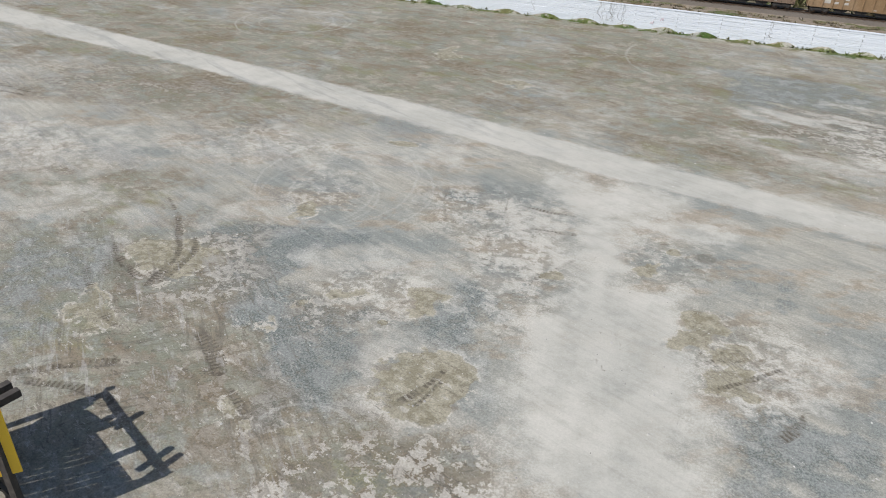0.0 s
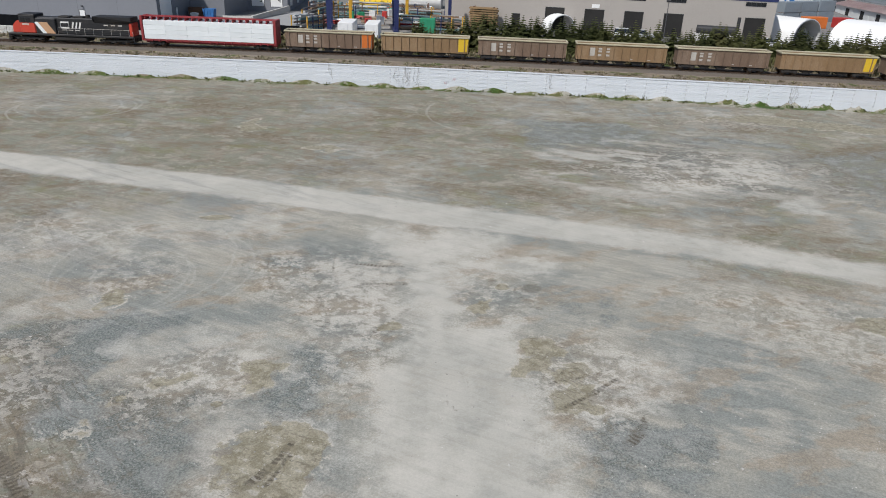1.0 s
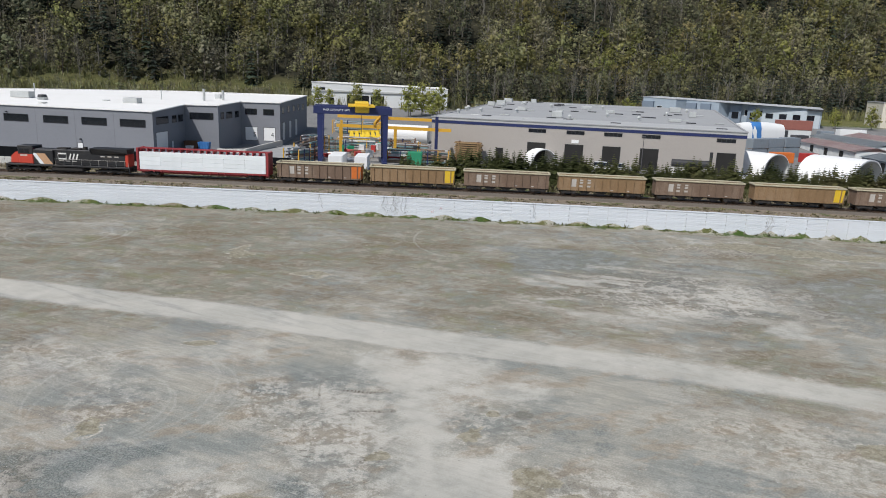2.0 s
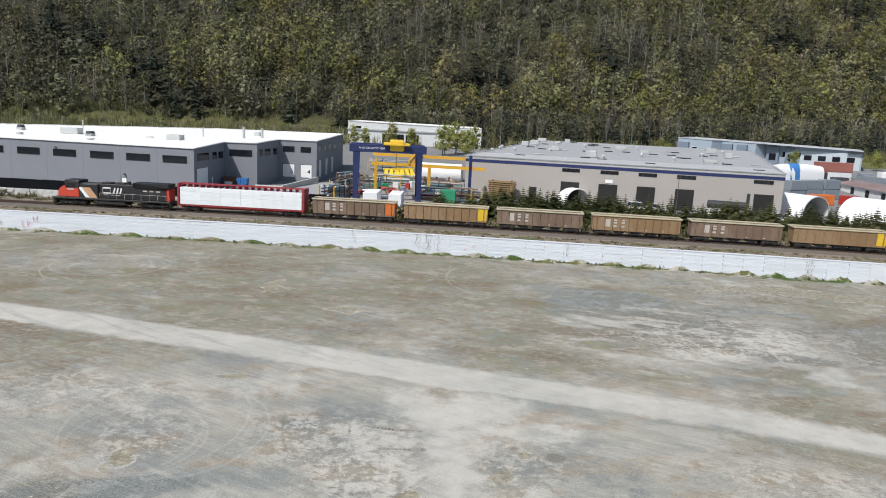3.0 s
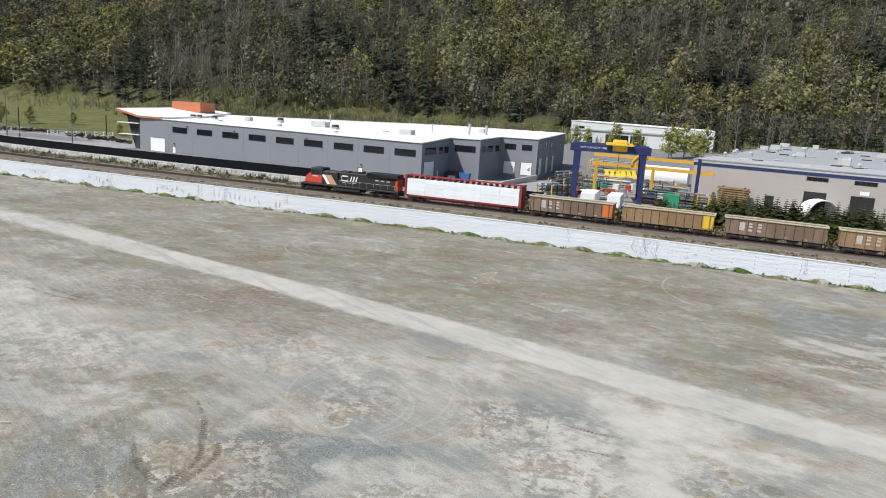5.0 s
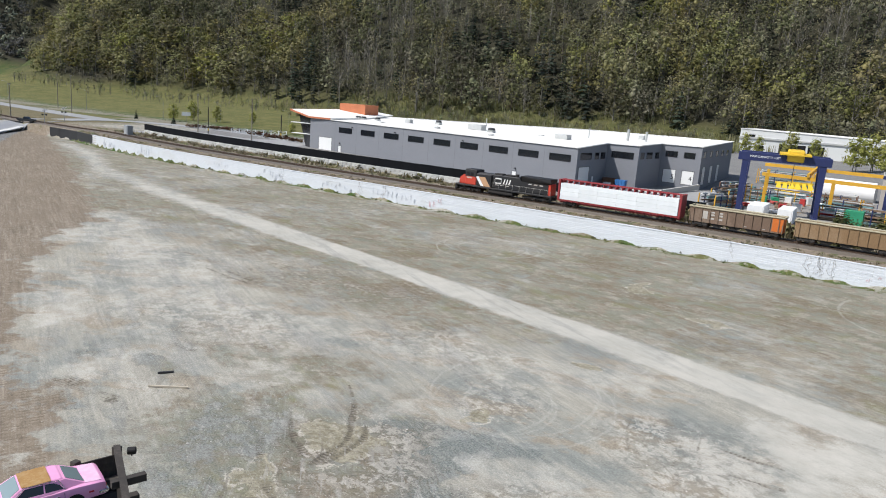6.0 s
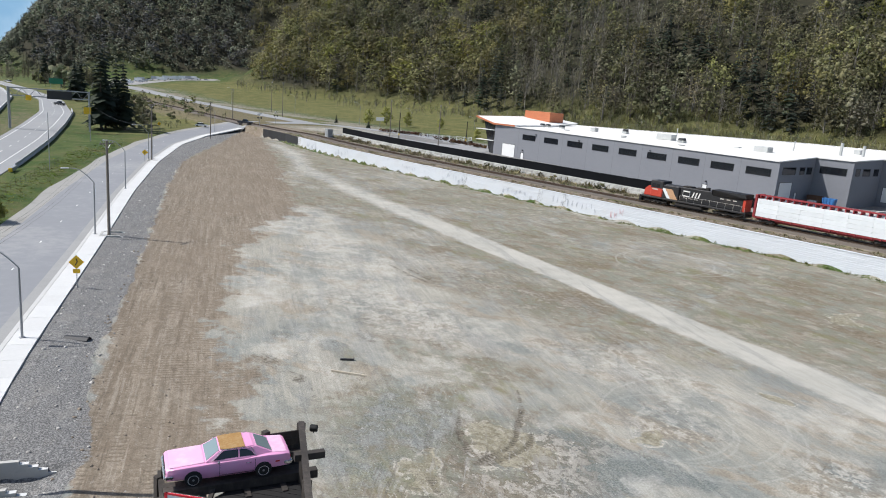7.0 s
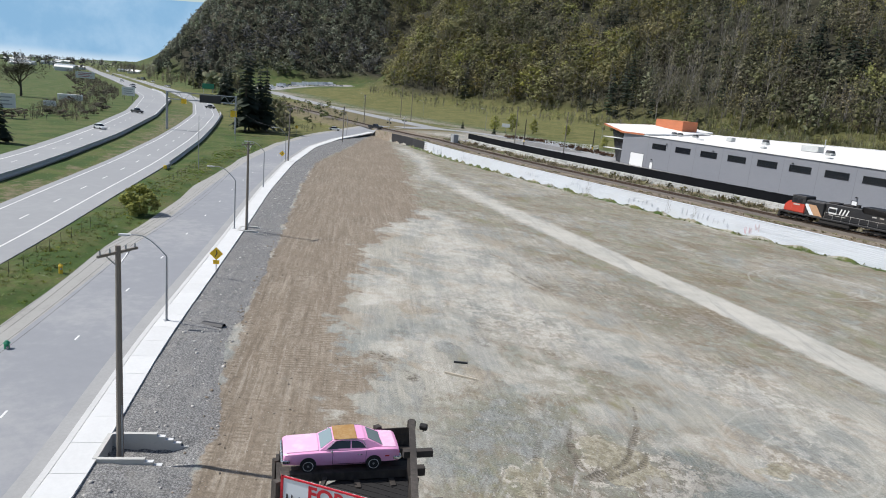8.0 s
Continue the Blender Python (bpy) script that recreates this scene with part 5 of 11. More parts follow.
# blue-grey offices further east, with a stepped front
bb = tagged(empty("blue_grey_offices"), "blue-grey and white office block with stepped flat fronts", "building")
steps = [(136, 317), (147, 306), (153, 308), (163, 297), (169, 299), (199, 277), (215, 302), (154, 343)]
block_poly("wall", steps, 7.5, [18.7, 18.2, 18.2, 17.8, 17.8, 16.6, 17.0, 19.0], BLUE_GREY, surface("pale_grey_roof", (0.40, 0.41, 0.42), 0.8, var=0.1), bb)
for a, b in ((steps[0], steps[1]), (steps[2], steps[3]), (steps[4], steps[5])):
    f = facade(a, b)
    ln = math.dist(a, b)
    for k in range(max(2, int(ln / 6))):
        opening(bb, "window", f, 1.2 + k * 5.6, 3.6 + k * 5.6, 12.4, 14.8, GLASS, WHITE_PAINT)
bm = bmesh.new()
fr = facade(steps[4], steps[5])
box(bm, 14, -0.15, 7.5, 36.6, -0.04, 15.6, fr)
part("white_front", bm, surface("pale_blue_cladding", (0.42, 0.47, 0.50), 0.7, var=0.08), bb)
for k in range(4):
    opening(bb, "window", fr @ pose(0, -0.16, 0), 15.5 + k * 5.4, 18.3 + k * 5.4, 11.8, 13.8, GLASS)

BAY = surface("slate_blue_cladding", (0.155, 0.195, 0.245), 0.7, var=0.08)
for a, b, spans in ((steps[0], steps[1], ((0.2, 5.5),)), (steps[2], steps[3], ((0.3, 5.0), (7.0, 11.5))), (steps[4], steps[5], ((0.5, 5.5), (8.0, 11.4)))):
    f = facade(a, b)
    for x0, x1 in spans:
        bm = bmesh.new()
        box(bm, x0, -1.4, 7.5, x1, -0.02, 16.9, f, bevel=0.05)
        part("bay", bm, BAY, bb, "slate-blue projecting bay")
        opening(bb, "window", f @ pose(0, -1.4, 0), x0 + 1.2, x1 - 1.2, 11.0, 13.8, GLASS)
bm = bmesh.new()
box(bm, 31.5, -1.6, 15.9, 37.6, 2.0, 16.4, fr)
part("eaves", bm, MATS["dark_frame"], bb, "dark overhanging eaves")

cb = tagged(empty("cream_building"), "small cream two-storey building below the wooded slope", "building")
block_poly("wall", [(236, 288), (260, 278), (266, 296), (242, 306)], 8, [20.5, 20, 20.4, 20.8], surface("cream_render", (0.6, 0.56, 0.47), 0.8, var=0.06), ROOF_GREY, cb)
cf = facade((236, 288), (260, 278))
for k in range(4):
    for z in (12, 16):
        opening(cb, "window", cf, 2 + k * 6, 4.6 + k * 6, z, z + 1.8, GLASS)

# ---- train ----
LOCO_BLACK = surface("loco_black", (0.018, 0.018, 0.02), 0.5, var=0.3, dirt=(0.06, 0.05, 0.04), dirt_amount=0.5)
LOCO_RED = surface("loco_red", (0.52, 0.055, 0.03), 0.5, var=0.1, dirt=(0.3, 0.06, 0.04))
LOCO_TAN = surface("loco_tan", (0.50, 0.30, 0.17), 0.55, var=0.1)
UNDER = surface("running_gear", (0.03, 0.027, 0.025), 0.8, 0.2, var=0.35)
CAR_RED = surface("rail_car_red", (0.28, 0.03, 0.035), 0.65, var=0.2, dirt=(0.12, 0.04, 0.035))
WRAP = surface("white_wrap", (0.74, 0.77, 0.78), 0.5, var=0.05, big=0.6, fine=3, dirt=(0.6, 0.64, 0.65), random=0.08)
HOPPER = surface("hopper_brown", (0.185, 0.125, 0.088), 0.75, 0.1, var=0.2, big=0.5, dirt=(0.30, 0.235, 0.175), dirt_amount=0.45, stretch=(1, 1, 0.5))
HOPPER_B = surface("hopper_tan", (0.26, 0.165, 0.085), 0.75, 0.1, var=0.2, big=0.5, dirt=(0.33, 0.25, 0.17), dirt_amount=0.4, stretch=(1, 1, 0.5))
RIM = surface("hopper_rim", (0.44, 0.40, 0.28), 0.7, var=0.12)
STENCIL = surface("stencil_white", (0.50, 0.475, 0.435), 0.75, var=0.2, dirt=(0.3, 0.24, 0.19), dirt_amount=0.6)
EMBLEM = surface("emblem_white", (0.72, 0.71, 0.68), 0.6, var=0.08)


def rail_pose(x):
    y = float(np.interp(x, [p[0] for p in TRACK], [p[1] for p in TRACK]))
    y2 = float(np.interp(x + 8, [p[0] for p in TRACK], [p[1] for p in TRACK]))
    return pose(x, y, 3.275, 0, 0, math.degrees(math.atan2(y2 - y, 8)))


def bogie(parent, xc, axles, half):
    bm = bmesh.new()
    for s in (-1.05, 1.05):
        box(bm, xc - half, s - 0.09, 0.42, xc + half, s + 0.09, 0.82, bevel=0.06)
        for a in axles:
            box(bm, xc + a - 0.22, s - 0.17, 0.3, xc + a + 0.22, s + 0.17, 0.62, bevel=0.05)
    box(bm, xc - 0.5, -1.1, 0.5, xc + 0.5, 1.1, 0.85)
    b = part("bogie", bm, UNDER, parent)
    for a in axles:
        bm = bmesh.new()
        for s in (-0.78, 0.78):
            rod(bm, (xc + a, s - 0.065, 0.46), (xc + a, s + 0.065, 0.46), 0.46, n=20)
        rod(bm, (xc + a, -0.8, 0.46), (xc + a, 0.8, 0.46), 0.09, n=8)
        part("wheelset", bm, RAIL, b)


def locomotive(x):
    t = tagged(empty("locomotive", rail_pose(x)), "red and black diesel locomotive with tan stripe and white emblem", "locomotive")
    bm = bmesh.new()
    box(bm, 0.5, -1.5, 1.1, 21.6, 1.5, 1.42, bevel=0.05)
    box(bm, 0.35, -1.45, 0.3, 0.6, 1.45, 1.4)
    box(bm, 21.5, -1.45, 0.5, 21.7, 1.45, 1.4)
    part("underframe", bm, LOCO_BLACK, t)
    bm = bmesh.new()
    vs = [bm.verts.new(c) for y in (-0.95, 0.95) for c in ((0.9, y, 1.42), (2.9, y, 1.42), (2.9, y, 3.55), (1.75, y, 3.3), (1.0, y, 2.6))]
    bm.faces.new(vs[:5][::-1]), bm.faces.new(vs[5:])
    for i in range(5):
        j = (i + 1) % 5
        bm.faces.new((vs[i], vs[j], vs[5 + j], vs[5 + i]))
    bmesh.ops.bevel(bm, geom=list(bm.edges), offset=0.1, segments=2, affect="EDGES")
    part("nose", bm, LOCO_RED, t, "red sloped nose")
    bm = bmesh.new()
    box(bm, 2.6, -1.5, 1.42, 5.2, 1.5, 4.35, bevel=0.16)
    part("cab", bm, LOCO_RED, t)
    bm = bmesh.new()
    box(bm, 2.5, -1.52, 4.28, 5.25, 1.52, 4.52, bevel=0.1)
    part("cab_roof", bm, LOCO_BLACK, t)
    bm = bmesh.new()
    box(bm, 2.58, -1.51, 3.05, 5.22, 1.51, 4.3, bevel=0.06)
    part("cab_band", bm, LOCO_BLACK, t, "black band round the cab windows")
    for x0, x1 in ((2.85, 3.65), (3.75, 4.55)):
        bm = bmesh.new()
        box(bm, x0, -1.535, 3.25, x1, 1.535, 3.95, bevel=0.04)
        part("window", bm, GLASS, t)
    bm = bmesh.new()
    for s in (-0.95, 0.1):
        box(bm, 2.55, s, 3.4, 2.62, s + 0.85, 4.1)
    part("windscreen", bm, GLASS, t)
    bm = bmesh.new()
    box(bm, 5.2, -1.05, 1.42, 20.9, 1.05, 4.05, bevel=0.12)
    box(bm, 5.2, -1.45, 1.42, 8.6, 1.45, 3.9, bevel=0.1)
    part("long_hood", bm, LOCO_BLACK, t)
    bm = bmesh.new()
    vs = [bm.verts.new(c) for y in (-1.48, 1.48) for c in ((15.2, y * 0.7, 3.4), (21.2, y * 0.7, 3.4), (21.4, y, 3.85), (21.4, y, 4.5), (15.0, y, 4.5), (15.0, y, 3.85))]
    bm.faces.new(vs[:6][::-1]), bm.faces.new(vs[6:])
    for i in range(6):
        j = (i + 1) % 6
        bm.faces.new((vs[i], vs[j], vs[6 + j], vs[6 + i]))
    part("radiator", bm, LOCO_BLACK, t)
    bm = bmesh.new()
    for c in (9.8, 12.2):
        box(bm, c - 0.9, -0.8, 4.05, c + 0.9, 0.8, 4.3, bevel=0.08)
    rod(bm, (13.6, 0, 4.0), (13.6, 0, 4.55), 0.35, n=10)
    part("exhaust_hatch", bm, UNDER, t)
    bm = bmesh.new()
    box(bm, 20.9, -1.2, 1.42, 21.45, 1.2, 3.6, bevel=0.08)
    part("rear_end", bm, LOCO_RED, t, "red rear end")
    # slanted stripes on the cab side
    for mat, a, w, lab in ((WRAP, 5.0, 0.75, "white slanted stripe"), (LOCO_TAN, 5.7, 1.5, "tan slanted stripe")):
        for s in (-1, 1):
            bm = bmesh.new()
            y = 1.475 * s
            v = [bm.verts.new(c) for c in ((a - 0.0, y, 3.3), (a + w, y, 3.3), (a + w + 1.3, y, 1.5), (a + 1.3, y, 1.5))]
            bm.faces.new(v if s > 0 else v[::-1])
            part("stripe", bm, mat, t, lab)
    # white emblem: plain rounded bars
    for s in (-1, 1):
        y = 1.065 * s
        for p, q in (((9.3, 3.35), (10.7, 3.35)), ((9.3, 2.45), (10.7, 2.45)), ((9.3, 2.5), (9.3, 3.3)), ((10.7, 2.5), (10.7, 3.3)), ((11.2, 2.4), (11.5, 3.4)), ((11.8, 2.4), (12.1, 3.4)), ((12.4, 2.4), (12.7, 3.4))):
            bm = bmesh.new()
            bar(bm, (p[0], y, p[1]), (q[0], y, q[1]), 0.03, 0.24)
            part("emblem_bar", bm, EMBLEM, t, "white painted bar")
    for s in (-1, 1):
        for k in range(3):
            for x0, x1, z0, z1 in ((9.4 + k * 1.1, 10.2 + k * 1.1, 2.05, 2.15), (16.6 + 1.2 * k, 17.3 + 1.2 * k, 3.0, 3.2)):
                bm = bmesh.new()
                box(bm, x0, 1.06 * s - 0.012, z0, x1, 1.06 * s + 0.012, z1)
                part("stencil_bar", bm, STENCIL, t)
    bm = bmesh.new()
    for s in (-1, 1):
        box(bm, 3.0, 1.505 * s - 0.012, 2.75, 4.2, 1.505 * s + 0.012, 3.0)
    part("number_bar", bm, STENCIL, t)
    for s in (-1, 1):
        bm = bmesh.new()
        rod(bm, (8.9, 1.45 * s, 2.45), (21, 1.45 * s, 2.45), 0.025, n=5)
        for k in range(9):
            rod(bm, (8.9 + k * 1.5, 1.45 * s, 1.42), (8.9 + k * 1.5, 1.45 * s, 2.45), 0.022, n=5)
        for xx in (0.6, 21.5):
            grab = bmesh.new()
            rod(grab, (xx, 1.4 * s, 0.5), (xx, 1.4 * s, 2.3), 0.025, n=5)
            part("grab_iron", grab, STENCIL, t)
        part("handrail", bm, STENCIL, t)
    for xx in (0.75, 21.2):
        for s in (-1, 1):
            bm = bmesh.new()
            for k in range(4):
                box(bm, xx - 0.3, s * 1.5 - 0.12, 0.35 + k * 0.27, xx + 0.3, s * 1.5 + 0.12, 0.4 + k * 0.27)
            part("step", bm, UNDER, t)
    bm = bmesh.new()
    box(bm, 8.0, -1.35, 0.3, 13.6, 1.35, 1.1, bevel=0.2)
    part("fuel_tank", bm, UNDER, t)
    bm = bmesh.new()
    v = [bm.verts.new(c) for c in ((0.1, -1.3, 0.15), (0.1, 1.3, 0.15), (0.45, 1.4, 0.9), (0.45, -1.4, 0.9), (0.6, -1.3, 0.15), (0.6, 1.3, 0.15))]
    for f in ((0, 1, 2, 3), (0, 3, 4), (1, 5, 2), (0, 4, 5, 1)):
        bm.faces.new([v[i] for i in f])
    part("plough", bm, LOCO_BLACK, t)
    bogie(t, 3.6, (-1.9, 0, 1.9), 2.6)
    bogie(t, 18.2, (-1.9, 0, 1.9), 2.6)
    bm = bmesh.new()
    for xx in (0.2, 21.7):
        box(bm, xx - 0.3, -0.2, 0.7, xx + 0.4, 0.2, 1.1)
    part("coupler", bm, UNDER, t)


def lumber_car(x):
    ln = 23.2
    t = tagged(empty("lumber_car", rail_pose(x)), "red bulkhead flat car loaded with white-wrapped lumber", "rail car")
    bm = bmesh.new()
    box(bm, 0.2, -1.4, 1.0, ln - 0.2, 1.4, 1.25)
    for k in range(19):
        box(bm, 0.6 + k * 1.22, -1.52, 0.92, 0.85 + k * 1.22, 1.52, 1.24)
    box(bm, 0.5, -0.4, 0.55, ln - 0.5, 0.4, 1.0)
    part("deck", bm, CAR_RED, t)
    for xx in (0.2, ln - 0.6):
        bm = bmesh.new()
        box(bm, xx, -1.5, 1.2, xx + 0.4, 1.5, 4.95, bevel=0.05)
        part("bulkhead", bm, CAR_RED, t)
    bm = bmesh.new()
    box(bm, 0.5, -0.35, 4.75, ln - 0.5, 0.35, 4.95)
    for k in range(20):
        xx = 0.8 + k * (ln - 1.6) / 19
        box(bm, xx - 0.07, -0.9, 4.3, xx + 0.07, 0.9, 4.9)
    for s in (-0.9, 0.9):
        box(bm, 0.5, s - 0.06, 4.82, ln - 0.5, s + 0.06, 4.92)
    part("centre_beam", bm, CAR_RED, t)
    n, rows = 6, 4
    w = (ln - 1.4) / n
    pk = shared("lumber_pack", lambda b: box(b, 0.004, -0.66, 0.006, w - 0.006, 0.66, 0.744, bevel=0.022), WRAP)
    for k in range(n):
        for r in range(rows):
            for s in (-0.78, 0.78):
                o = obj("lumber_pack", pk, t)
                o.matrix_basis = pose(0.7 + k * w, s, 1.27 + r * 0.755)
    bogie(t, 2.6, (-0.9, 0.9), 1.3)
    bogie(t, ln - 2.6, (-0.9, 0.9), 1.3)


def hopper_car(x, mat, label, end_mat=None, marks=True):
    ln = 15.0
    t = tagged(empty("hopper_car", rail_pose(x)), label, "rail car", "open cars of the train")
    bm = bmesh.new()
    prof = [(0.35, 1.05), (14.65, 1.05), (14.65, 3.55), (0.35, 3.55)]
    for s in (-1, 1):
        v = [bm.verts.new(c) for c in ((0.5, 1.25 * s, 0.95), (14.5, 1.25 * s, 0.95), (14.8, 1.42 * s, 3.4), (0.2, 1.42 * s, 3.4))]
        i_ = [bm.verts.new(c) for c in ((0.6, 1.15 * s, 1.05), (14.4, 1.15 * s, 1.05), (14.7, 1.32 * s, 3.4), (0.3, 1.32 * s, 3.4))]
        bm.faces.new(v), bm.faces.new(i_[::-1]), bm.faces.new((v[3], v[2], i_[2], i_[3]))
    for xx, d in ((0.35, -1), (14.65, 1)):
        box(bm, xx - 0.07, -1.38, 0.95, xx + 0.07, 1.38, 3.4)
    box(bm, 0.5, -1.2, 1.5, 14.5, 1.2, 1.6)
    bmesh.ops.recalc_face_normals(bm, faces=bm.faces)
    body = part("body", bm, mat, t)
    for s in (-1, 1):
        for k in range(11):
            bm = bmesh.new()
            xx = 0.9 + k * 1.32
            bar(bm, (xx, 1.31 * s, 0.95), (xx, 1.48 * s, 3.3), 0.14, 0.12)
            part("rib", bm, mat, t)
    bm = bmesh.new()
    for s in (-1, 1):
        box(bm, 0.1, s * 1.43 - 0.13, 3.36, 14.9, s * 1.43 + 0.13, 3.58, bevel=0.03)
    for xx in (0.2, 14.8):
        box(bm, xx - 0.12, -1.4, 3.36, xx + 0.12, 1.4, 3.58)
    part("rim", bm, RIM, t, "pale yellowish top rim")
    bm = bmesh.new()
    box(bm, 0.35, -1.29, 3.0, 14.65, 1.29, 3.14)
    part("load", bm, BALLAST, t)
    if end_mat:
        bm = bmesh.new()
        for s in (-1, 1):
            v = [bm.verts.new(c) for c in ((13.1, 1.30 * s, 1.2), (14.5, 1.30 * s, 1.2), (14.75, 1.445 * s, 3.3), (13.1, 1.445 * s, 3.3))]
            bm.faces.new(v)
        box(bm, 14.7, -1.3, 1.0, 14.74, 1.3, 3.3)
        part("end_panel", bm, end_mat, t)
    if marks:
        for s in (-1, 1):
            for a, b, c, d in ((2.4, 1.6, 3.2, 2.9), (3.75, 2.65, 4.3, 2.9), (3.75, 2.2, 4.3, 2.5), (3.75, 1.6, 4.3, 1.9), (5.05, 2.65, 5.6, 2.9), (5.05, 2.2, 5.6, 2.5), (5.05, 1.6, 5.6, 1.9), (9, 1.2, 9.4, 1.32), (11.8, 1.2, 12.2, 1.32)):
                for bm in (bmesh.new(),):
                    y0, y1 = 1.255 + (b - 0.95) * 0.07, 1.255 + (d - 0.95) * 0.07
                    v = [bm.verts.new((a, (y0 + 0.012) * s, b)), bm.verts.new((c, (y0 + 0.012) * s, b)), bm.verts.new((c, (y1 + 0.012) * s, d)), bm.verts.new((a, (y1 + 0.012) * s, d))]
                    bm.faces.new(v)
                    part("stencil_panel", bm, STENCIL, t)
    bm = bmesh.new()
    box(bm, 0.2, -0.3, 0.7, 14.8, 0.3, 1.0)
    for c in (4.8, 7.5, 10.2):
        v0 = [bm.verts.new(p) for p in ((c - 1.2, -1.1, 1.0), (c + 1.2, -1.1, 1.0), (c + 1.2, 1.1, 1.0), (c - 1.2, 1.1, 1.0))]
        v1 = [bm.verts.new(p) for p in ((c - 0.5, -1.0, 0.4), (c + 0.5, -1.0, 0.4), (c + 0.5, 1.0, 0.4), (c - 0.5, 1.0, 0.4))]
        bm.faces.new(v1[::-1])
        for i in range(4):
            bm.faces.new((v0[i], v0[(i + 1) % 4], v1[(i + 1) % 4], v1[i]))
    part("underframe", bm, UNDER, t)
    bogie(t, 2.0, (-0.9, 0.9), 1.3)
    bogie(t, 13.0, (-0.9, 0.9), 1.3)


TX = -58.8
locomotive(TX)
lumber_car(TX + 22.6)
for k in range(9):
    lab = "weathered brown open hopper car with pale rim and stencilled panels"
    if k == 0:
        hopper_car(TX + 46.6 + 15.9 * k, HOPPER, "weathered brown open hopper car with an orange end panel", ORANGE)
    elif k % 4 == 1:
        hopper_car(TX + 46.6 + 15.9 * k, HOPPER_B, "tan-brown ribbed open car with a yellow end panel", YELLOW, False)
    else:
        hopper_car(TX + 46.6 + 15.9 * k, HOPPER if k % 2 == 0 else HOPPER_B, lab)

# ---- woods ----
def leaf_mat(name, dark, light, dry, island=0.24, spread=0.5):
    if name in MATS:
        return MATS[name]
    m, t, p = nodes_of(name)
    geo = t.nodes.new("ShaderNodeNewGeometry")
    pos = geo.outputs["Position"]
    col = rgb_mix(t, step_fac(t, noise_fac(t, pos, 0.085, 2), 0.34, 0.66), dark, light)
    col = rgb_mix(t, math_node(t, "MULTIPLY", step_fac(t, noise_fac(t, pos, 0.05, 2), 0.52, 0.68), 0.75), col, dry)
    tone = t.nodes.new("ShaderNodeAttribute")
    tone.attribute_name = "tone"
    ts = t.nodes.new("ShaderNodeSeparateColor")
    t.links.new(tone.outputs["Color"], ts.inputs[0])
    own = math_node(t, "MULTIPLY_ADD", ts.outputs[0], spread, 1.0)
    hs = nd(t, "ShaderNodeHueSaturation")
    t.links.new(math_node(t, "MULTIPLY", own, math_node(t, "MULTIPLY_ADD", geo.outputs["Random Per Island"], island, 1 - island / 2)), hs.inputs["Value"])
    t.links.new(math_node(t, "MULTIPLY_ADD", ts.outputs[1], 0.022, 0.5), hs.inputs["Hue"])
    t.links.new(math_node(t, "MULTIPLY_ADD", ts.outputs[2], 0.22, 1.0), hs.inputs["Saturation"])
    t.links.new(col, hs.inputs["Color"])
    t.links.new(hs.outputs[0], p.inputs["Base Color"])
    p.inputs["Roughness"].default_value = 0.75
    p.inputs["Specular IOR Level"].default_value = 0.25
    through_leaf = nd(t, "ShaderNodeBsdfTranslucent")
    t.links.new(hs.outputs[0], through_leaf.inputs["Color"])
    mix = nd(t, "ShaderNodeMixShader", Fac=0.35)
    t.links.new(p.outputs[0], mix.inputs[1])
    t.links.new(through_leaf.outputs[0], mix.inputs[2])
    t.links.new(mix.outputs[0], t.nodes["Material Output"].inputs["Surface"])
    MATS[name] = m
    return m


BARK = surface("bark", (0.085, 0.072, 0.058), 0.9, var=0.3, fine=3, stretch=(1, 1, 0.3))
BARK_PALE = surface("pale_bark", (0.20, 0.185, 0.16), 0.9, var=0.25, fine=3, stretch=(1, 1, 0.3))
LEAF_BRIGHT = leaf_mat("spring_leaves", (0.168, 0.163, 0.072), (0.24, 0.229, 0.096), (0.20, 0.178, 0.11))
LEAF_OLIVE = leaf_mat("olive_leaves", (0.122, 0.125, 0.07), (0.178, 0.175, 0.093), (0.167, 0.151, 0.108))
LEAF_BUD = leaf_mat("budding_twigs", (0.165, 0.15, 0.105), (0.23, 0.215, 0.14), (0.21, 0.19, 0.16))
LEAF_OPEN = leaf_mat("thin_leaves", (0.15, 0.146, 0.08), (0.21, 0.20, 0.105), (0.20, 0.175, 0.122))
LEAF_DARK = leaf_mat("conifer_needles", (0.030, 0.042, 0.030), (0.052, 0.066, 0.044), (0.046, 0.054, 0.042))
# far woods paled and greyed: distance haze put into the leaf colours
LEAF_FAR = leaf_mat("far_leaves", (0.155, 0.172, 0.125), (0.21, 0.222, 0.155), (0.195, 0.195, 0.155))
LEAF_HAZE = leaf_mat("grey_twigs", (0.105, 0.108, 0.105), (0.15, 0.15, 0.142), (0.135, 0.13, 0.123))
LEAF_LIME = leaf_mat("lime_leaves", (0.22, 0.235, 0.06), (0.32, 0.325, 0.09), (0.28, 0.26, 0.09))
LEAF_BARE = leaf_mat("bare_twigs", (0.095, 0.08, 0.062), (0.145, 0.122, 0.095), (0.13, 0.115, 0.09))
LEAF_SCRUB = leaf_mat("scrub_leaves", (0.15, 0.165, 0.08), (0.225, 0.235, 0.12), (0.215, 0.19, 0.13))


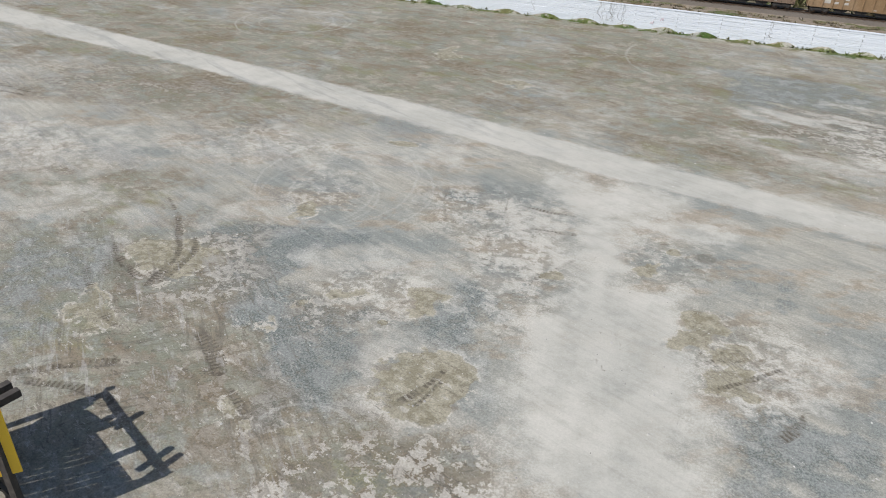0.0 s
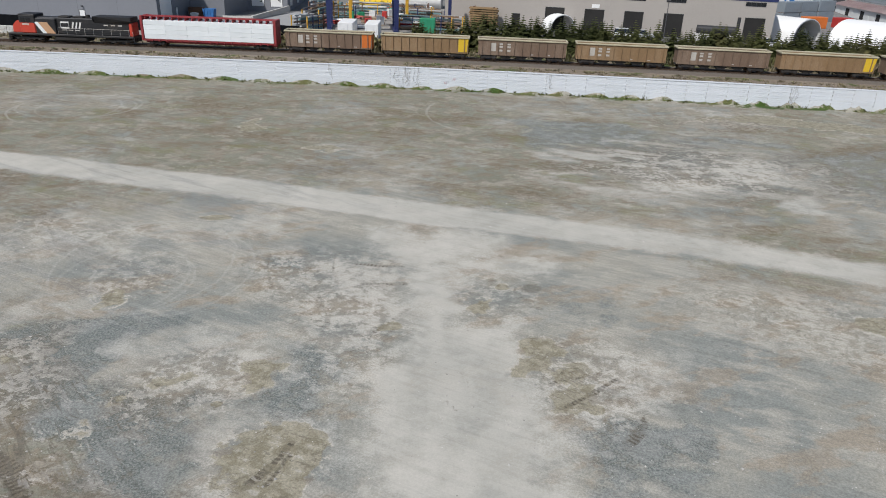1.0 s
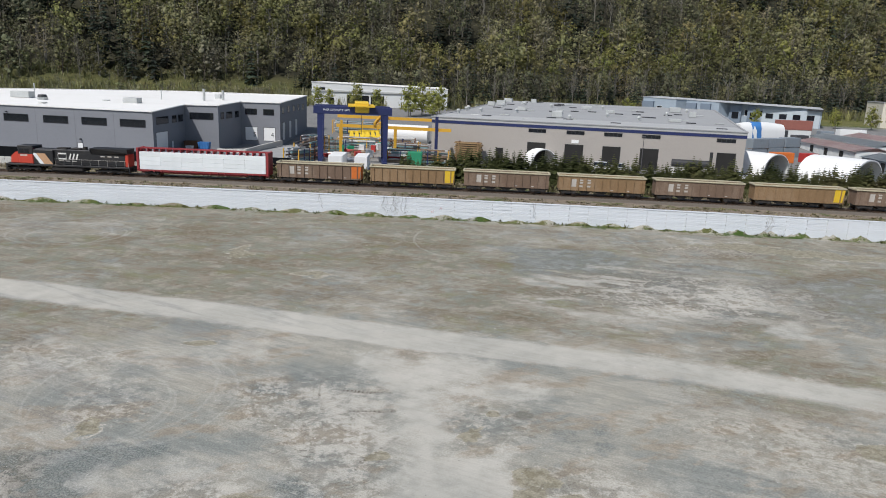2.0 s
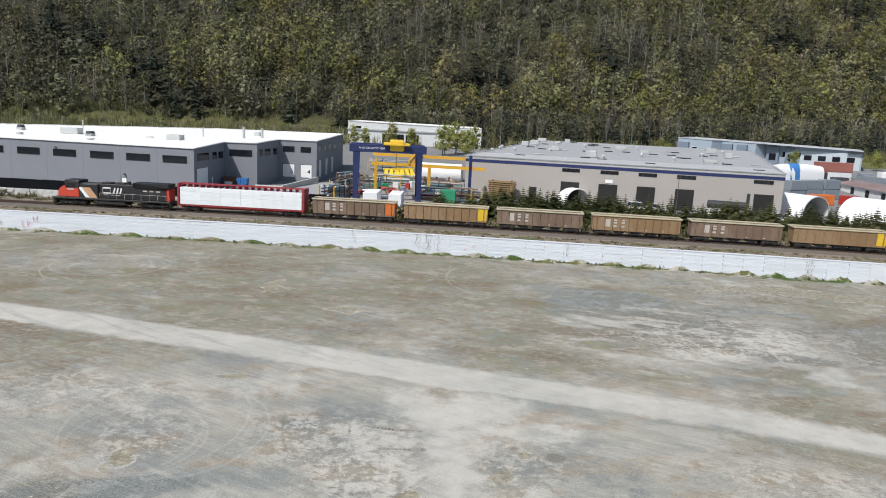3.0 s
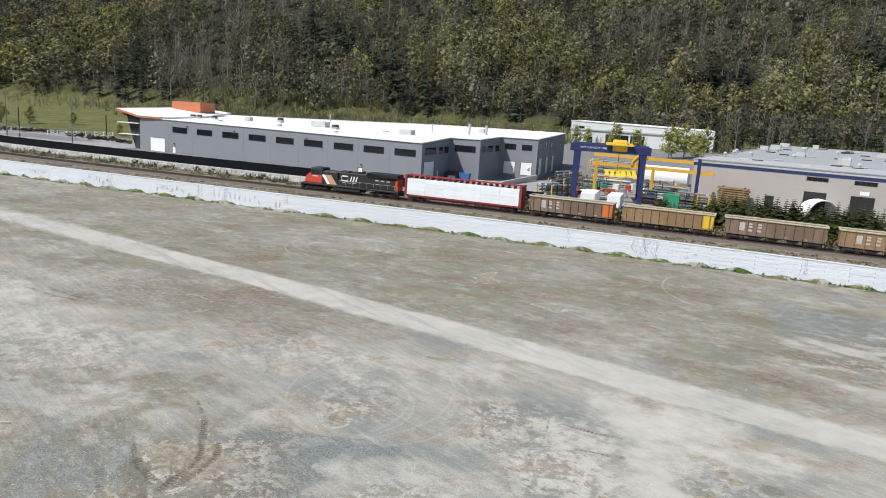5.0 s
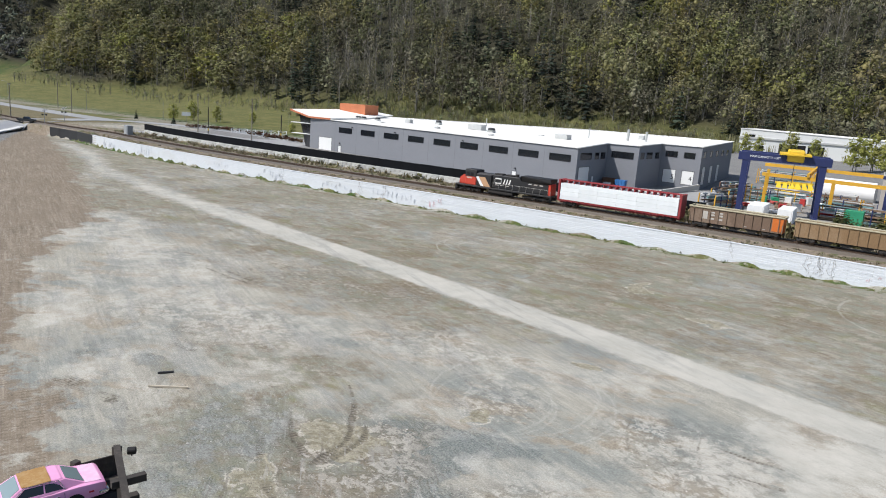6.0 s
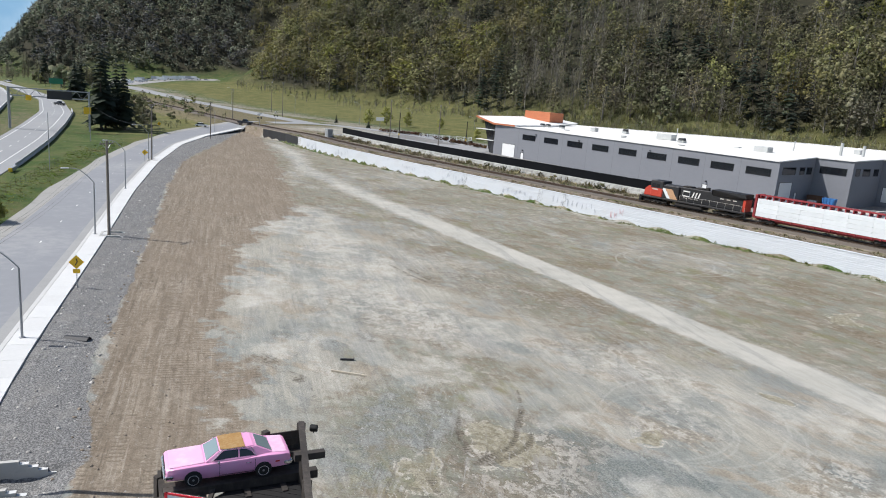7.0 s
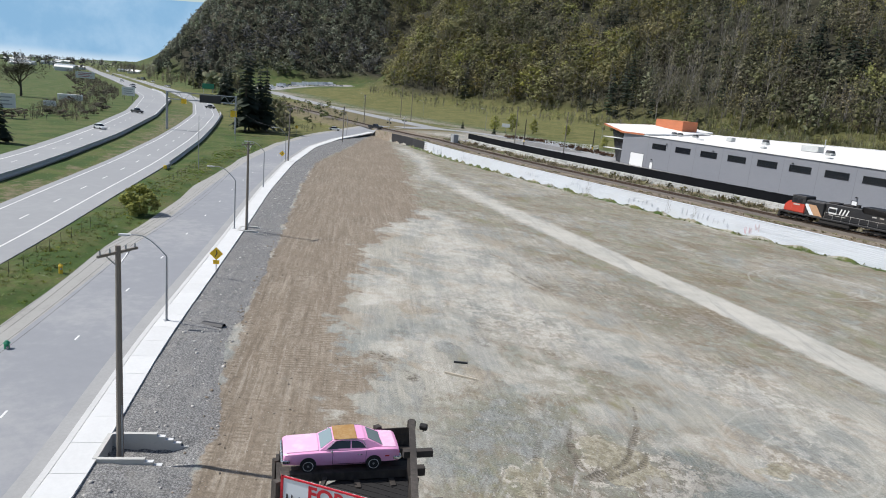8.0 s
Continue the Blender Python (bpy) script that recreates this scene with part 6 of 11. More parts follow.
def cone_faces(n, base, lo_r, hi_r, p, q):
    d = q - p
    d = d / (np.linalg.norm(d) + 1e-9)
    u = np.cross(d, [0.3, 0.9, 0.1])
    u /= np.linalg.norm(u)
    w = np.cross(d, u)
    a = np.arange(n) * 2 * np.pi / n
    ring = np.cos(a)[:, None] * u + np.sin(a)[:, None] * w
    vs = np.concatenate([p + ring * lo_r, q + ring * hi_r])
    i = np.arange(n)
    j = (i + 1) % n
    return vs, np.stack([base + i, base + j, base + n + j, base + n + i], 1)


def broadleaf(seed, leaves=90, size=0.075, spread=0.30, low=0.32, sparse=False, solid=False):
    """A tree of height 1: tapered trunk, limbs, and a crown of small bent leaf sprays."""
    r = np.random.RandomState(seed)
    V, F, M, n = [], [], [], 0

    def add(vs, fs, k):
        nonlocal n
        V.append(vs), F.append(fs), M.append(np.full(len(fs), k))
        n += len(vs)
    top = np.array([r.uniform(-0.03, 0.03), r.uniform(-0.03, 0.03), 0.86])
    add(*cone_faces(5, n, 0.017, 0.004, np.zeros(3), top), 0)
    lumps = []
    for k in range(8 if not sparse else 10):
        h = r.uniform(low, 0.72)
        a = r.uniform(0, 6.28)
        ln = spread * r.uniform(0.5, 1.0) * (1.15 - abs(h - 0.5))
        tip = np.array([math.cos(a) * ln, math.sin(a) * ln, h + r.uniform(0.08, 0.2)])
        add(*cone_faces(3, n, 0.007, 0.002, top * h, tip), 0)
        lumps.append((tip, r.uniform(0.09, 0.16)))
    lumps.append((np.array([0, 0, 0.88]), 0.12))
    for c, rad in lumps if solid else ():
        # ragged clump of foliage
        rows_, seg = 3, 6
        vs = [c + np.array([0, 0, rad * r.uniform(0.7, 1.0)])]
        for i in range(rows_):
            ph = math.pi * (i + 0.75) / (rows_ + 0.6)
            off_ = r.uniform(0, 6.28)
            for j in range(seg):
                q = rad * r.uniform(0.62, 1.12)
                a = off_ + 2 * math.pi * j / seg
                vs.append(c + np.array([q * math.sin(ph) * math.cos(a) * 1.1, q * math.sin(ph) * math.sin(a) * 1.1, q * math.cos(ph) * 0.9]))
        fs = [[n, n + 1 + j, n + 1 + (j + 1) % seg, n] for j in range(0, 0)]
        for j in range(0, seg, 2):
            fs.append([n, n + 1 + j, n + 1 + (j + 1) % seg, n + 1 + (j + 2) % seg])
        for i in range(rows_ - 1):
            for j in range(seg):
                q0, q1 = n + 1 + i * seg, n + 1 + (i + 1) * seg
                fs.append([q0 + j, q1 + j, q1 + (j + 1) % seg, q0 + (j + 1) % seg])
        add(np.array(vs), np.array(fs), 1)
    for k in range(leaves):
        c, rad = lumps[r.randint(len(lumps))]
        d = r.normal(size=3)
        d /= np.linalg.norm(d)
        d[2] = abs(d[2]) * 0.9 - 0.15
        o = c + d * rad * r.uniform(0.55, 1.05) * np.array([1.15, 1.15, 0.85])
        nrm = d + r.normal(size=3) * 0.25
        nrm /= np.linalg.norm(nrm)
        u = np.cross(nrm, r.normal(size=3))
        u /= np.linalg.norm(u)
        w = np.cross(nrm, u)
        s = size * r.uniform(0.55, 1.2)
        ln = s * r.uniform(0.8, 1.5)
        vs = np.array([o - u * s - w * ln * 0.6, o + u * s * 0.7 - w * ln * 0.9, o + u * s + w * ln * 0.5 + nrm * s * 0.3, o - u * s * 0.5 + w * ln + nrm * s * 0.15])
        add(vs, np.array([[n, n + 1, n + 2, n + 3]]), 1)
    return np.concatenate(V), np.concatenate(F), np.concatenate(M)


def conifer(seed, tiers=13, per=7, width=0.19):
    r = np.random.RandomState(seed)
    V, F, M, n = [], [], [], 0
    vs, fs = cone_faces(5, 0, 0.015, 0.002, np.zeros(3), np.array([0, 0, 0.98]))
    V.append(vs), F.append(fs), M.append(np.zeros(len(fs), int))
    n = len(vs)
    for k in range(tiers):
        h = 0.12 + 0.86 * k / (tiers - 1)
        rad = width * (1.03 - h) ** 0.8 * r.uniform(0.8, 1.15)
        for j in range(per):
            a = r.uniform(0, 6.28)
            d = np.array([math.cos(a), math.sin(a), 0])
            s = np.array([-d[1], d[0], 0])
            L = rad * r.uniform(0.7, 1.15)
            drop = L * r.uniform(0.25, 0.55)
            w = L * 0.34
            o = np.array([0, 0, h])
            vs = np.array([o + d * 0.01, o + d * L * 0.6 + s * w - [0, 0, drop * 0.5], o + d * L - [0, 0, drop], o + d * L * 0.55 - s * w - [0, 0, drop * 0.55]])
            V.append(vs), F.append(np.array([[n, n + 1, n + 2, n + 3]])), M.append(np.ones(1, int))
            n += 4
    return np.concatenate(V), np.concatenate(F), np.concatenate(M)


def scatter(name, temps, where, mats, label="", category="", parent=None):
    """Many plants in ONE mesh: where holds rows of x, y, z, height, width factor, turn."""
    r = np.random.RandomState(len(where))
    V, F, M, T, n = [], [], [], [], 0
    for x, y, z, h, wf, a in where:
        v, f, m = temps[r.randint(len(temps))]
        c, s = math.cos(a), math.sin(a)
        q = np.empty_like(v)
        q[:, 0] = (v[:, 0] * c - v[:, 1] * s) * h * wf + x
        q[:, 1] = (v[:, 0] * s + v[:, 1] * c) * h * wf + y
        q[:, 2] = v[:, 2] * h + z
        V.append(q), F.append(f + n), M.append(m)
        T.append(np.tile(np.append(r.uniform(-1, 1, 3), 1.0), (len(v), 1)))
        n += len(v)
    V, F, M = np.concatenate(V), np.concatenate(F), np.concatenate(M)
    me = bpy.data.meshes.new(name)
    me.vertices.add(len(V))
    me.vertices.foreach_set("co", V.astype(np.float32).ravel())
    me.loops.add(F.size)
    me.loops.foreach_set("vertex_index", F.astype(np.int32).ravel())
    me.polygons.add(len(F))
    me.polygons.foreach_set("loop_start", np.arange(0, F.size, 4, dtype=np.int32))
    me.polygons.foreach_set("material_index", M.astype(np.int32))
    for m in mats:
        me.materials.append(m)
    me.update()
    me.attributes.new("tone", "FLOAT_COLOR", "POINT").data.foreach_set("color", np.concatenate(T).astype(np.float32).ravel())
    me.validate()
    ob = new(name, me)
    if parent:
        ob.parent = parent
    return tagged(ob, label, category, kind="stuff") if label else ob


FIR = [conifer(s) for s in (31, 32, 33)]
BUSH = [broadleaf(s, 60, 0.09, 0.42, 0.12, False, True) for s in (41, 42, 43)]


def tall_tree(seed, lumps_n=10, leaves=70, width=0.15, low=0.26, top=0.95, size=0.024, limbs=5, clump=1.0):
    """A tall slender forest tree of height 1: trunk, a few limbs, ragged clumps up the stem and loose sprays."""
    r = np.random.RandomState(seed)
    V, F, M, n = [], [], [], 0

    def add(vs, fs, k):
        nonlocal n
        V.append(vs), F.append(fs), M.append(np.full(len(fs), k))
        n += len(vs)
    lean = np.array([r.uniform(-0.03, 0.03), r.uniform(-0.03, 0.03), 0.9])
    add(*cone_faces(5, n, 0.013, 0.003, np.zeros(3), lean), 0)
    lumps = []
    for k in range(lumps_n):
        u = (k + r.uniform(0.2, 0.8)) / lumps_n
        h = low + (top - low) * u
        reach = width * (0.45 + 1.1 * math.sin(math.pi * min(1, 0.22 + 0.75 * u))) * 0.62
        a = r.uniform(0, 6.28)
        d = reach * r.uniform(0.35, 1.0)
        c = np.array([math.cos(a) * d, math.sin(a) * d, h])
        lumps.append((c, r.uniform(0.058, 0.095) * (1.15 - 0.4 * u) * clump))
        if k < limbs:
            add(*cone_faces(3, n, 0.005, 0.0015, lean * (h - 0.08) / 0.9, c), 0)
    for c, rad in lumps:
        seg, rows_ = 5, 3
        vs = [c + np.array([0, 0, rad * r.uniform(0.9, 1.3)])]
        for i in range(rows_):
            ph = math.pi * (i + 0.75) / (rows_ + 0.6)
            o = r.uniform(0, 6.28)
            for j in range(seg):
                q = rad * r.uniform(0.6, 1.15)
                a = o + 2 * math.pi * j / seg
                vs.append(c + np.array([q * math.sin(ph) * math.cos(a), q * math.sin(ph) * math.sin(a), q * math.cos(ph) * 1.15]))
        fs = [[n, n + 1, n + 2, n + 3], [n, n + 3, n + 4, n + 5]]
        for i in range(rows_ - 1):
            for j in range(seg):
                q0, q1 = n + 1 + i * seg, n + 1 + (i + 1) * seg
                fs.append([q0 + j, q1 + j, q1 + (j + 1) % seg, q0 + (j + 1) % seg])
        add(np.array(vs), np.array(fs), 1)
    for k in range(leaves):
        c, rad = lumps[r.randint(len(lumps))]
        d = r.normal(size=3)
        d /= np.linalg.norm(d)
        o = c + d * rad * r.uniform(0.8, 1.35)
        nrm = d + r.normal(size=3) * 0.35
        nrm /= np.linalg.norm(nrm)
        u = np.cross(nrm, r.normal(size=3))
        u /= np.linalg.norm(u)
        w = np.cross(nrm, u)
        s = size * r.uniform(0.6, 1.3)
        add(np.array([o - u * s - w * s * 0.7, o + u * s * 0.7 - w * s, o + u * s + w * s * 0.6 + nrm * s * 0.3, o - u * s * 0.5 + w * s * 1.2]), np.array([[n, n + 1, n + 2, n + 3]]), 1)
    return np.concatenate(V), np.concatenate(F), np.concatenate(M)


def crown_tree(seed, leaves, lobes=7, width=0.24, low=0.34, size=0.022, core=0.72, trunks=1):
    """A forest tree of height 1: trunk and limbs under a rounded, lobed crown whose outside is made of small leaf sprays."""
    r = np.random.RandomState(seed)
    V, F, M, n = [], [], [], 0

    def add(vs, fs, k):
        nonlocal n
        V.append(vs), F.append(fs), M.append(np.full(len(fs), k))
        n += len(vs)
    for k in range(trunks):
        foot = np.array([r.uniform(-0.05, 0.05), r.uniform(-0.05, 0.05), 0]) * (trunks > 1)
        add(*cone_faces(5, n, 0.013, 0.004, foot, foot * 1.5 + np.array([r.uniform(-0.04, 0.04), r.uniform(-0.04, 0.04), 0.84])), 0)
    blobs = [(np.array([r.uniform(-0.03, 0.03), r.uniform(-0.03, 0.03), 0.80]), r.uniform(0.12, 0.16))]
    turn = r.uniform(0, 6.28)
    for k in range(lobes):
        u = (k + r.uniform(0.1, 0.9)) / lobes
        h = low + (0.74 - low) * u
        a = turn + 2.4 * k + r.uniform(-0.4, 0.4)
        d = width * r.uniform(0.45, 0.95) * (1.0 - 0.45 * abs(u - 0.45))
        c = np.array([math.cos(a) * d, math.sin(a) * d, h])
        blobs.append((c, r.uniform(0.09, 0.15)))
        add(*cone_faces(3, n, 0.006, 0.002, np.array([0, 0, max(0.1, h - 0.16)]), c), 0)
    for c, rad in blobs if core else ():
        seg, rad = 5, rad * core
        vs = [c + np.array([0, 0, rad])]
        for i in range(3):
            ph = math.pi * (i + 0.75) / 3.6
            o = r.uniform(0, 6.28)
            for j in range(seg):
                q, a = rad * r.uniform(0.7, 1.15), o + 2 * math.pi * j / seg
                vs.append(c + np.array([q * math.sin(ph) * math.cos(a), q * math.sin(ph) * math.sin(a), q * math.cos(ph) * 1.1]))
        fs = [[n, n + 1, n + 2, n + 3], [n, n + 3, n + 4, n + 5]]
        for i in range(2):
            for j in range(seg):
                q0, q1 = n + 1 + i * seg, n + 1 + (i + 1) * seg
                fs.append([q0 + j, q1 + j, q1 + (j + 1) % seg, q0 + (j + 1) % seg])
        add(np.array(vs), np.array(fs), 1)
    weight = np.array([b[1] ** 2 for b in blobs])
    pick = r.choice(len(blobs), leaves, p=weight / weight.sum())
    C, R = np.array([b[0] for b in blobs])[pick], np.array([b[1] for b in blobs])[pick]
    D = r.normal(size=(leaves, 3))
    D[:, 2] = np.abs(D[:, 2]) * 1.1 - 0.45
    D /= np.linalg.norm(D, axis=1)[:, None]
    O = C + D * (R * r.uniform(0.45, 1.4, leaves))[:, None] * np.array([1.1, 1.1, 1.05])
    N = D + np.array([0, 0, 0.35]) + r.normal(size=(leaves, 3)) * 0.45
    N /= np.linalg.norm(N, axis=1)[:, None]
    U = np.cross(N, r.normal(size=(leaves, 3)))
    U /= np.linalg.norm(U, axis=1)[:, None]
    W = np.cross(N, U)
    S = (size * r.uniform(0.6, 1.35, leaves))[:, None]
    vs = np.stack([O - U * S - W * S * 0.5, O + U * S * 0.6 - W * S * 0.9, O + U * S + W * S * 0.6 + N * S * 0.3, O - U * S * 0.5 + W * S * 1.1], 1).reshape(-1, 3)
    add(vs, n + np.arange(leaves * 4).reshape(-1, 4), 1)
    return np.concatenate(V), np.concatenate(F), np.concatenate(M)


def bare_tree(seed, limbs=12, twigs=70):
    """A leafless forest tree of height 1: pale stem, upswept limbs and a haze of fine upright twigs."""
    r = np.random.RandomState(seed)
    V, F, M, n = [], [], [], 0
    for k in range(limbs):
        h = r.uniform(0.25, 0.7)
        a = r.uniform(0, 6.28)
        p, q = np.array([0, 0, h]), np.array([math.cos(a), math.sin(a), 0]) * r.uniform(0.06, 0.17) + np.array([0, 0, h + r.uniform(0.15, 0.3)])
        if k == 0:
            p, q = np.zeros(3), np.array([r.uniform(-0.04, 0.04), 0, 0.98])
        vs, fs = cone_faces(3, n, 0.013 if k == 0 else 0.0055, 0.003, p, q)
        V.append(vs), F.append(fs), M.append(np.zeros(len(fs), int))
        n += len(vs)
    for k in range(twigs):
        a, h = r.uniform(0, 6.28), r.uniform(0.38, 0.95)
        d = 0.19 * math.sin(math.pi * min(1, 0.3 + 0.72 * (1 - h))) * r.uniform(0.1, 1.0)
        o = np.array([math.cos(a) * d, math.sin(a) * d, h])
        lean = np.array([math.cos(a) * 0.35, math.sin(a) * 0.35, 1.0]) * r.uniform(0.03, 0.075)
        w = np.array([-math.sin(a + r.uniform(-1, 1)), math.cos(a), 0]) * r.uniform(0.005, 0.012)
        V.append(np.array([o - w, o + w, o + lean + w * 0.4, o + lean - w * 0.4]))
        F.append(np.array([[n, n + 1, n + 2, n + 3]])), M.append(np.ones(1, int))
        n += 4
    return np.concatenate(V), np.concatenate(F), np.concatenate(M)


TALL = [crown_tree(s, 260, 10, 0.27, 0.18, 0.0178, 0.42) for s in range(201, 208)]
SLIM = [crown_tree(s, 200, 9, 0.18, 0.18, 0.0175, 0.42) for s in range(231, 236)]
OPEN = [crown_tree(s, 160, 10, 0.23, 0.22, 0.0162, 0.22, 2) for s in range(241, 246)]
WISPY = [bare_tree(s) for s in range(211, 216)]
FARCROWN = [crown_tree(s, 60, 5, 0.24, 0.26, 0.036, 0.55) for s in range(251, 256)]
SPRING = [crown_tree(s, 620, 11, 0.25, 0.16, 0.021, 0.55, 2) for s in (81, 82, 83)]
SAPLING = [broadleaf(s, 26, 0.05, 0.12, 0.35, True) for s in (51, 52)]



def tuft(seed, blades=16):
    """A tuft of grass of height 1: thin bent blades from one root."""
    r = np.random.RandomState(seed)
    V, F = [], []
    for k in range(blades):
        a, lean, h = r.uniform(0, 6.28), r.uniform(0.2, 0.95), r.uniform(0.5, 1.0)
        d = np.array([math.cos(a), math.sin(a), 0])
        w = np.array([-d[1], d[0], 0]) * r.uniform(0.05, 0.11)
        o = d * r.uniform(0, 0.5) + np.array([r.uniform(-0.3, 0.3), r.uniform(-0.3, 0.3), 0])
        tip = o + d * lean * h * 0.8 + np.array([0, 0, h])
        V += [o - w, o + w, tip + w * 0.3, tip - w * 0.3]
        F.append([4 * k, 4 * k + 1, 4 * k + 2, 4 * k + 3])
    return np.array(V), np.array(F), np.ones(len(F), int)


TUFT = [tuft(s) for s in (61, 62, 63)]
rw = np.random.RandomState(7)
rows = {"bright": [], "olive": [], "open": [], "bud": [], "dark": []}
step = 10.4
jx, jy = np.meshgrid(np.arange(-1080, 470, step), np.arange(375, 880, step))
jx = jx.ravel() + rw.uniform(-3.4, 3.4, jx.size)
jy = jy.ravel() + rw.uniform(-3.4, 3.4, jy.size)
jz = land(jx, jy)
jaz = np.degrees(np.arctan2(jx, jy))
keep = (jaz > -56) & (jaz < 42) & (jz > valley_floor(jx, jy) + 2.5) & (np.degrees(np.arctan2(jz - 21, np.hypot(jx, jy))) < 10.5)
thin = (jy > 500) & (jaz > -46) & (rw.uniform(size=jx.size) < 0.22)
keep &= ~thin & ~((jaz < -38) & (rw.uniform(size=jx.size) < 0.3))
kind_noise, dark_noise = fbm(jx, jy, 70, 3, 61), fbm(jx, jy, 52, 3, 77)
# lusher maples to the east and on the western spur, bare alder and fir between
lush = 0.13 * sstep(jaz, -8, 2) + 0.17 * (1 - sstep(jaz, -44, -36)) - 0.02 * sstep(jaz, -31, -26) * (1 - sstep(jaz, -12, -6))
for x, y, z, k, d, u in zip(jx[keep], jy[keep], jz[keep], (kind_noise + lush)[keep], (dark_noise - 0.2 * lush)[keep], rw.uniform(size=keep.sum())):
    a = rw.uniform(0, 6.28)
    if d > 0.69 or u < 0.035:
        rows["dark"].append((x, y, z - 0.4, rw.uniform(20, 32), rw.uniform(0.8, 1.15), a))
    elif k + 0.25 * u > 0.69:
        rows["bright"].append((x, y, z - 0.4, rw.uniform(18, 29), rw.uniform(0.95, 1.25) * (1.28 if x < -0.78 * y else 1.0), a))
    elif k + 0.3 * u < 0.475:
        rows["bud"].append((x, y, z - 0.4, rw.uniform(18, 27), rw.uniform(0.9, 1.3), a))
    elif u < 0.36:
        rows["open"].append((x, y, z - 0.4, rw.uniform(18, 28), rw.uniform(0.85, 1.2), a))
    else:
        rows["olive"].append((x, y, z - 0.4, rw.uniform(17, 29), rw.uniform(0.9, 1.25) * (1.28 if x < -0.78 * y else 1.0), a))
for k in range(520):
    x, y = rw.uniform(-30, 330), rw.uniform(346, 408)
    if x > -30 + (400 - y) * 0.5 and not (-22 < x < 54 and y < 374):
        kind = ("open", "olive", "bud", "dark", "dark", "dark", "dark", "olive")[rw.randint(8)]
        rows[kind].append((x, y, float(land(x, y)) - 0.3, rw.uniform(13, 22) if kind != "dark" else rw.uniform(12, 24), rw.uniform(0.8, 1.2), rw.uniform(0, 6.28)))
scatter("woodland_bright", TALL, rows["bright"], (BARK_PALE, LEAF_BRIGHT), "yellow-green spring broadleaf trees on the hillside", "trees")
scatter("woodland_olive", TALL + SLIM, rows["olive"], (BARK, LEAF_OLIVE), "olive broadleaf trees on the steep hillside", "trees")
scatter("woodland_open", OPEN, rows["open"], (BARK_PALE, LEAF_OPEN), "half-leafed trees with pale trunks on the hillside", "trees")
scatter("woodland_budding", WISPY, rows["bud"], (BARK_PALE, LEAF_BUD), "grey-brown budding trees with pale trunks", "trees")
scatter("woodland_conifer", FIR, rows["dark"], (BARK, LEAF_DARK), "dark conifers among the hillside woods", "trees")

# further hill to the west
rows = {"a": [], "b": [], "c": []}
step = 11.8
jx, jy = np.meshgrid(np.arange(-1700, -500, step), np.arange(150, 1150, step))
jx = jx.ravel() + rw.uniform(-5, 5, jx.size)
jy = jy.ravel() + rw.uniform(-5, 5, jy.size)
jz, jaz, jr = land(jx, jy), np.degrees(np.arctan2(jx, jy)), np.hypot(jx, jy)
keep = (jaz > -75) & (jaz < -44) & (jz > valley_floor(jx, jy) + 2.5) & (np.degrees(np.arctan2(jz - 21, jr)) < 10.5) & ~((jaz > -56) & (jy < 880) & (jx > -1080))
kn = fbm(jx, jy, 110, 3, 5)
for x, y, z, k, az in zip(jx[keep], jy[keep], jz[keep], kn[keep], jaz[keep]):
    row = (x, y, z - 1, rw.uniform(15, 25), rw.uniform(1.0, 1.4), rw.uniform(0, 6.28))
    k += rw.uniform(-0.14, 0.14)
    rows["c" if az < -70.5 and rw.uniform() < 0.75 or rw.uniform() < 0.04 else "a" if k > 0.44 else "b"].append(row)
scatter("far_woodland_olive", FARCROWN, rows["a"], (BARK, LEAF_FAR), "olive spring woods on the far hill", "trees")
scatter("far_woodland_budding", FARCROWN, rows["b"], (BARK_PALE, LEAF_HAZE), "grey-brown budding woods on the far hill", "trees")
scatter("far_woodland_conifer", FIR, rows["c"], (BARK, LEAF_DARK), "dark conifers on the far hill ridge", "trees")

# scrub and saplings at the foot of the hill
pts = []
for k in range(950):
    x = rw.uniform(-560, 330)
    y = rw.uniform(335, 428)
    if math.degrees(math.atan2(x, y)) > -57 and (x < -25 or k % 5 == 0):
        pts.append((x, y, float(land(x, y)) - 0.1, rw.uniform(3, 8), rw.uniform(0.8, 1.4), rw.uniform(0, 6.28)))
scatter("scrub", OPEN + WISPY + SAPLING, pts, (BARK_PALE, LEAF_SCRUB), "pale scrub and saplings below the wooded slope", "scrub")


pts = []
for k in range(6400):
    x, y = rw.uniform(-330, 330), rw.uniform(318, 412)
    edge = sstep(x + 60 * (fbm(np.float64(x), np.float64(y), 30, 2, 12) - 0.5), -300, -170) * (0.25 + 0.75 * sstep(y, 325, 380))
    if rw.uniform() < edge:
        pts.append((x, y, float(land(x, y)) - 0.1, rw.uniform(1.8, 5.6), rw.uniform(0.35, 0.7), rw.uniform(0, 6.28)))
scatter("reeds", TUFT, pts, (BARK_PALE, leaf_mat("pale_whips", (0.19, 0.19, 0.085), (0.27, 0.265, 0.13), (0.25, 0.215, 0.14))), "tall pale reeds and whips on the wet ground", "reeds")
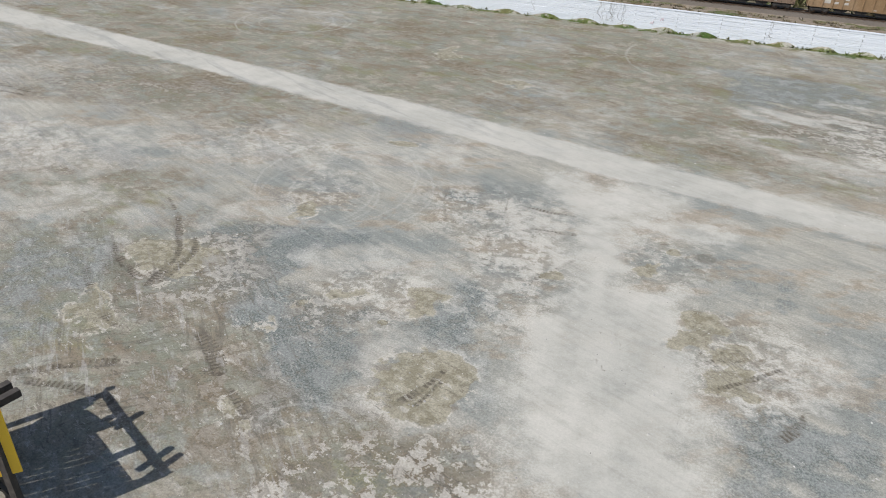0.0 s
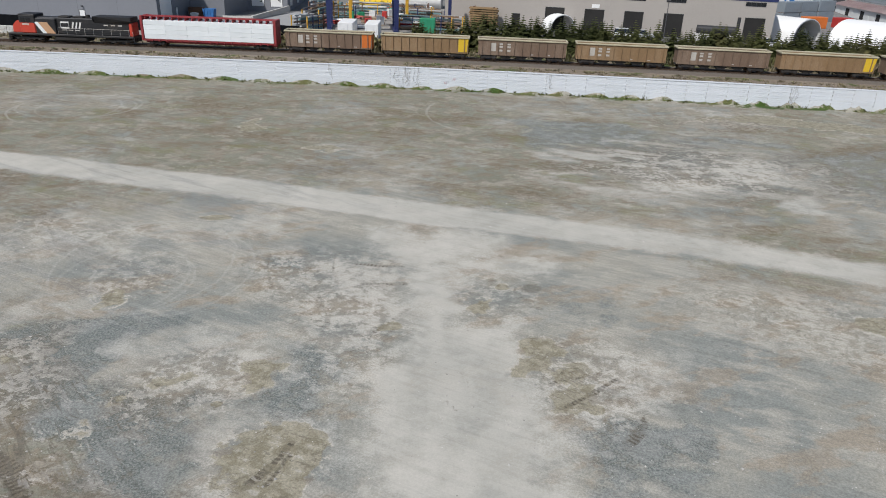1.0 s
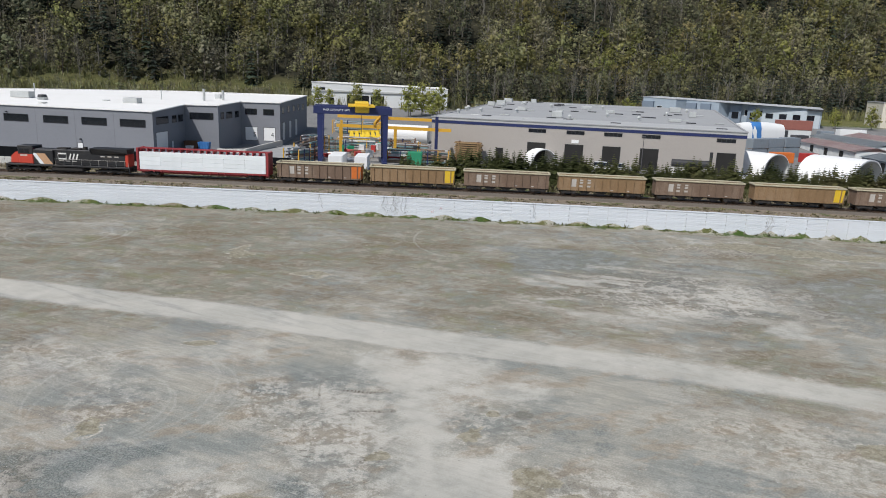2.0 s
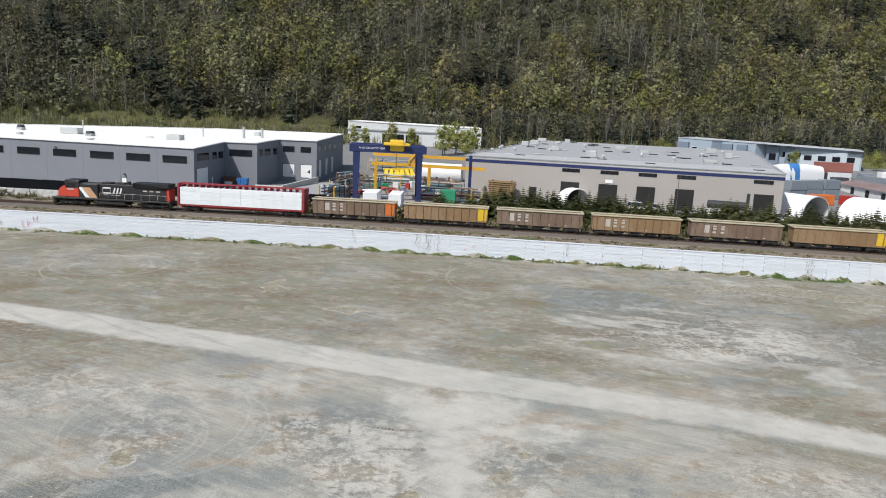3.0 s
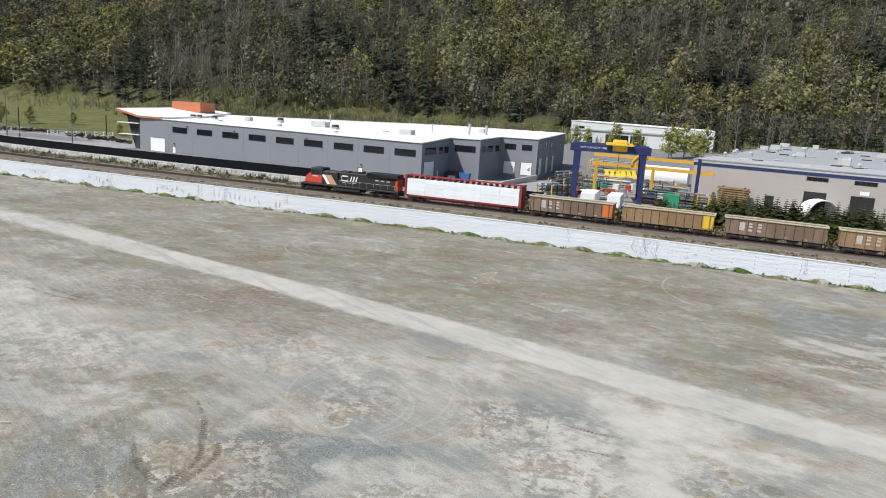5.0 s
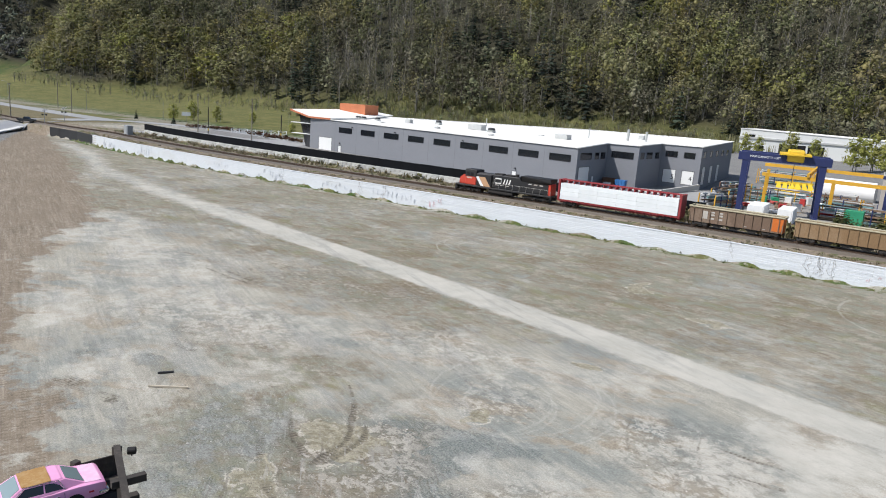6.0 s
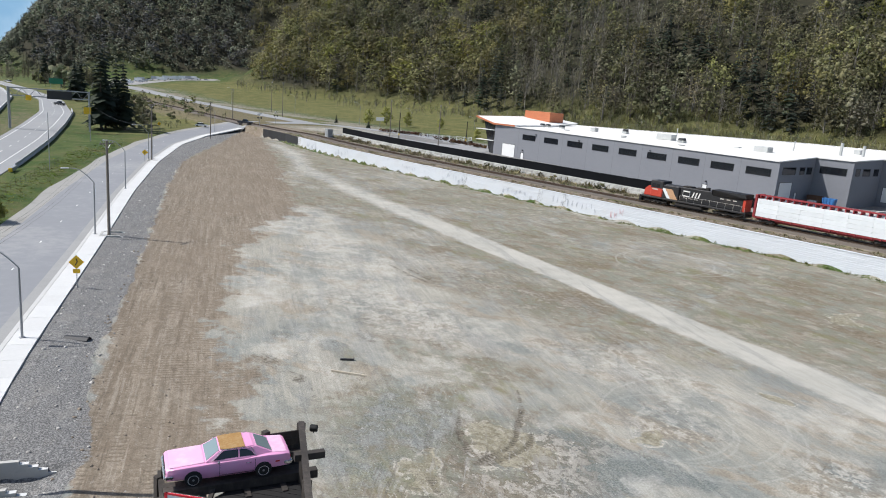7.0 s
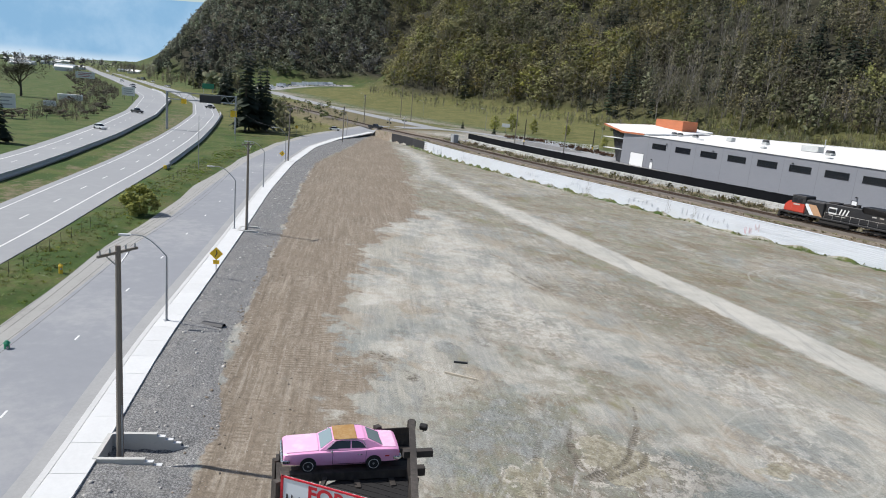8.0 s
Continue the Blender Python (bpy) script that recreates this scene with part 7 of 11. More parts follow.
# shrubs and bare saplings under the first trees
pts = []
for k in range(1100):
    x, y = rw.uniform(-560, 330), rw.uniform(385, 455)
    z = float(land(x, y))
    if math.degrees(math.atan2(x, y)) > -57 and z > float(valley_floor(x, y)) + 1 and (x < -10 or k % 6 == 0):
        pts.append((x, y, z - 0.2, rw.uniform(4, 10), rw.uniform(0.9, 1.6), rw.uniform(0, 6.28)))
scatter("understorey", OPEN + WISPY + WISPY, pts, (BARK_PALE, leaf_mat("understorey_leaves", (0.13, 0.135, 0.07), (0.19, 0.19, 0.10), (0.18, 0.16, 0.115))), "grey-green shrubs and bare saplings under the hillside trees", "shrubs")


def tree(name, x, y, h, temps, bark, leaf, label, cat="tree", wf=1.0, group="", z=None):
    """One tree with a trunk part and a crown part."""
    t = tagged(empty(name, pose(x, y, float(land(x, y)) - 0.05 if z is None else z)), label, cat, group)
    v, f, m = temps
    a = rw.uniform(0, 6.28)
    c, s = math.cos(a), math.sin(a)
    q = np.stack([(v[:, 0] * c - v[:, 1] * s) * h * wf, (v[:, 0] * s + v[:, 1] * c) * h * wf, v[:, 2] * h], 1)
    for nm, k, mt in (("trunk", 0, bark), ("crown", 1, leaf)):
        from_arrays(nm, q, [tuple(r) for r in f[m == k]], mt, t)
    return t

# ---- street, highway and what stands along them ----
ASPHALT = surface("street_asphalt", (0.245, 0.252, 0.266), 0.9, var=0.07, big=0.06, fine=0.9, bump=0.08, dirt=(0.40, 0.39, 0.37), dirt_amount=0.35, stretch=(1, 1, 1))
HWY = surface("highway_asphalt", (0.275, 0.28, 0.283), 0.85, var=0.06, big=0.04, fine=0.7, bump=0.05, dirt=(0.34, 0.34, 0.335), dirt_amount=0.4)
WALK = surface("pavement_concrete", (0.60, 0.60, 0.585), 0.8, var=0.05, big=0.5, fine=4, bump=0.08, random=0.06)
KERB_MAT = surface("kerb_concrete", (0.52, 0.515, 0.50), 0.8, var=0.08)
LINE = surface("road_paint", (0.70, 0.70, 0.68), 0.7, var=0.12, dirt=(0.45, 0.45, 0.45))
BARRIER = surface("barrier_concrete", (0.40, 0.41, 0.43), 0.85, var=0.14, dirt=(0.25, 0.25, 0.25))
DUST = surface("dusty_shoulder", (0.33, 0.322, 0.30), 0.95, var=0.2, big=0.3, fine=3, dirt=(0.19, 0.185, 0.165), dirt_amount=0.7)
TIMBER = surface("weathered_timber", (0.21, 0.185, 0.155), 0.9, var=0.25, fine=3, stretch=(3, 3, 0.4), dirt=(0.09, 0.075, 0.06))
LAMP_GREY = surface("lamp_post_grey", (0.33, 0.345, 0.36), 0.5, 0.4, var=0.08)
CABLE = surface("cable_black", (0.03, 0.03, 0.032), 0.6, var=0.1)
GREEN_SIGN = surface("green_sign", (0.02, 0.20, 0.12), 0.5, var=0.05)


def on_land(dz):
    return lambda x, y: float(land(x, y)) + dz


KL = resample(KERB, 3.0)
ROAD_Z = 0.40
street_z = lambda x, y: ROAD_Z + 2.3 * float(sstep(np.float64(-x), 205, 262))
street = strip("street", offset_line(KL, 0.0), offset_line(KL, 8.4), street_z, ASPHALT, None, 0.25)
tagged(street, "smooth grey asphalt street with faint wheel tracks", "street", kind="structure")
sh = strip("street_shoulder", offset_line(KL, 8.35), [(a + 0.3 * math.sin(i * 0.41) + 0.2 * math.sin(i * 0.83), b + 0.3 * math.sin(i * 0.37)) for i, (a, b) in enumerate(offset_line(KL, 10.7))], lambda x, y: street_z(x, y) - 0.06, DUST, None, 0.3)
tagged(sh, "dusty gravel edge of the street", "road shoulder", kind="structure")
gut = strip("gutter", offset_line(KL, 0.05), offset_line(KL, 1.0), lambda x, y: street_z(x, y) + 0.012, surface("gutter_dust", (0.31, 0.308, 0.30), 0.9, var=0.1), None, 0.02)
tagged(gut, "pale dusty gutter along the kerb", "gutter", kind="structure")
kerb = strip("kerb", offset_line(KL, -0.28), offset_line(KL, 0.06), lambda x, y: street_z(x, y) + 0.15, KERB_MAT, None, 0.4)
tagged(kerb, "pale concrete kerb", "kerb", kind="structure")
pavement = tagged(empty("pavement"), "new pale concrete pavement with bays for the poles", "pavement", kind="structure")
walk_out, walk_in = offset_line(KL, -2.05), offset_line(KL, -0.3)
for i in range(len(KL) - 1):
    bm = bmesh.new()
    z = street_z(*KL[i]) + 0.14
    z2 = street_z(*KL[i + 1]) + 0.14
    a, b, c, d = walk_in[i], walk_in[i + 1], walk_out[i + 1], walk_out[i]
    g = 0.004
    lo = [bm.verts.new((*p, zz - 0.35)) for p, zz in ((a, z), (b, z2), (c, z2), (d, z))]
    f = lambda p, q: (p[0] + (q[0] - p[0]) * g, p[1] + (q[1] - p[1]) * g)
    hi = [bm.verts.new((*p, zz)) for p, zz in ((f(a, b), z), (f(b, a), z2), (f(c, d), z2), (f(d, c), z))]
    bm.faces.new(hi)
    for k in range(4):
        bm.faces.new((lo[k], lo[(k + 1) % 4], hi[(k + 1) % 4], hi[k]))
    bmesh.ops.recalc_face_normals(bm, faces=bm.faces)
    part("slab", bm, WALK, pavement)
dash = tagged(empty("street_markings"), "short faded white centre dashes", "road marking", kind="structure")
for p, q in list(zip(offset_line(KL, 4.3), offset_line(KL, 4.3)[1:]))[3::4]:
    bm = bmesh.new()
    box(bm, 0, -0.07, 0, 0.9, 0.07, 0.008, on_segment(p, q, street_z(*p) + 0.003))
    part("dash", bm, LINE, dash)

# cross street over the track and roads beyond
xs = resample([(-236, 150), (-246, 172), (-252, 194), (-243, 208), (-218, 214), (-190, 212), (-165, 205), (-150, 198)], 4)
tagged(strip("cross_street", offset_line(xs, 5), offset_line(xs, -5), on_land(0.12), HWY, None, 0.3), "pale street across the level crossing", "street", kind="structure")
wr = resample([(-246, 199), (-292, 209), (-362, 227), (-423, 241), (-518, 263), (-640, 290)], 6)
tagged(strip("west_road", offset_line(wr, 5.5), offset_line(wr, -5.5), on_land(0.12), HWY, None, 0.3), "pale road leading away below the hill", "road", kind="structure")
pk = resample([(-640, 290), (-665, 340), (-690, 400), (-735, 490)], 10)
tagged(strip("truck_park", offset_line(pk, 26), offset_line(pk, -22), on_land(0.1), surface("park_gravel", (0.27, 0.265, 0.26), 0.9, var=0.12), None, 0.3), "grey gravel truck park", "yard", kind="structure")
ap = resample([(-196, 176), (-160, 172), (-142, 190), (-142, 210)], 6)
tagged(strip("car_park", offset_line(ap, 16), offset_line(ap, -9), on_land(0.1), surface("park_asphalt", (0.30, 0.30, 0.30), 0.9, var=0.1), None, 0.3), "empty pale car park beside the grey warehouse", "car park", kind="structure")

# highway
H_R = [(-20, -22), (-52, -4.5), (-74.7, 8.2), (-87.5, 15.4), (-109.2, 26.8), (-147, 47.2), (-196, 71.5), (-245, 94), (-309, 122), (-408, 157), (-560, 193.5), (-794, 238), (-1245, 320), (-2041, 470)]
BARR = [(-70, -20.5), (-95, -3.5), (-129, 16), (-151, 27.4), (-203, 52.2), (-287.6, 88), (-422, 137), (-529, 166), (-744, 207), (-1277, 300), (-2060, 455)]
F_L = [(-104, -16), (-130, 3), (-160, 19.6), (-184.6, 31.0), (-236, 53), (-313.6, 83.5), (-457, 129.6), (-604, 162), (-835, 205), (-1298, 288), (-2070, 440)]
hr = resample(H_R, 6)
near_l = offset_line(hr, 11.6)
HZ = 0.42
tagged(strip("highway_near", hr, near_l, HZ, HWY, None, 0.3), "two-lane pale highway carriageway curving away", "highway", kind="structure")
br = resample(BARR, 6)
fl = resample(F_L, 6)
m_ = min(len(br), len(fl))
sb = np.linspace(0, 1, m_)
def redo(pts, n):
    p = np.array(pts)
    s = np.concatenate([[0], np.cumsum(np.hypot(*np.diff(p, axis=0).T))])
    return [tuple((np.interp(v, s, p[:, 0]), np.interp(v, s, p[:, 1]))) for v in np.linspace(0, s[-1], n)]
far_r, far_l = redo(br, 330), redo(fl, 330)
tagged(strip("highway_far", far_r, far_l, HZ + 0.01, HWY, None, 0.3), "far highway carriageway behind a concrete barrier", "highway", kind="structure")
marks = tagged(empty("highway_markings"), "white edge lines and lane dashes of the highway", "road marking", kind="structure")


def edge_line(pts, z, w):
    strip("edge_line", offset_line(pts, w / 2), offset_line(pts, -w / 2), z, LINE, marks)


cut = [p for p in hr if p[0] > -900]
edge_line(offset_line(cut, 2.7), HZ + 0.02, 0.22)
edge_line(offset_line(cut, 10.2), HZ + 0.02, 0.2)
fcut = [p for p in far_l if p[0] > -900]
edge_line(offset_line(fcut, -2.6), HZ + 0.03, 0.24)
edge_line(offset_line([p for p in far_r if p[0] > -900], 1.2), HZ + 0.03, 0.2)
lane = resample([p for p in offset_line(hr, 6.0) if p[0] > -420], 3.0)
for p, q in list(zip(lane, lane[1:]))[::4]:
    bm = bmesh.new()
    box(bm, 0, -0.09, 0, 3.0, 0.09, 0.006, on_segment(p, q, HZ + 0.015))
    part("lane_dash", bm, LINE, marks)
mid = [((a[0] + b[0]) / 2, (a[1] + b[1]) / 2) for a, b in zip(far_r, far_l)]
lane = resample([p for p in mid if p[0] > -480], 3.0)
for p, q in list(zip(lane, lane[1:]))[::4]:
    bm = bmesh.new()
    box(bm, 0, -0.09, 0, 3.0, 0.09, 0.006, on_segment(p, q, HZ + 0.025))
    part("lane_dash", bm, LINE, marks)


def barrier(name, pts, label, h=0.85, x_stop=-600):
    t = tagged(empty(name), label, "barrier", kind="structure")
    pts = [p for p in pts if p[0] > x_stop]
    prof = ((-0.3, 0), (-0.27, 0.12), (-0.12, 0.35), (-0.08, h), (0.08, h), (0.12, 0.35), (0.27, 0.12), (0.3, 0))
    for p, q in zip(pts, pts[1:]):
        bm = bmesh.new()
        ln = math.dist(p, q) - 0.03
        m = on_segment(p, q, HZ - 0.02)
        rings = [[bm.verts.new(m @ Vector((x, y, z))) for y, z in prof] for x in (0, ln)]
        for k in range(7):
            bm.faces.new((rings[0][k], rings[1][k], rings[1][k + 1], rings[0][k + 1]))
        bm.faces.new(rings[0]), bm.faces.new(rings[1][::-1])
        part("barrier_block", bm, BARRIER, t)


barrier("median_barrier", offset_line(br, 0.2), "grey concrete median barrier along the highway")
barrier("roadside_barrier", [p for p in offset_line(hr, -0.6) if -330 < p[0] < -143], "dark weathered roadside barrier at the highway edge")
# crash cushion at its near end
cc = tagged(empty("crash_cushion", pose(-139.5, 44.3, HZ, 0, 0, 151)), "grey crash cushion with a yellow striped nose", "crash cushion")
for k in range(5):
    bm = bmesh.new()
    box(bm, k * 0.8, -0.32, 0.1, k * 0.8 + 0.72, 0.32, 0.8, bevel=0.05)
    part("bay", bm, LAMP_GREY, cc)
bm = bmesh.new()
box(bm, -0.28, -0.32, 0.1, -0.05, 0.32, 0.82, bevel=0.08)
part("nose_panel", bm, YELLOW, cc, "yellow chevron nose panel")

# verge fence of thin wire
vf = tagged(empty("wire_fence"), "sagging wire mesh fence along the grass verge", "fence", kind="structure")
WIRE = surface("rusty_wire", (0.13, 0.12, 0.09), 0.8, 0.3, var=0.2)
vp = [p for p in resample(offset_line(KL, 15.5), 3.0) if p[0] > -150]
for p in vp:
    bm = bmesh.new()
    z = float(land(*p))
    rod(bm, (*p, z - 0.1), (*p, z + 1.4), 0.026, n=5)
    part("post", bm, WIRE, vf)
bm = bmesh.new()
for z in (0.3, 0.55, 0.8, 1.05, 1.3):
    tube(bm, [(*p, float(land(*p)) + z) for p in vp], 0.012, 3)
part("wire", bm, WIRE, vf)

# timber utility poles
def utility_pole(x, y, h, z, lean, label, arms=1, big=True):
    t = tagged(empty("utility_pole", pose(x, y, z, 0, lean, 0)), label, "utility pole", "poles along the street")
    bm = bmesh.new()
    rod(bm, (0, 0, 0), (0, 0, h), 0.19, 0.13, 10)
    part("shaft", bm, TIMBER, t)
    a = radians(-60)
    d = Vector((math.cos(a), math.sin(a), 0))
    for k in range(arms):
        zz = h - 0.35 - 0.9 * k
        bm = bmesh.new()
        bar(bm, d * -1.25 + Vector((0, 0, zz)), d * 1.25 + Vector((0, 0, zz)), 0.1, 0.13)
        part("cross_arm", bm, TIMBER, t)
        for s in (-1.1, -0.5, 0.5, 1.1):
            bm = bmesh.new()
            c = d * s + Vector((0, 0, zz + 0.06))
            rod(bm, c, c + Vector((0, 0, 0.22)), 0.05, 0.035, 6)
            part("insulator", bm, LAMP_GREY, t)
        bm = bmesh.new()
        for s in (-0.8, 0.8):
            bar(bm, d * s + Vector((0, 0, zz)), Vector((0, 0, zz - 0.75)), 0.05, 0.05)
        part("brace", bm, LAMP_GREY, t)
    bm = bmesh.new()
    rod(bm, (0.2, 0.05, 0.3), (0.2, 0.05, 3.2), 0.04, n=6)
    part("conduit", bm, LAMP_GREY, t)
    return d


poles = [(-35.6, 9.05, 11.7, -0.25, 0.6), (-84.0, 37.0, 11.9, -0.1, -0.8), (-153.5, 77.6, 13.0, 0.1, 0.4)]
for x, y, h, z, ln in poles:
    utility_pole(x, y, h, z, ln, "weathered timber utility pole with a cross-arm")
for x, y, h in ((-206, 124, 12), (-290, 214, 17), (-330, 236, 17), (-262, 168, 13), (-190, 190, 14), (-160, 184, 14)):
    utility_pole(x, y, h, float(land(x, y)) - 0.1, 0, "distant thin timber utility pole")
wires = tagged(empty("overhead_wires"), "thin black overhead wires between the poles", "wires", kind="structure")
ends = [(-2, -14, 11.5)] + [(x, y, z + h) for x, y, h, z, _ in poles] + [(-206, 124, 12.2)]
a = radians(-60)
for s in (-1.1, -0.5, 0.5, 1.1):
    for p, q in zip(ends, ends[1:]):
        bm = bmesh.new()
        pts = []
        for k in range(13):
            u = k / 12
            c = Vector(p).lerp(Vector(q), u)
            c.z += -0.1 - 1.1 * 4 * u * (1 - u)
            pts.append(c + Vector((math.cos(a), math.sin(a), 0)) * s)
        tube(bm, pts, 0.007, 3)
        part("wire", bm, CABLE, wires)
bm = bmesh.new()
pts = [Vector((-230, 96, 9)).lerp(Vector((-153.5, 77.6, 8.5)), k / 10) - Vector((0, 0, 2.0 * 4 * (k / 10) * (1 - k / 10))) for k in range(11)]
tube(bm, pts, 0.03, 3)
part("wire", bm, CABLE, wires)


def street_lamp(x, y, h, dx, dy):
    z = street_z(x, y) + 0.12
    t = tagged(empty("street_lamp", pose(x, y, z)), "grey steel street lamp with a curved arm over the road", "street lamp", "street lamps")
    bm = bmesh.new()
    rod(bm, (0, 0, 0), (0, 0, h - 1.6), 0.09, 0.065, 8)
    part("post", bm, LAMP_GREY, t)
    bm = bmesh.new()
    pts = [(dx * u * 1.0, dy * u * 1.0, h - 1.6 + 1.6 * math.sin(min(1.0, u * 1.25) * math.pi / 2)) for u in np.linspace(0, 1, 9)]
    tube(bm, pts, 0.045, 6)
    part("arm", bm, LAMP_GREY, t)
    bm = bmesh.new()
    v = Vector((dx, dy, 0)).normalized()
    c = Vector((dx, dy, h - 0.02))
    bar(bm, c - v * 0.1, c + v * 0.75, 0.3, 0.14)
    part("lamp_head", bm, surface("lamp_head_white", (0.6, 0.6, 0.6), 0.4, var=0.05), t, "pale flat lamp head")
    bm = bmesh.new()
    box(bm, -0.2, -0.2, 0, 0.2, 0.2, 0.06, bevel=0.02)
    part("base_plate", bm, LAMP_GREY, t)


for x, y, h in ((-53.7, 17.2, 6.9), (-84.6, 35.6, 7.9), (-116, 54.0, 8.0), (-155.0, 77.6, 7.6), (-224, 136.5, 8.5)):
    street_lamp(x, y, h, -1.2, -2.4)
for x, y, h in ((-253, 232, 11), (-236, 250, 11), (-322, 246, 11), (-410, 262, 11), (-206, 262, 11), (-150, 280, 11)):
    street_lamp(x, y, h, -1.8, -1.4)


def road_sign(x, y, z, h, mat, kind, label, plate=True):
    t = tagged(empty("road_sign", pose(x, y, z)), label, "road sign")
    bm = bmesh.new()
    rod(bm, (0, 0, 0), (0, 0, h), 0.04, n=6)
    part("post", bm, LAMP_GREY, t)
    d = Vector((0.86, -0.5, 0))
    m = pose(0, 0, 0, 0, 0, 60)
    bm = bmesh.new()
    s = 0.46
    box(bm, -s, -0.07, -s, s, -0.05, s, m @ pose(0, 0, h - 0.55) @ pose(0, 0, 0, 0, 45, 0))
    part("diamond", bm, mat, t, "yellow diamond plate")
    bm = bmesh.new()
    bar(bm, m @ Vector((-0.1, -0.085, h - 0.85)), m @ Vector((0.08, -0.085, h - 0.5)), 0.02, 0.09)
    bar(bm, m @ Vector((0.08, -0.085, h - 0.5)), m @ Vector((-0.02, -0.085, h - 0.22)), 0.02, 0.09)
    part("arrow", bm, CABLE, t, "black bent arrow")
    if plate:
        bm = bmesh.new()
        box(bm, -0.3, -0.07, h - 1.6, 0.3, -0.05, h - 1.2, m)
        part("plate", bm, mat, t)


SIGN_Y = surface("sign_yellow", (0.85, 0.52, 0.02), 0.5, var=0.05)
road_sign(-64.5, 25.4, 0.2, 3.15, SIGN_Y, 0, "yellow diamond bend warning sign with a small plate")
road_sign(-151.5, 75.0, 0.3, 2.7, SIGN_Y, 0, "yellow diamond warning sign at the pavement edge", False)
road_sign(-228, 118, 0.4, 3.2, SIGN_Y, 0, "yellow diamond bend warning sign on the grass", False)


# stepped retaining bays at the poles
def pole_bay(x, y, s, label):
    t = tagged(empty("stepped_bay", pose(x, y, 0, 0, 0, 60)), label, "retaining wall", "stepped bays at the poles")
    for v in (-1.35, 1.3):
        bm = bmesh.new()
        box(bm, -0.9, v - 0.12, -0.9, 1.4 * s, v + 0.12, 0.60)
        for k in range(5):
            box(bm, (1.4 + k * 0.42) * s, v - 0.12, -0.9, (1.4 + (k + 1) * 0.42) * s, v + 0.12, 0.60 - 0.19 * (k + 1))
        part("wing_wall", bm, CONCRETE, t)
        for k in range(5):
            bm = bmesh.new()
            box(bm, (1.4 + k * 0.42) * s, v - 0.13, 0.60 - 0.19 * (k + 1), (1.4 + (k + 1) * 0.42) * s, v + 0.13, 0.60 - 0.19 * (k + 1) + 0.03)
            part("step", bm, WALK, t)
    bm = bmesh.new()
    box(bm, -1.15, -1.35, -0.9, -0.9, 1.3, 0.58)
    part("back_wall", bm, CONCRETE, t)


pole_bay(-35.5, 9.2, 1.0, "pale concrete stepped bay walls round the pole foot")
pole_bay(-84.0, 37.2, 0.8, "small pale concrete stepped bay at the pole foot")
pole_bay(-153.6, 77.9, 0.8, "small pale concrete bay at the pole foot")
# culvert pipe end in the gravel
cp = tagged(empty("culvert_pipe", pose(-51.9, 20.3, 0.06, 0, 0, 40)), "dark culvert pipe end half buried in gravel", "pipe")
bm = bmesh.new()
for k in range(10):
    a0, a1 = math.pi * 2 * k / 10, math.pi * 2 * (k + 1) / 10
    for r_, flip in ((0.45, 1), (0.36, -1)):
        v = [bm.verts.new((xx, r_ * math.cos(a), r_ * math.sin(a))) for xx, a in ((-0.9, a0), (-0.9, a1), (0.9, a1), (0.9, a0))]
        bm.faces.new(v[::flip])
part("pipe", bm, CABLE, cp)
# plank and stick on the lot
for nm, p, q, w, mt, lab in (("plank", (-36.2, 31.7), (-33.9, 33.0), 0.11, surface("pale_timber", (0.5, 0.44, 0.35), 0.8, var=0.1), "pale plank lying on the lot"), ("dark_beam", (-37.4, 33.6), (-36.7, 34.4), 0.16, CABLE, "short dark beam lying on the lot")):
    bm = bmesh.new()
    bar(bm, (*p, float(land(*p)) + 0.08), (*q, float(land(*q)) + 0.08), w, 0.12)
    me = bpy.data.meshes.new(nm)
    bm.to_mesh(me)
    bm.free()
    tagged(obj(nm, me, None, mt), lab, "timber")


# highway sign gantry
hg = tagged(empty("sign_gantry"), "grey steel highway sign gantry with a dark message board", "sign gantry")
A, B = Vector((-223, 93.2, HZ)), Vector((-231, 73.8, HZ))
for base, n_ in ((A, 0), (B, 0)):
    for s in (-0.9, 0.9):
        bm = bmesh.new()
        along = Vector((-0.92, 0.39, 0)) * s
        rod(bm, base + along, base + along + Vector((0, 0, 12)), 0.28, n=8)
        part("leg", bm, LAMP_GREY, hg)
    bm = bmesh.new()
    for z in (2.5, 5, 7.5, 10):
        bar(bm, base + Vector((0.83, -0.35, z)), base + Vector((-0.83, 0.35, z)), 0.2, 0.25)
    part("rung", bm, LAMP_GREY, hg)
for z in (9.6, 11.8):
    for s in (-0.9, 0.9):
        bm = bmesh.new()
        along = Vector((-0.92, 0.39, 0)) * s + Vector((0, 0, z))
        bar(bm, A + along, B + along, 0.25, 0.25)
        part("chord", bm, LAMP_GREY, hg)
bm = bmesh.new()
for k in range(12):
    u, w = k / 12, (k + 1) / 12
    off = Vector((0.83, -0.35, 0))
    bar(bm, A.lerp(B, u) + off + Vector((0, 0, 9.6 if k % 2 else 11.8)), A.lerp(B, w) + off + Vector((0, 0, 11.8 if k % 2 else 9.6)), 0.12, 0.12)
part("lattice", bm, LAMP_GREY, hg)
bm = bmesh.new()
c = A.lerp(B, 0.22) + Vector((1.1, -0.46, 0))
d_ = (B - A).normalized()
bar(bm, c + Vector((0, 0, 10.4)), c + d_ * 6.5 + Vector((0, 0, 10.4)), 0.6, 2.4)
part("message_board", bm, CABLE, hg, "black message board")
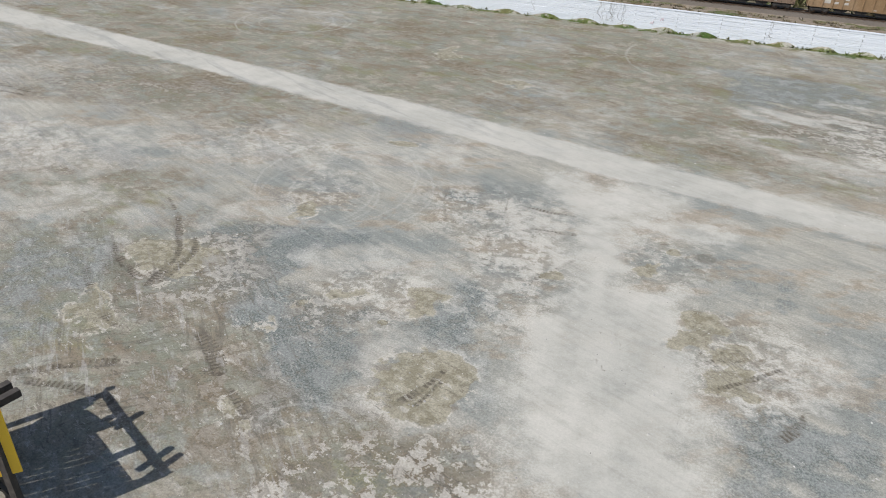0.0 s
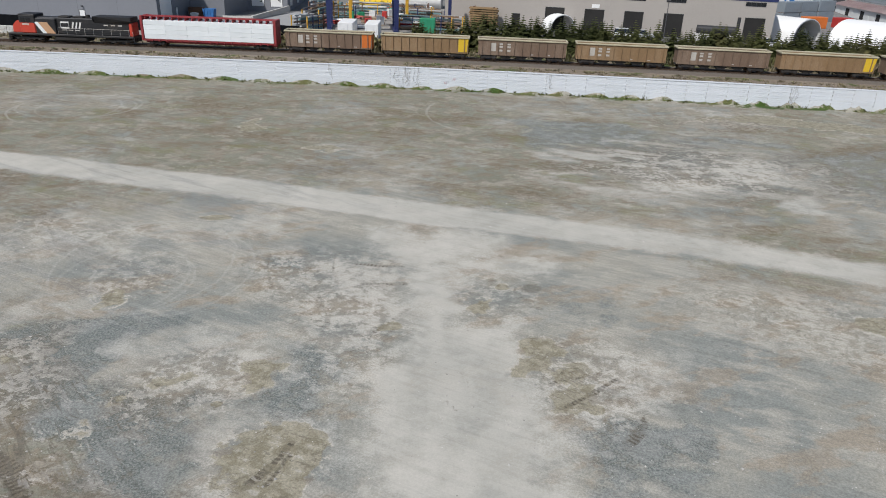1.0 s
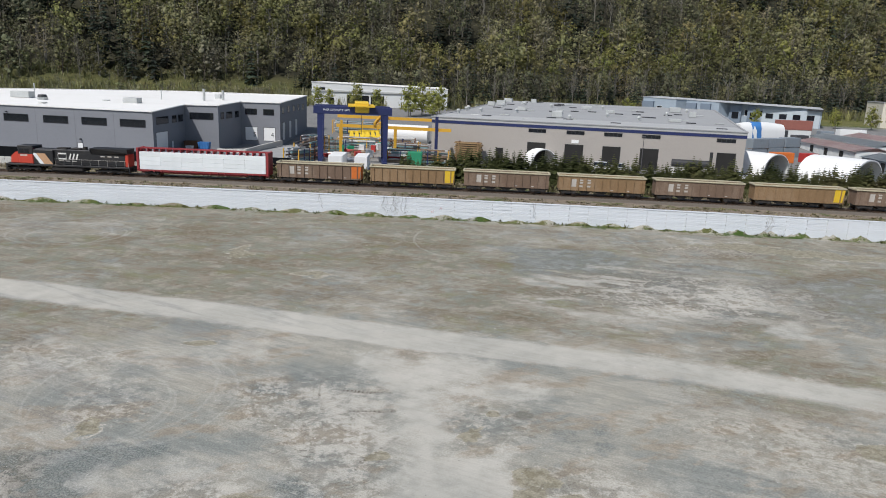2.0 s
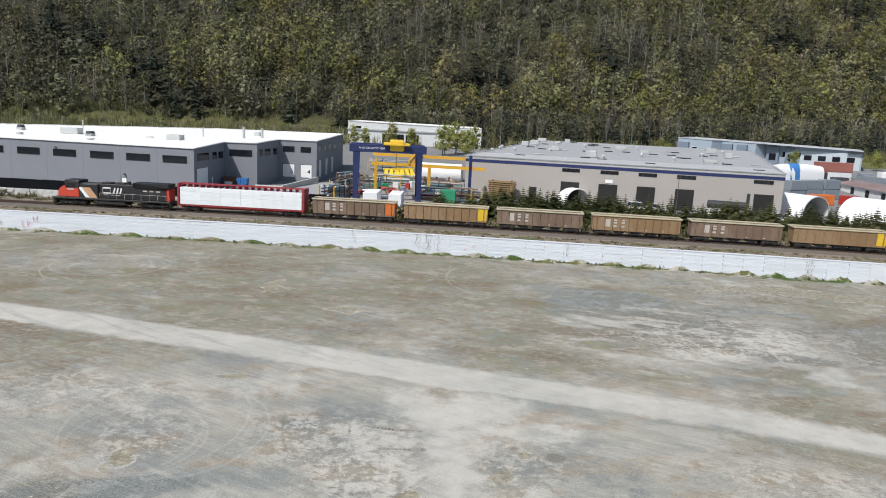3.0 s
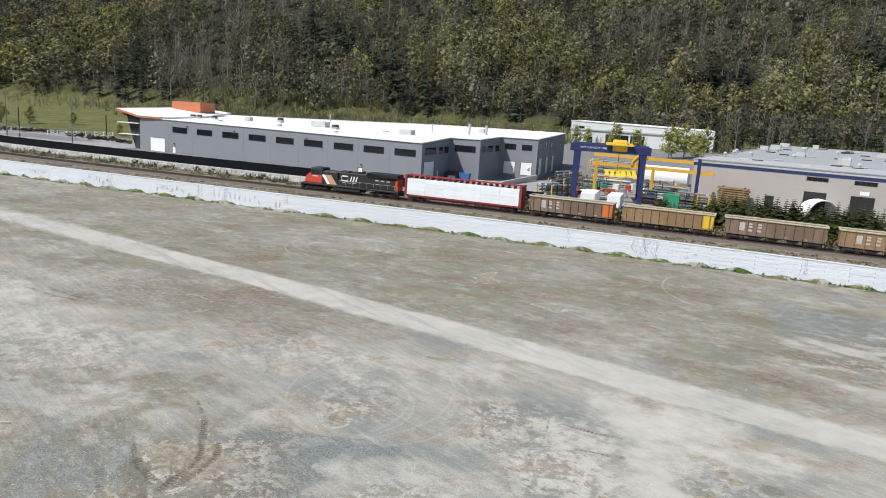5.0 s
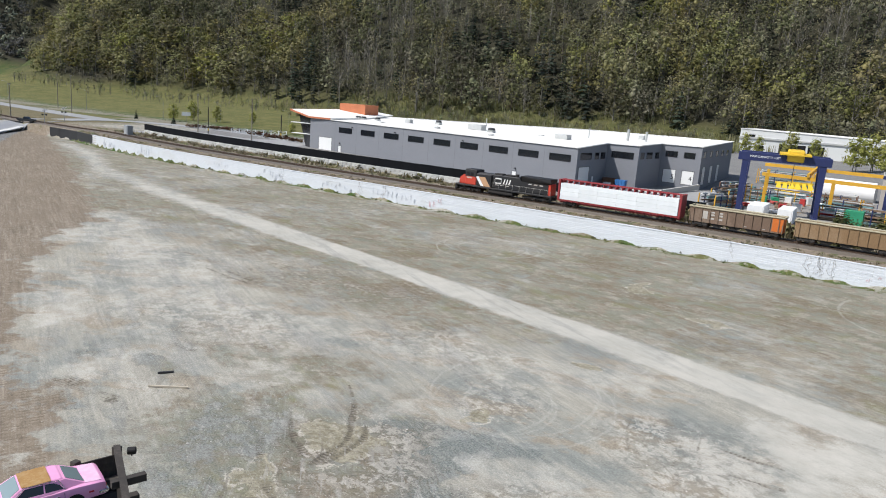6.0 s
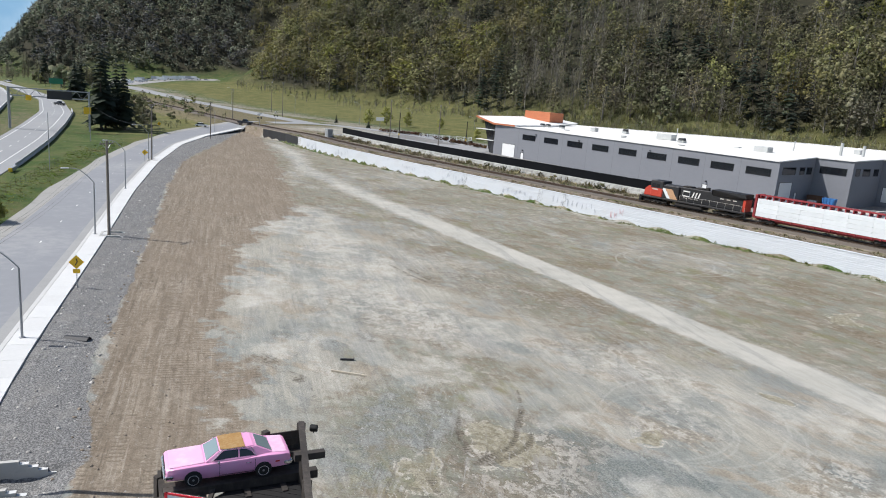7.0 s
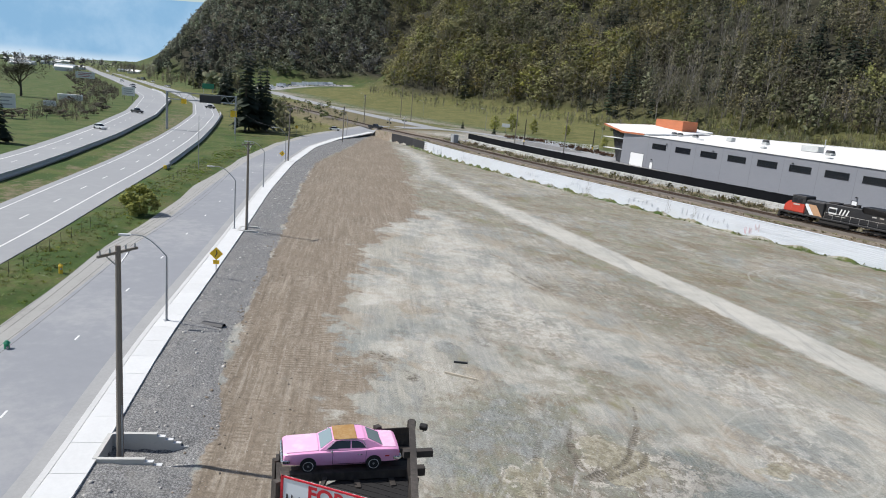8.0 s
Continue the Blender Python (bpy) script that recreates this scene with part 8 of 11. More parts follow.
for u, z, w in ((0.72, 9.2, 1.5), (-0.02, 6.4, 2.0)):
    bm = bmesh.new()
    c = A.lerp(B, u) + Vector((1.2, -0.5, 0))
    bar(bm, c + Vector((0, 0, z)), c + d_ * w + Vector((0, 0, z)), 0.12, w)
    part("speed_sign", bm, SIGN_Y, hg, "small yellow sign plate")


def board(x, y, z, w, h, leg, rot, mat, label, frame=True, name="billboard"):
    t = tagged(empty(name, pose(x, y, z, 0, 0, rot)), label, "billboard")
    bm = bmesh.new()
    box(bm, -w / 2, -0.12, leg, w / 2, 0.12, leg + h, bevel=0.03)
    part("panel", bm, mat, t)
    for s in (-0.32, 0.32):
        bm = bmesh.new()
        rod(bm, (w * s, 0.2, 0), (w * s, 0.2, leg + h * 0.6), 0.15, n=6)
        part("leg", bm, TIMBER, t)
    bm = bmesh.new()
    for k in range(3):
        box(bm, -w * 0.36, -0.15, leg + h * (0.22 + 0.24 * k), w * (0.36 - 0.1 * (k % 2)), -0.13, leg + h * (0.31 + 0.24 * k))
    part("text_bar", bm, surface("sign_bar_red", (0.35, 0.10, 0.11), 0.6) if frame else LAMP_GREY, t)


board(-405, 109, 0, 6.5, 4.6, 2.5, 63, OFF_WHITE, "white highway sign board seen at an angle", False)
board(-640, 139, 0, 14, 5.2, 4, 75, OFF_WHITE, "white roadside billboard with a red emblem")
board(-290, 51, 0, 4.2, 2.0, 2.0, 75, OFF_WHITE, "small white board in the field", False)
board(-255, 32, 0, 7, 4.5, 3, 80, OFF_WHITE, "grey-white double board on timber legs", False)
tr = tagged(empty("white_trailer", pose(-354, 70.5, 0, 0, 0, 75)), "long white box trailer parked in the field", "trailer")
bm = bmesh.new()
box(bm, -5, -1.3, 1.0, 5, 1.3, 3.7, bevel=0.08)
part("body", bm, OFF_WHITE, tr)
for s in (-4, -2.8, 3.8):
    bm = bmesh.new()
    rod(bm, (s, -1.2, 0.5), (s, 1.2, 0.5), 0.5, n=12)
    part("wheel", bm, CABLE, tr)
grn = tagged(empty("direction_sign"), "green highway direction sign on posts", "road sign")
bm = bmesh.new()
bar(bm, (-560, 206, 7), (-556, 214, 7), 0.2, 4)
part("panel", bm, GREEN_SIGN, grn)
bm = bmesh.new()
for p in ((-559.5, 207), (-556.5, 213)):
    rod(bm, (*p, 0), (*p, 5.5), 0.15, n=6)
part("post", bm, LAMP_GREY, grn)
LAMPS_HW = ((-140, 51, 11), (-196, 82, 9))
for x, y, h in LAMPS_HW:
    t = tagged(empty("slender_pole", pose(x, y, 0.2)), "slender grey steel pole beside the highway", "pole")
    bm = bmesh.new()
    rod(bm, (0, 0, 0), (0, 0, h), 0.08, 0.05, 6)
    part("shaft", bm, LAMP_GREY, t)


# vehicles
def vehicle(x, y, z, rot, paint, label, kind="car"):
    L, W, H = {"car": (4.5, 1.78, 1.45), "pickup": (5.7, 2.0, 1.9), "van": (5.2, 1.95, 2.0), "truck": (9.5, 2.5, 3.4)}[kind]
    t = tagged(empty(kind, pose(x, y, z, 0, 0, rot)), label, kind)
    bm = bmesh.new()
    w = W / 2
    prof = {"car": [(-L / 2, 0.75), (-L / 2 + 0.1, 0.3), (L / 2 - 0.1, 0.3), (L / 2, 0.6), (L / 2 - 0.3, 0.78), (L * 0.2, 0.9), (-L * 0.4, 0.95)],
            "pickup": [(-L / 2, 1.1), (-L / 2 + 0.1, 0.45), (L / 2 - 0.1, 0.45), (L / 2, 0.9), (L / 2 - 0.2, 1.15), (L * 0.2, 1.2), (-L / 2 + 0.1, 1.2)],
            "van": [(-L / 2, 1.2), (-L / 2 + 0.1, 0.4), (L / 2 - 0.1, 0.4), (L / 2, 0.8), (L / 2 - 0.2, 1.0), (L * 0.3, 1.15), (-L / 2 + 0.1, 1.2)],
            "truck": [(-L / 2, 1.2), (-L / 2 + 0.1, 0.6), (L / 2 - 0.1, 0.5), (L / 2, 0.9), (L / 2 - 0.1, 1.9), (L * 0.28, 2.0), (-L / 2 + 0.1, 1.2)]}[kind]
    a = [bm.verts.new((px_, -w, pz)) for px_, pz in prof]
    b = [bm.verts.new((px_, w, pz)) for px_, pz in prof]
    bm.faces.new(a), bm.faces.new(b[::-1])
    for i in range(len(prof)):
        j = (i + 1) % len(prof)
        bm.faces.new((a[j], a[i], b[i], b[j]))
    bmesh.ops.bevel(bm, geom=list(bm.edges), offset=0.07, segments=2, affect="EDGES")
    part("body", bm, paint, t)
    x0, x1, x2, x3 = {"car": (-L * 0.42, -L * 0.22, L * 0.08, L * 0.24), "pickup": (-L * 0.14, -L * 0.1, L * 0.08, L * 0.2), "van": (-L * 0.48, -L * 0.44, L * 0.1, L * 0.28), "truck": (-L * 0.48, -L * 0.48, L * 0.2, L * 0.2)}[kind]
    zb = {"car": 0.9, "pickup": 1.18, "van": 1.15, "truck": 1.1}[kind]
    bm = bmesh.new()
    lo = [bm.verts.new(c) for c in ((x0, -w * 0.95, zb), (x3, -w * 0.95, zb), (x3, w * 0.95, zb), (x0, w * 0.95, zb))]
    hi = [bm.verts.new(c) for c in ((x1, -w * 0.78, H), (x2, -w * 0.78, H), (x2, w * 0.78, H), (x1, w * 0.78, H))]
    bm.faces.new(hi)
    for i in range(4):
        bm.faces.new((lo[i], lo[(i + 1) % 4], hi[(i + 1) % 4], hi[i]))
    part("window_glass", bm, paint if kind == "truck" else GLASS, t)
    bm = bmesh.new()
    box(bm, x1, -w * 0.79, H - 0.03, x2, w * 0.79, H + 0.04, bevel=0.02)
    part("roof", bm, paint, t)
    r = 0.33 if kind == "car" else 0.4
    for sx in (-0.31, 0.31):
        for sy in (-1, 1):
            bm = bmesh.new()
            rod(bm, (L * sx, sy * (w - 0.22), r), (L * sx, sy * (w + 0.01), r), r, n=14)
            part("wheel", bm, CABLE, t)
    return t


PAINT = {k: surface("car_" + k, c, 0.35, 0.1, var=0.04, bump=0, coat=0.5) for k, c in (("white", (0.75, 0.76, 0.77)), ("dark", (0.035, 0.037, 0.042)), ("silver", (0.45, 0.46, 0.48)), ("red", (0.3, 0.03, 0.03)), ("blue", (0.06, 0.09, 0.18)))}
vehicle(-236.2, 138.5, street_z(-236.2, 138.5), 48, PAINT["white"], "white hatchback driving on the street")
vehicle(-237, 157.5, float(land(-237, 157.5)) + 0.14, 30, PAINT["dark"], "black pickup truck at the level crossing", "pickup")
for x, y, r_, p, lab, k in ((-222.7, 52, 20, "white", "white saloon on the highway", "car"), (-300, 84, 20, "dark", "dark pickup on the highway", "pickup"), (-362, 137.5, 199, "dark", "dark pickup driving away on the highway", "pickup"),
                            (-637, 174, 12, "silver", "silver car far along the highway", "car"), (-594, 164, 12, "dark", "dark car far along the highway", "car"), (-754, 197, 12, "white", "white car far along the highway", "van"),
                            (-888, 256, 10, "dark", "dark truck far along the highway", "truck"), (-822, 247, 191, "white", "white van far along the highway", "van"), (-682, 219, 195, "white", "white van on the near carriageway", "van"),
                            (-1087, 288, 190, "silver", "silver car at the highway bend", "car"), (-704, 224, 195, "silver", "silver hatchback driving away on the highway", "car"), (-657, 181, 12, "dark", "dark hatchback coming along the highway", "car"), (-1000, 250, 10, "white", "white pickup on the far carriageway", "pickup"), (-930, 262, 192, "dark", "dark van on the near carriageway", "van"), (-1290, 315, 10, "white", "white truck at the highway bend", "truck")):
    vehicle(x, y, HZ + 0.02, r_, PAINT[p], lab, k)
rng = random.Random(31)
for k in range(22):
    u = k / 22
    x, y = -645 - 45 * u + rng.uniform(-14, 4), 296 + 118 * u + rng.uniform(-4, 4)
    vehicle(x, y, float(land(x, y)) + 0.12, rng.uniform(40, 70), PAINT[rng.choice(("white", "white", "white", "silver", "blue"))], "parked vehicle in the far truck park", rng.choice(("truck", "van", "car", "truck")))

# level crossing signals, cabinet
for x, y in ((-243.5, 176.5), (-231, 160)):
    xs_ = tagged(empty("crossing_signal", pose(x, y, float(land(x, y)))), "railway crossing signal mast with crossed white boards", "crossing signal")
    bm = bmesh.new()
    rod(bm, (0, 0, 0), (0, 0, 5), 0.09, n=8)
    part("mast", bm, LAMP_GREY, xs_)
    bm = bmesh.new()
    for s in (-1, 1):
        bar(bm, (-0.6, -0.75 * s - 0.1, 4.2), (0.6, 0.75 * s - 0.1, 5.0), 0.06, 0.24)
    part("crossbuck", bm, WHITE_PAINT, xs_)
    bm = bmesh.new()
    rod(bm, (-0.5, -0.4, 3.2), (0.5, 0.4, 3.2), 0.06, n=6)
    for s in (-0.5, 0.5):
        rod(bm, (s + 0.05, s * 0.8 - 0.15, 3.2), (s - 0.05, s * 0.8 + 0.05, 3.2), 0.3, n=12)
    part("flasher", bm, CABLE, xs_)
cab_ = tagged(empty("signal_cabinet", pose(-187, 157.5, 3.0, 0, 0, -15)), "grey steel railway signal cabinet", "cabinet")
bm = bmesh.new()
box(bm, -1.3, -0.9, 0.2, 1.3, 0.9, 2.9, bevel=0.05)
part("body", bm, LAMP_GREY, cab_)
bm = bmesh.new()
box(bm, -1.5, -1.1, -0.1, 1.5, 1.1, 0.2)
part("plinth", bm, CONCRETE, cab_)
bm = bmesh.new()
box(bm, -0.9, -0.93, 0.4, 0.1, -0.9, 2.6)
part("door", bm, UNIT, cab_)

# ---- sale sign with the pink car on top ----
PINK = surface("pink_car_paint", (0.84, 0.37, 0.61), 0.42, 0.0, var=0.05, big=0.8, fine=5, bump=0.0, coat=0.35, dirt=(0.78, 0.45, 0.64), dirt_amount=0.4)
BROWN_ROOF = surface("tan_vinyl_roof", (0.34, 0.19, 0.06), 0.7, var=0.12, big=2.5, fine=9, dirt=(0.42, 0.30, 0.16), dirt_amount=0.5)
CHROME = surface("dull_chrome", (0.62, 0.62, 0.62), 0.25, 0.9, var=0.08)
TYRE = surface("tyre_rubber", (0.018, 0.018, 0.018), 0.85, var=0.2)
# windscreen and rear glass paled: the sky's reflection put into their base colour
SKY_GLASS = glass_dark("car_glass", (0.20, 0.26, 0.27))
SIDE_GLASS = glass_dark("car_side_glass", (0.02, 0.025, 0.03))
DARK_TIMBER = surface("dark_stained_timber", (0.045, 0.038, 0.033), 0.85, var=0.35, fine=4, stretch=(1, 1, 0.6), dirt=(0.14, 0.12, 0.10), dirt_amount=0.5)
# near-black: shade of the hollow under the car, put into the boards' colour
VOID_BLACK = surface("black_stained_boards", (0.012, 0.011, 0.011), 0.8, var=0.4, fine=4)
SIGN_WHITE = surface("sign_white", (0.72, 0.76, 0.80), 0.45, var=0.03)
SIGN_RED = surface("sign_red", (0.55, 0.02, 0.035), 0.5, var=0.06)

CAR_AT = Matrix.LocRotScale((-21.87, 13.98, 5.2), Euler((0, 0, math.atan2(-0.907, -0.42))), (0.945, 0.945, 0.945))
pc = tagged(empty("pink_car", CAR_AT), "old pink two-door coupe with tan roof on the sign frame", "car")


def loft(stations):
    """A closed shell over cross-sections given as lists of (y, z) from the middle of the top to the sill, one side."""
    bm = bmesh.new()
    rings = []
    for x, sec in stations:
        full = [(-y, z) for y, z in sec[::-1]] + [(y, z) for y, z in sec[1:]]
        rings.append([bm.verts.new((x, y, z)) for y, z in full])
    for a, b in zip(rings, rings[1:]):
        for k in range(len(a) - 1):
            bm.faces.new((a[k], b[k], b[k + 1], a[k + 1]))
    bm.faces.new(rings[0][::-1])
    bm.faces.new(rings[-1])
    for a, b in zip(rings, rings[1:]):
        bm.faces.new((a[-1], b[-1], b[0], a[0]))
    bmesh.ops.recalc_face_normals(bm, faces=bm.faces)
    return bm


def sec(w, top, shoulder, sill):
    return [(0, top + 0.015), (w * 0.45, top + 0.01), (w * 0.84, top - 0.015), (w * 0.95, shoulder), (w * 1.0, shoulder - 0.12), (w * 1.0, 0.55), (w * 0.97, 0.36), (w * 0.9, sill)]


st = [(2.44, sec(0.80, 0.80, 0.74, 0.42)), (2.36, sec(0.86, 0.84, 0.78, 0.36)), (1.9, sec(0.89, 0.87, 0.82, 0.30)), (1.3, sec(0.90, 0.895, 0.845, 0.27)), (0.72, sec(0.905, 0.92, 0.865, 0.25)),
      (0.2, sec(0.905, 0.93, 0.875, 0.25)), (-0.6, sec(0.905, 0.935, 0.885, 0.25)), (-1.0, sec(0.91, 0.955, 0.91, 0.26)), (-1.5, sec(0.91, 0.965, 0.92, 0.30)), (-1.9, sec(0.90, 0.955, 0.90, 0.34)), (-2.32, sec(0.87, 0.93, 0.87, 0.40)), (-2.42, sec(0.83, 0.86, 0.80, 0.46))]
body = part("body", loft(st), PINK, pc)
smooth(body, 35)
# bonnet and boot lid, paler: light on upward faces put into their colour
PALE_TOP = surface("faded_pink_paint", (0.80, 0.475, 0.645), 0.4, 0.0, var=0.06, big=1.2, fine=5, bump=0.0, coat=0.3, dirt=(0.82, 0.62, 0.72), dirt_amount=0.6)
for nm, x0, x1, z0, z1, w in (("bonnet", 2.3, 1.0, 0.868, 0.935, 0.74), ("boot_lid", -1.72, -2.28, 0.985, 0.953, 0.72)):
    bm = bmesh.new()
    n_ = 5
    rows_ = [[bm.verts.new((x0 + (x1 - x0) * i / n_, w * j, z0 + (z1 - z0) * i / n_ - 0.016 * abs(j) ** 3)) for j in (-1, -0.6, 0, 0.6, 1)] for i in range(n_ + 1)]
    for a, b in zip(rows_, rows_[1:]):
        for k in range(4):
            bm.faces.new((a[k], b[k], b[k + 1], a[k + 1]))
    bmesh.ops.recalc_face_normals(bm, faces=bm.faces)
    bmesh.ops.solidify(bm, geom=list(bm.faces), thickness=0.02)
    smooth(part(nm, bm, PALE_TOP, pc, "sun-faded pale pink panel"), 40)
# cabin
cab_base, cab_top = 0.915, 1.32
bm = bmesh.new()
ring_lo = [(0.95, 0.76), (0.2, 0.82), (-0.9, 0.82), (-1.75, 0.70)]
ring_hi = [(0.38, 0.59), (0.15, 0.63), (-0.85, 0.63), (-1.02, 0.58)]
lo = [bm.verts.new((x, -y, cab_base)) for x, y in ring_lo] + [bm.verts.new((x, y, cab_base + (0.03 if x < -1 else 0))) for x, y in ring_lo[::-1]]
hi = [bm.verts.new((x, -y, cab_top - (0.02 if i in (0, 3) else 0))) for i, (x, y) in enumerate(ring_hi)] + [bm.verts.new((x, y, cab_top - (0.02 if i in (0, 3) else 0))) for i, (x, y) in reversed(list(enumerate(ring_hi)))]
for i in range(8):
    bm.faces.new((lo[i], lo[(i + 1) % 8], hi[(i + 1) % 8], hi[i]))
for k in range(3):
    bm.faces.new((hi[k], hi[k + 1], hi[6 - k], hi[7 - k]))
bmesh.ops.recalc_face_normals(bm, faces=bm.faces)
bmesh.ops.bevel(bm, geom=[e for e in bm.edges if all(v.co.z > 1.2 for v in e.verts)], offset=0.05, segments=2, affect="EDGES")
smooth(part("cabin", bm, PINK, pc), 50)
bm = bmesh.new()
v = [(0.37, 0.585), (0.14, 0.625), (-0.60, 0.625)]
top = [bm.verts.new((x, s * y, cab_top + 0.012 - (0.02 if x > 0 else 0))) for s in (-1, 1) for x, y in (v if s < 0 else v[::-1])]
bm.faces.new(top)
r_ = bmesh.ops.extrude_face_region(bm, geom=list(bm.faces))
for e in r_["geom"]:
    if isinstance(e, bmesh.types.BMVert):
        e.co.z += 0.012
part("vinyl_roof", bm, BROWN_ROOF, pc, "faded tan vinyl roof panel")


def quad_on(name, pts, mat, push=0.012, label=""):
    bm = bmesh.new()
    p = [Vector(c) for c in pts]
    n = (p[1] - p[0]).cross(p[2] - p[0]).normalized()
    lo = [bm.verts.new(c) for c in p]
    hi = [bm.verts.new(c + n * push) for c in p]
    bm.faces.new(lo[::-1]), bm.faces.new(hi)
    for i in range(len(p)):
        bm.faces.new((lo[i], lo[(i + 1) % len(p)], hi[(i + 1) % len(p)], hi[i]))
    return part(name, bm, mat, pc, label)


lerp = lambda a, b, u: tuple(a[i] + (b[i] - a[i]) * u for i in range(3))
def pane(a, b, c, d, m0, m1, n0, n1):
    """A quad inside the quad a b c d (a, b below; c, d above), inset by fractions."""
    low0, low1, hi0, hi1 = lerp(a, b, m0), lerp(a, b, m1), lerp(d, c, m0), lerp(d, c, m1)
    return [lerp(low0, hi0, n0), lerp(low1, hi1, n0), lerp(low1, hi1, n1), lerp(low0, hi0, n1)]


W0, W1, W2, W3 = (0.95, -0.76, 0.915), (0.95, 0.76, 0.915), (0.38, 0.59, 1.30), (0.38, -0.59, 1.30)
quad_on("windscreen", pane(W0, W1, W2, W3, 0.05, 0.95, 0.06, 0.93), SKY_GLASS)
B0, B1, B2, B3 = (-1.75, 0.70, 0.945), (-1.75, -0.70, 0.915), (-1.02, -0.58, 1.30), (-1.02, 0.58, 1.30)
quad_on("rear_window", pane(B0, B1, B2, B3, 0.08, 0.92, 0.06, 0.92), SKY_GLASS)
for s in (-1, 1):
    for nm, shape in (("door_window", ((0.66, 0.965), (-0.32, 0.965), (-0.32, 1.265), (0.27, 1.265))), ("quarter_window", ((-0.37, 0.965), (-0.98, 0.975), (-0.86, 1.13), (-0.66, 1.24), (-0.37, 1.265)))):
        pts = [(x, s * (0.812 - (z - 0.93) * 0.44), z) for x, z in shape]
        quad_on(nm, pts if s > 0 else pts[::-1], SIDE_GLASS, -0.02 if s > 0 else -0.02)
    bm = bmesh.new()
    rim = [(0.72, s * 0.80, 0.945), (0.28, s * 0.635, 1.30), (-0.83, s * 0.645, 1.305), (-1.02, s * 0.80, 0.945)]
    tube(bm, [Vector(q) + Vector((0, 0.012 * s, 0)) for q in rim], 0.014, 5)
    part("window_trim", bm, CHROME, pc)
    bm = bmesh.new()
    for x in (0.42, -0.98):
        box(bm, x - 0.008, s * 0.905 - 0.012, 0.34, x + 0.008, s * 0.905 + 0.006, 0.86)
    box(bm, -0.98, s * 0.91 - 0.012, 0.335, 0.42, s * 0.91 + 0.004, 0.35)
    part("door_gap", bm, TYRE, pc)
    bm = bmesh.new()
    box(bm, -0.82, s * 0.915 - 0.02, 0.74, -0.62, s * 0.915 + 0.02, 0.765)
    part("door_handle", bm, CHROME, pc)
    bm = bmesh.new()
    rod(bm, (0.5, s * 0.9, 0.9), (0.48, s * 1.02, 0.96), 0.02, n=6)
    box(bm, 0.44, s * 1.02 - 0.08, 0.92, 0.5, s * 1.02 + 0.04, 1.02, bevel=0.015)
    part("mirror", bm, CHROME, pc)
    bm = bmesh.new()
    box(bm, -1.98, s * 0.905 - 0.02, 0.6, -1.8, s * 0.905 + 0.012, 0.66)
    part("side_lamp", bm, SIGN_RED, pc)
    for x in (1.42, -1.32):
        # black disc, a little proud: stands in for the wheel well's shade
        bm = bmesh.new()
        rod(bm, (x, s * 0.80, 0.35), (x, s * 0.916, 0.35), 0.335, n=24)
        part("wheel_arch", bm, TYRE, pc)
        bm = bmesh.new()
        rod(bm, (x, s * 0.72, 0.30), (x, s * 0.935, 0.30), 0.275, n=24)
        w = part("wheel", bm, TYRE, pc)
        bm = bmesh.new()
        n_ = 24
        for r0, r1, y in ((0.195, 0.215, 0.945),):
            for k in range(n_):
                a0, a1 = 2 * math.pi * k / n_, 2 * math.pi * (k + 1) / n_
                q = [bm.verts.new((x + r * math.cos(a), s * y, 0.30 + r * math.sin(a))) for r, a in ((r0, a0), (r1, a0), (r1, a1), (r0, a1))]
                bm.faces.new(q)
        part("white_ring", bm, WHITE_PAINT, w, "white tyre ring")
        bm = bmesh.new()
        rod(bm, (x, s * 0.93, 0.30), (x, s * 0.955, 0.30), 0.05, 0.04, 12)
        part("hub", bm, STEEL_GREY, w)
for x, d in ((2.47, 1), (-2.47, -1)):
    bm = bmesh.new()
    box(bm, x - 0.06, -0.88, 0.44, x + 0.06, 0.88, 0.58, bevel=0.04)
    for s in (-1, 1):
        box(bm, x - 0.30 * (d > 0) - 0.0, s * 0.88 - 0.05, 0.44, x + 0.30 * (d < 0), s * 0.88 + 0.04, 0.58, bevel=0.02)
    part("bumper", bm, CHROME, pc)
bm = bmesh.new()
box(bm, 2.40, -0.7, 0.58, 2.47, 0.7, 0.76, bevel=0.02)
part("grille", bm, TYRE, pc)
for s in (-1, 1):
    bm = bmesh.new()
    rod(bm, (2.42, s * 0.6, 0.67), (2.48, s * 0.6, 0.67), 0.09, n=12)
    part("headlamp", bm, CHROME, pc)
    bm = bmesh.new()
    box(bm, -2.46, s * 0.55 - 0.2, 0.62, -2.41, s * 0.55 + 0.2, 0.72)
    part("tail_lamp", bm, SIGN_RED, pc)

# timber frame and panels
sf = tagged(empty("sale_sign"), "large timber sale sign frame carrying a car", "billboard")
fwd, sid = Vector((-0.42, -0.907, 0)), Vector((0.907, -0.42, 0))
cen = Vector((-21.95, 13.8, 0))
A_, B_ = Vector((-21.6, 17.35, 0)), Vector((-16.45, 13.75, 0))
P0 = Vector((-20.78, 10.9, 0))
Q0 = Vector((-22.7, 14.55, 0))


dirn0 = (B_ - A_).normalized()


def timber(name, p, q, w, h):
    bm = bmesh.new()
    bar(bm, p, q, w, h)
    return part(name, bm, DARK_TIMBER, sf)


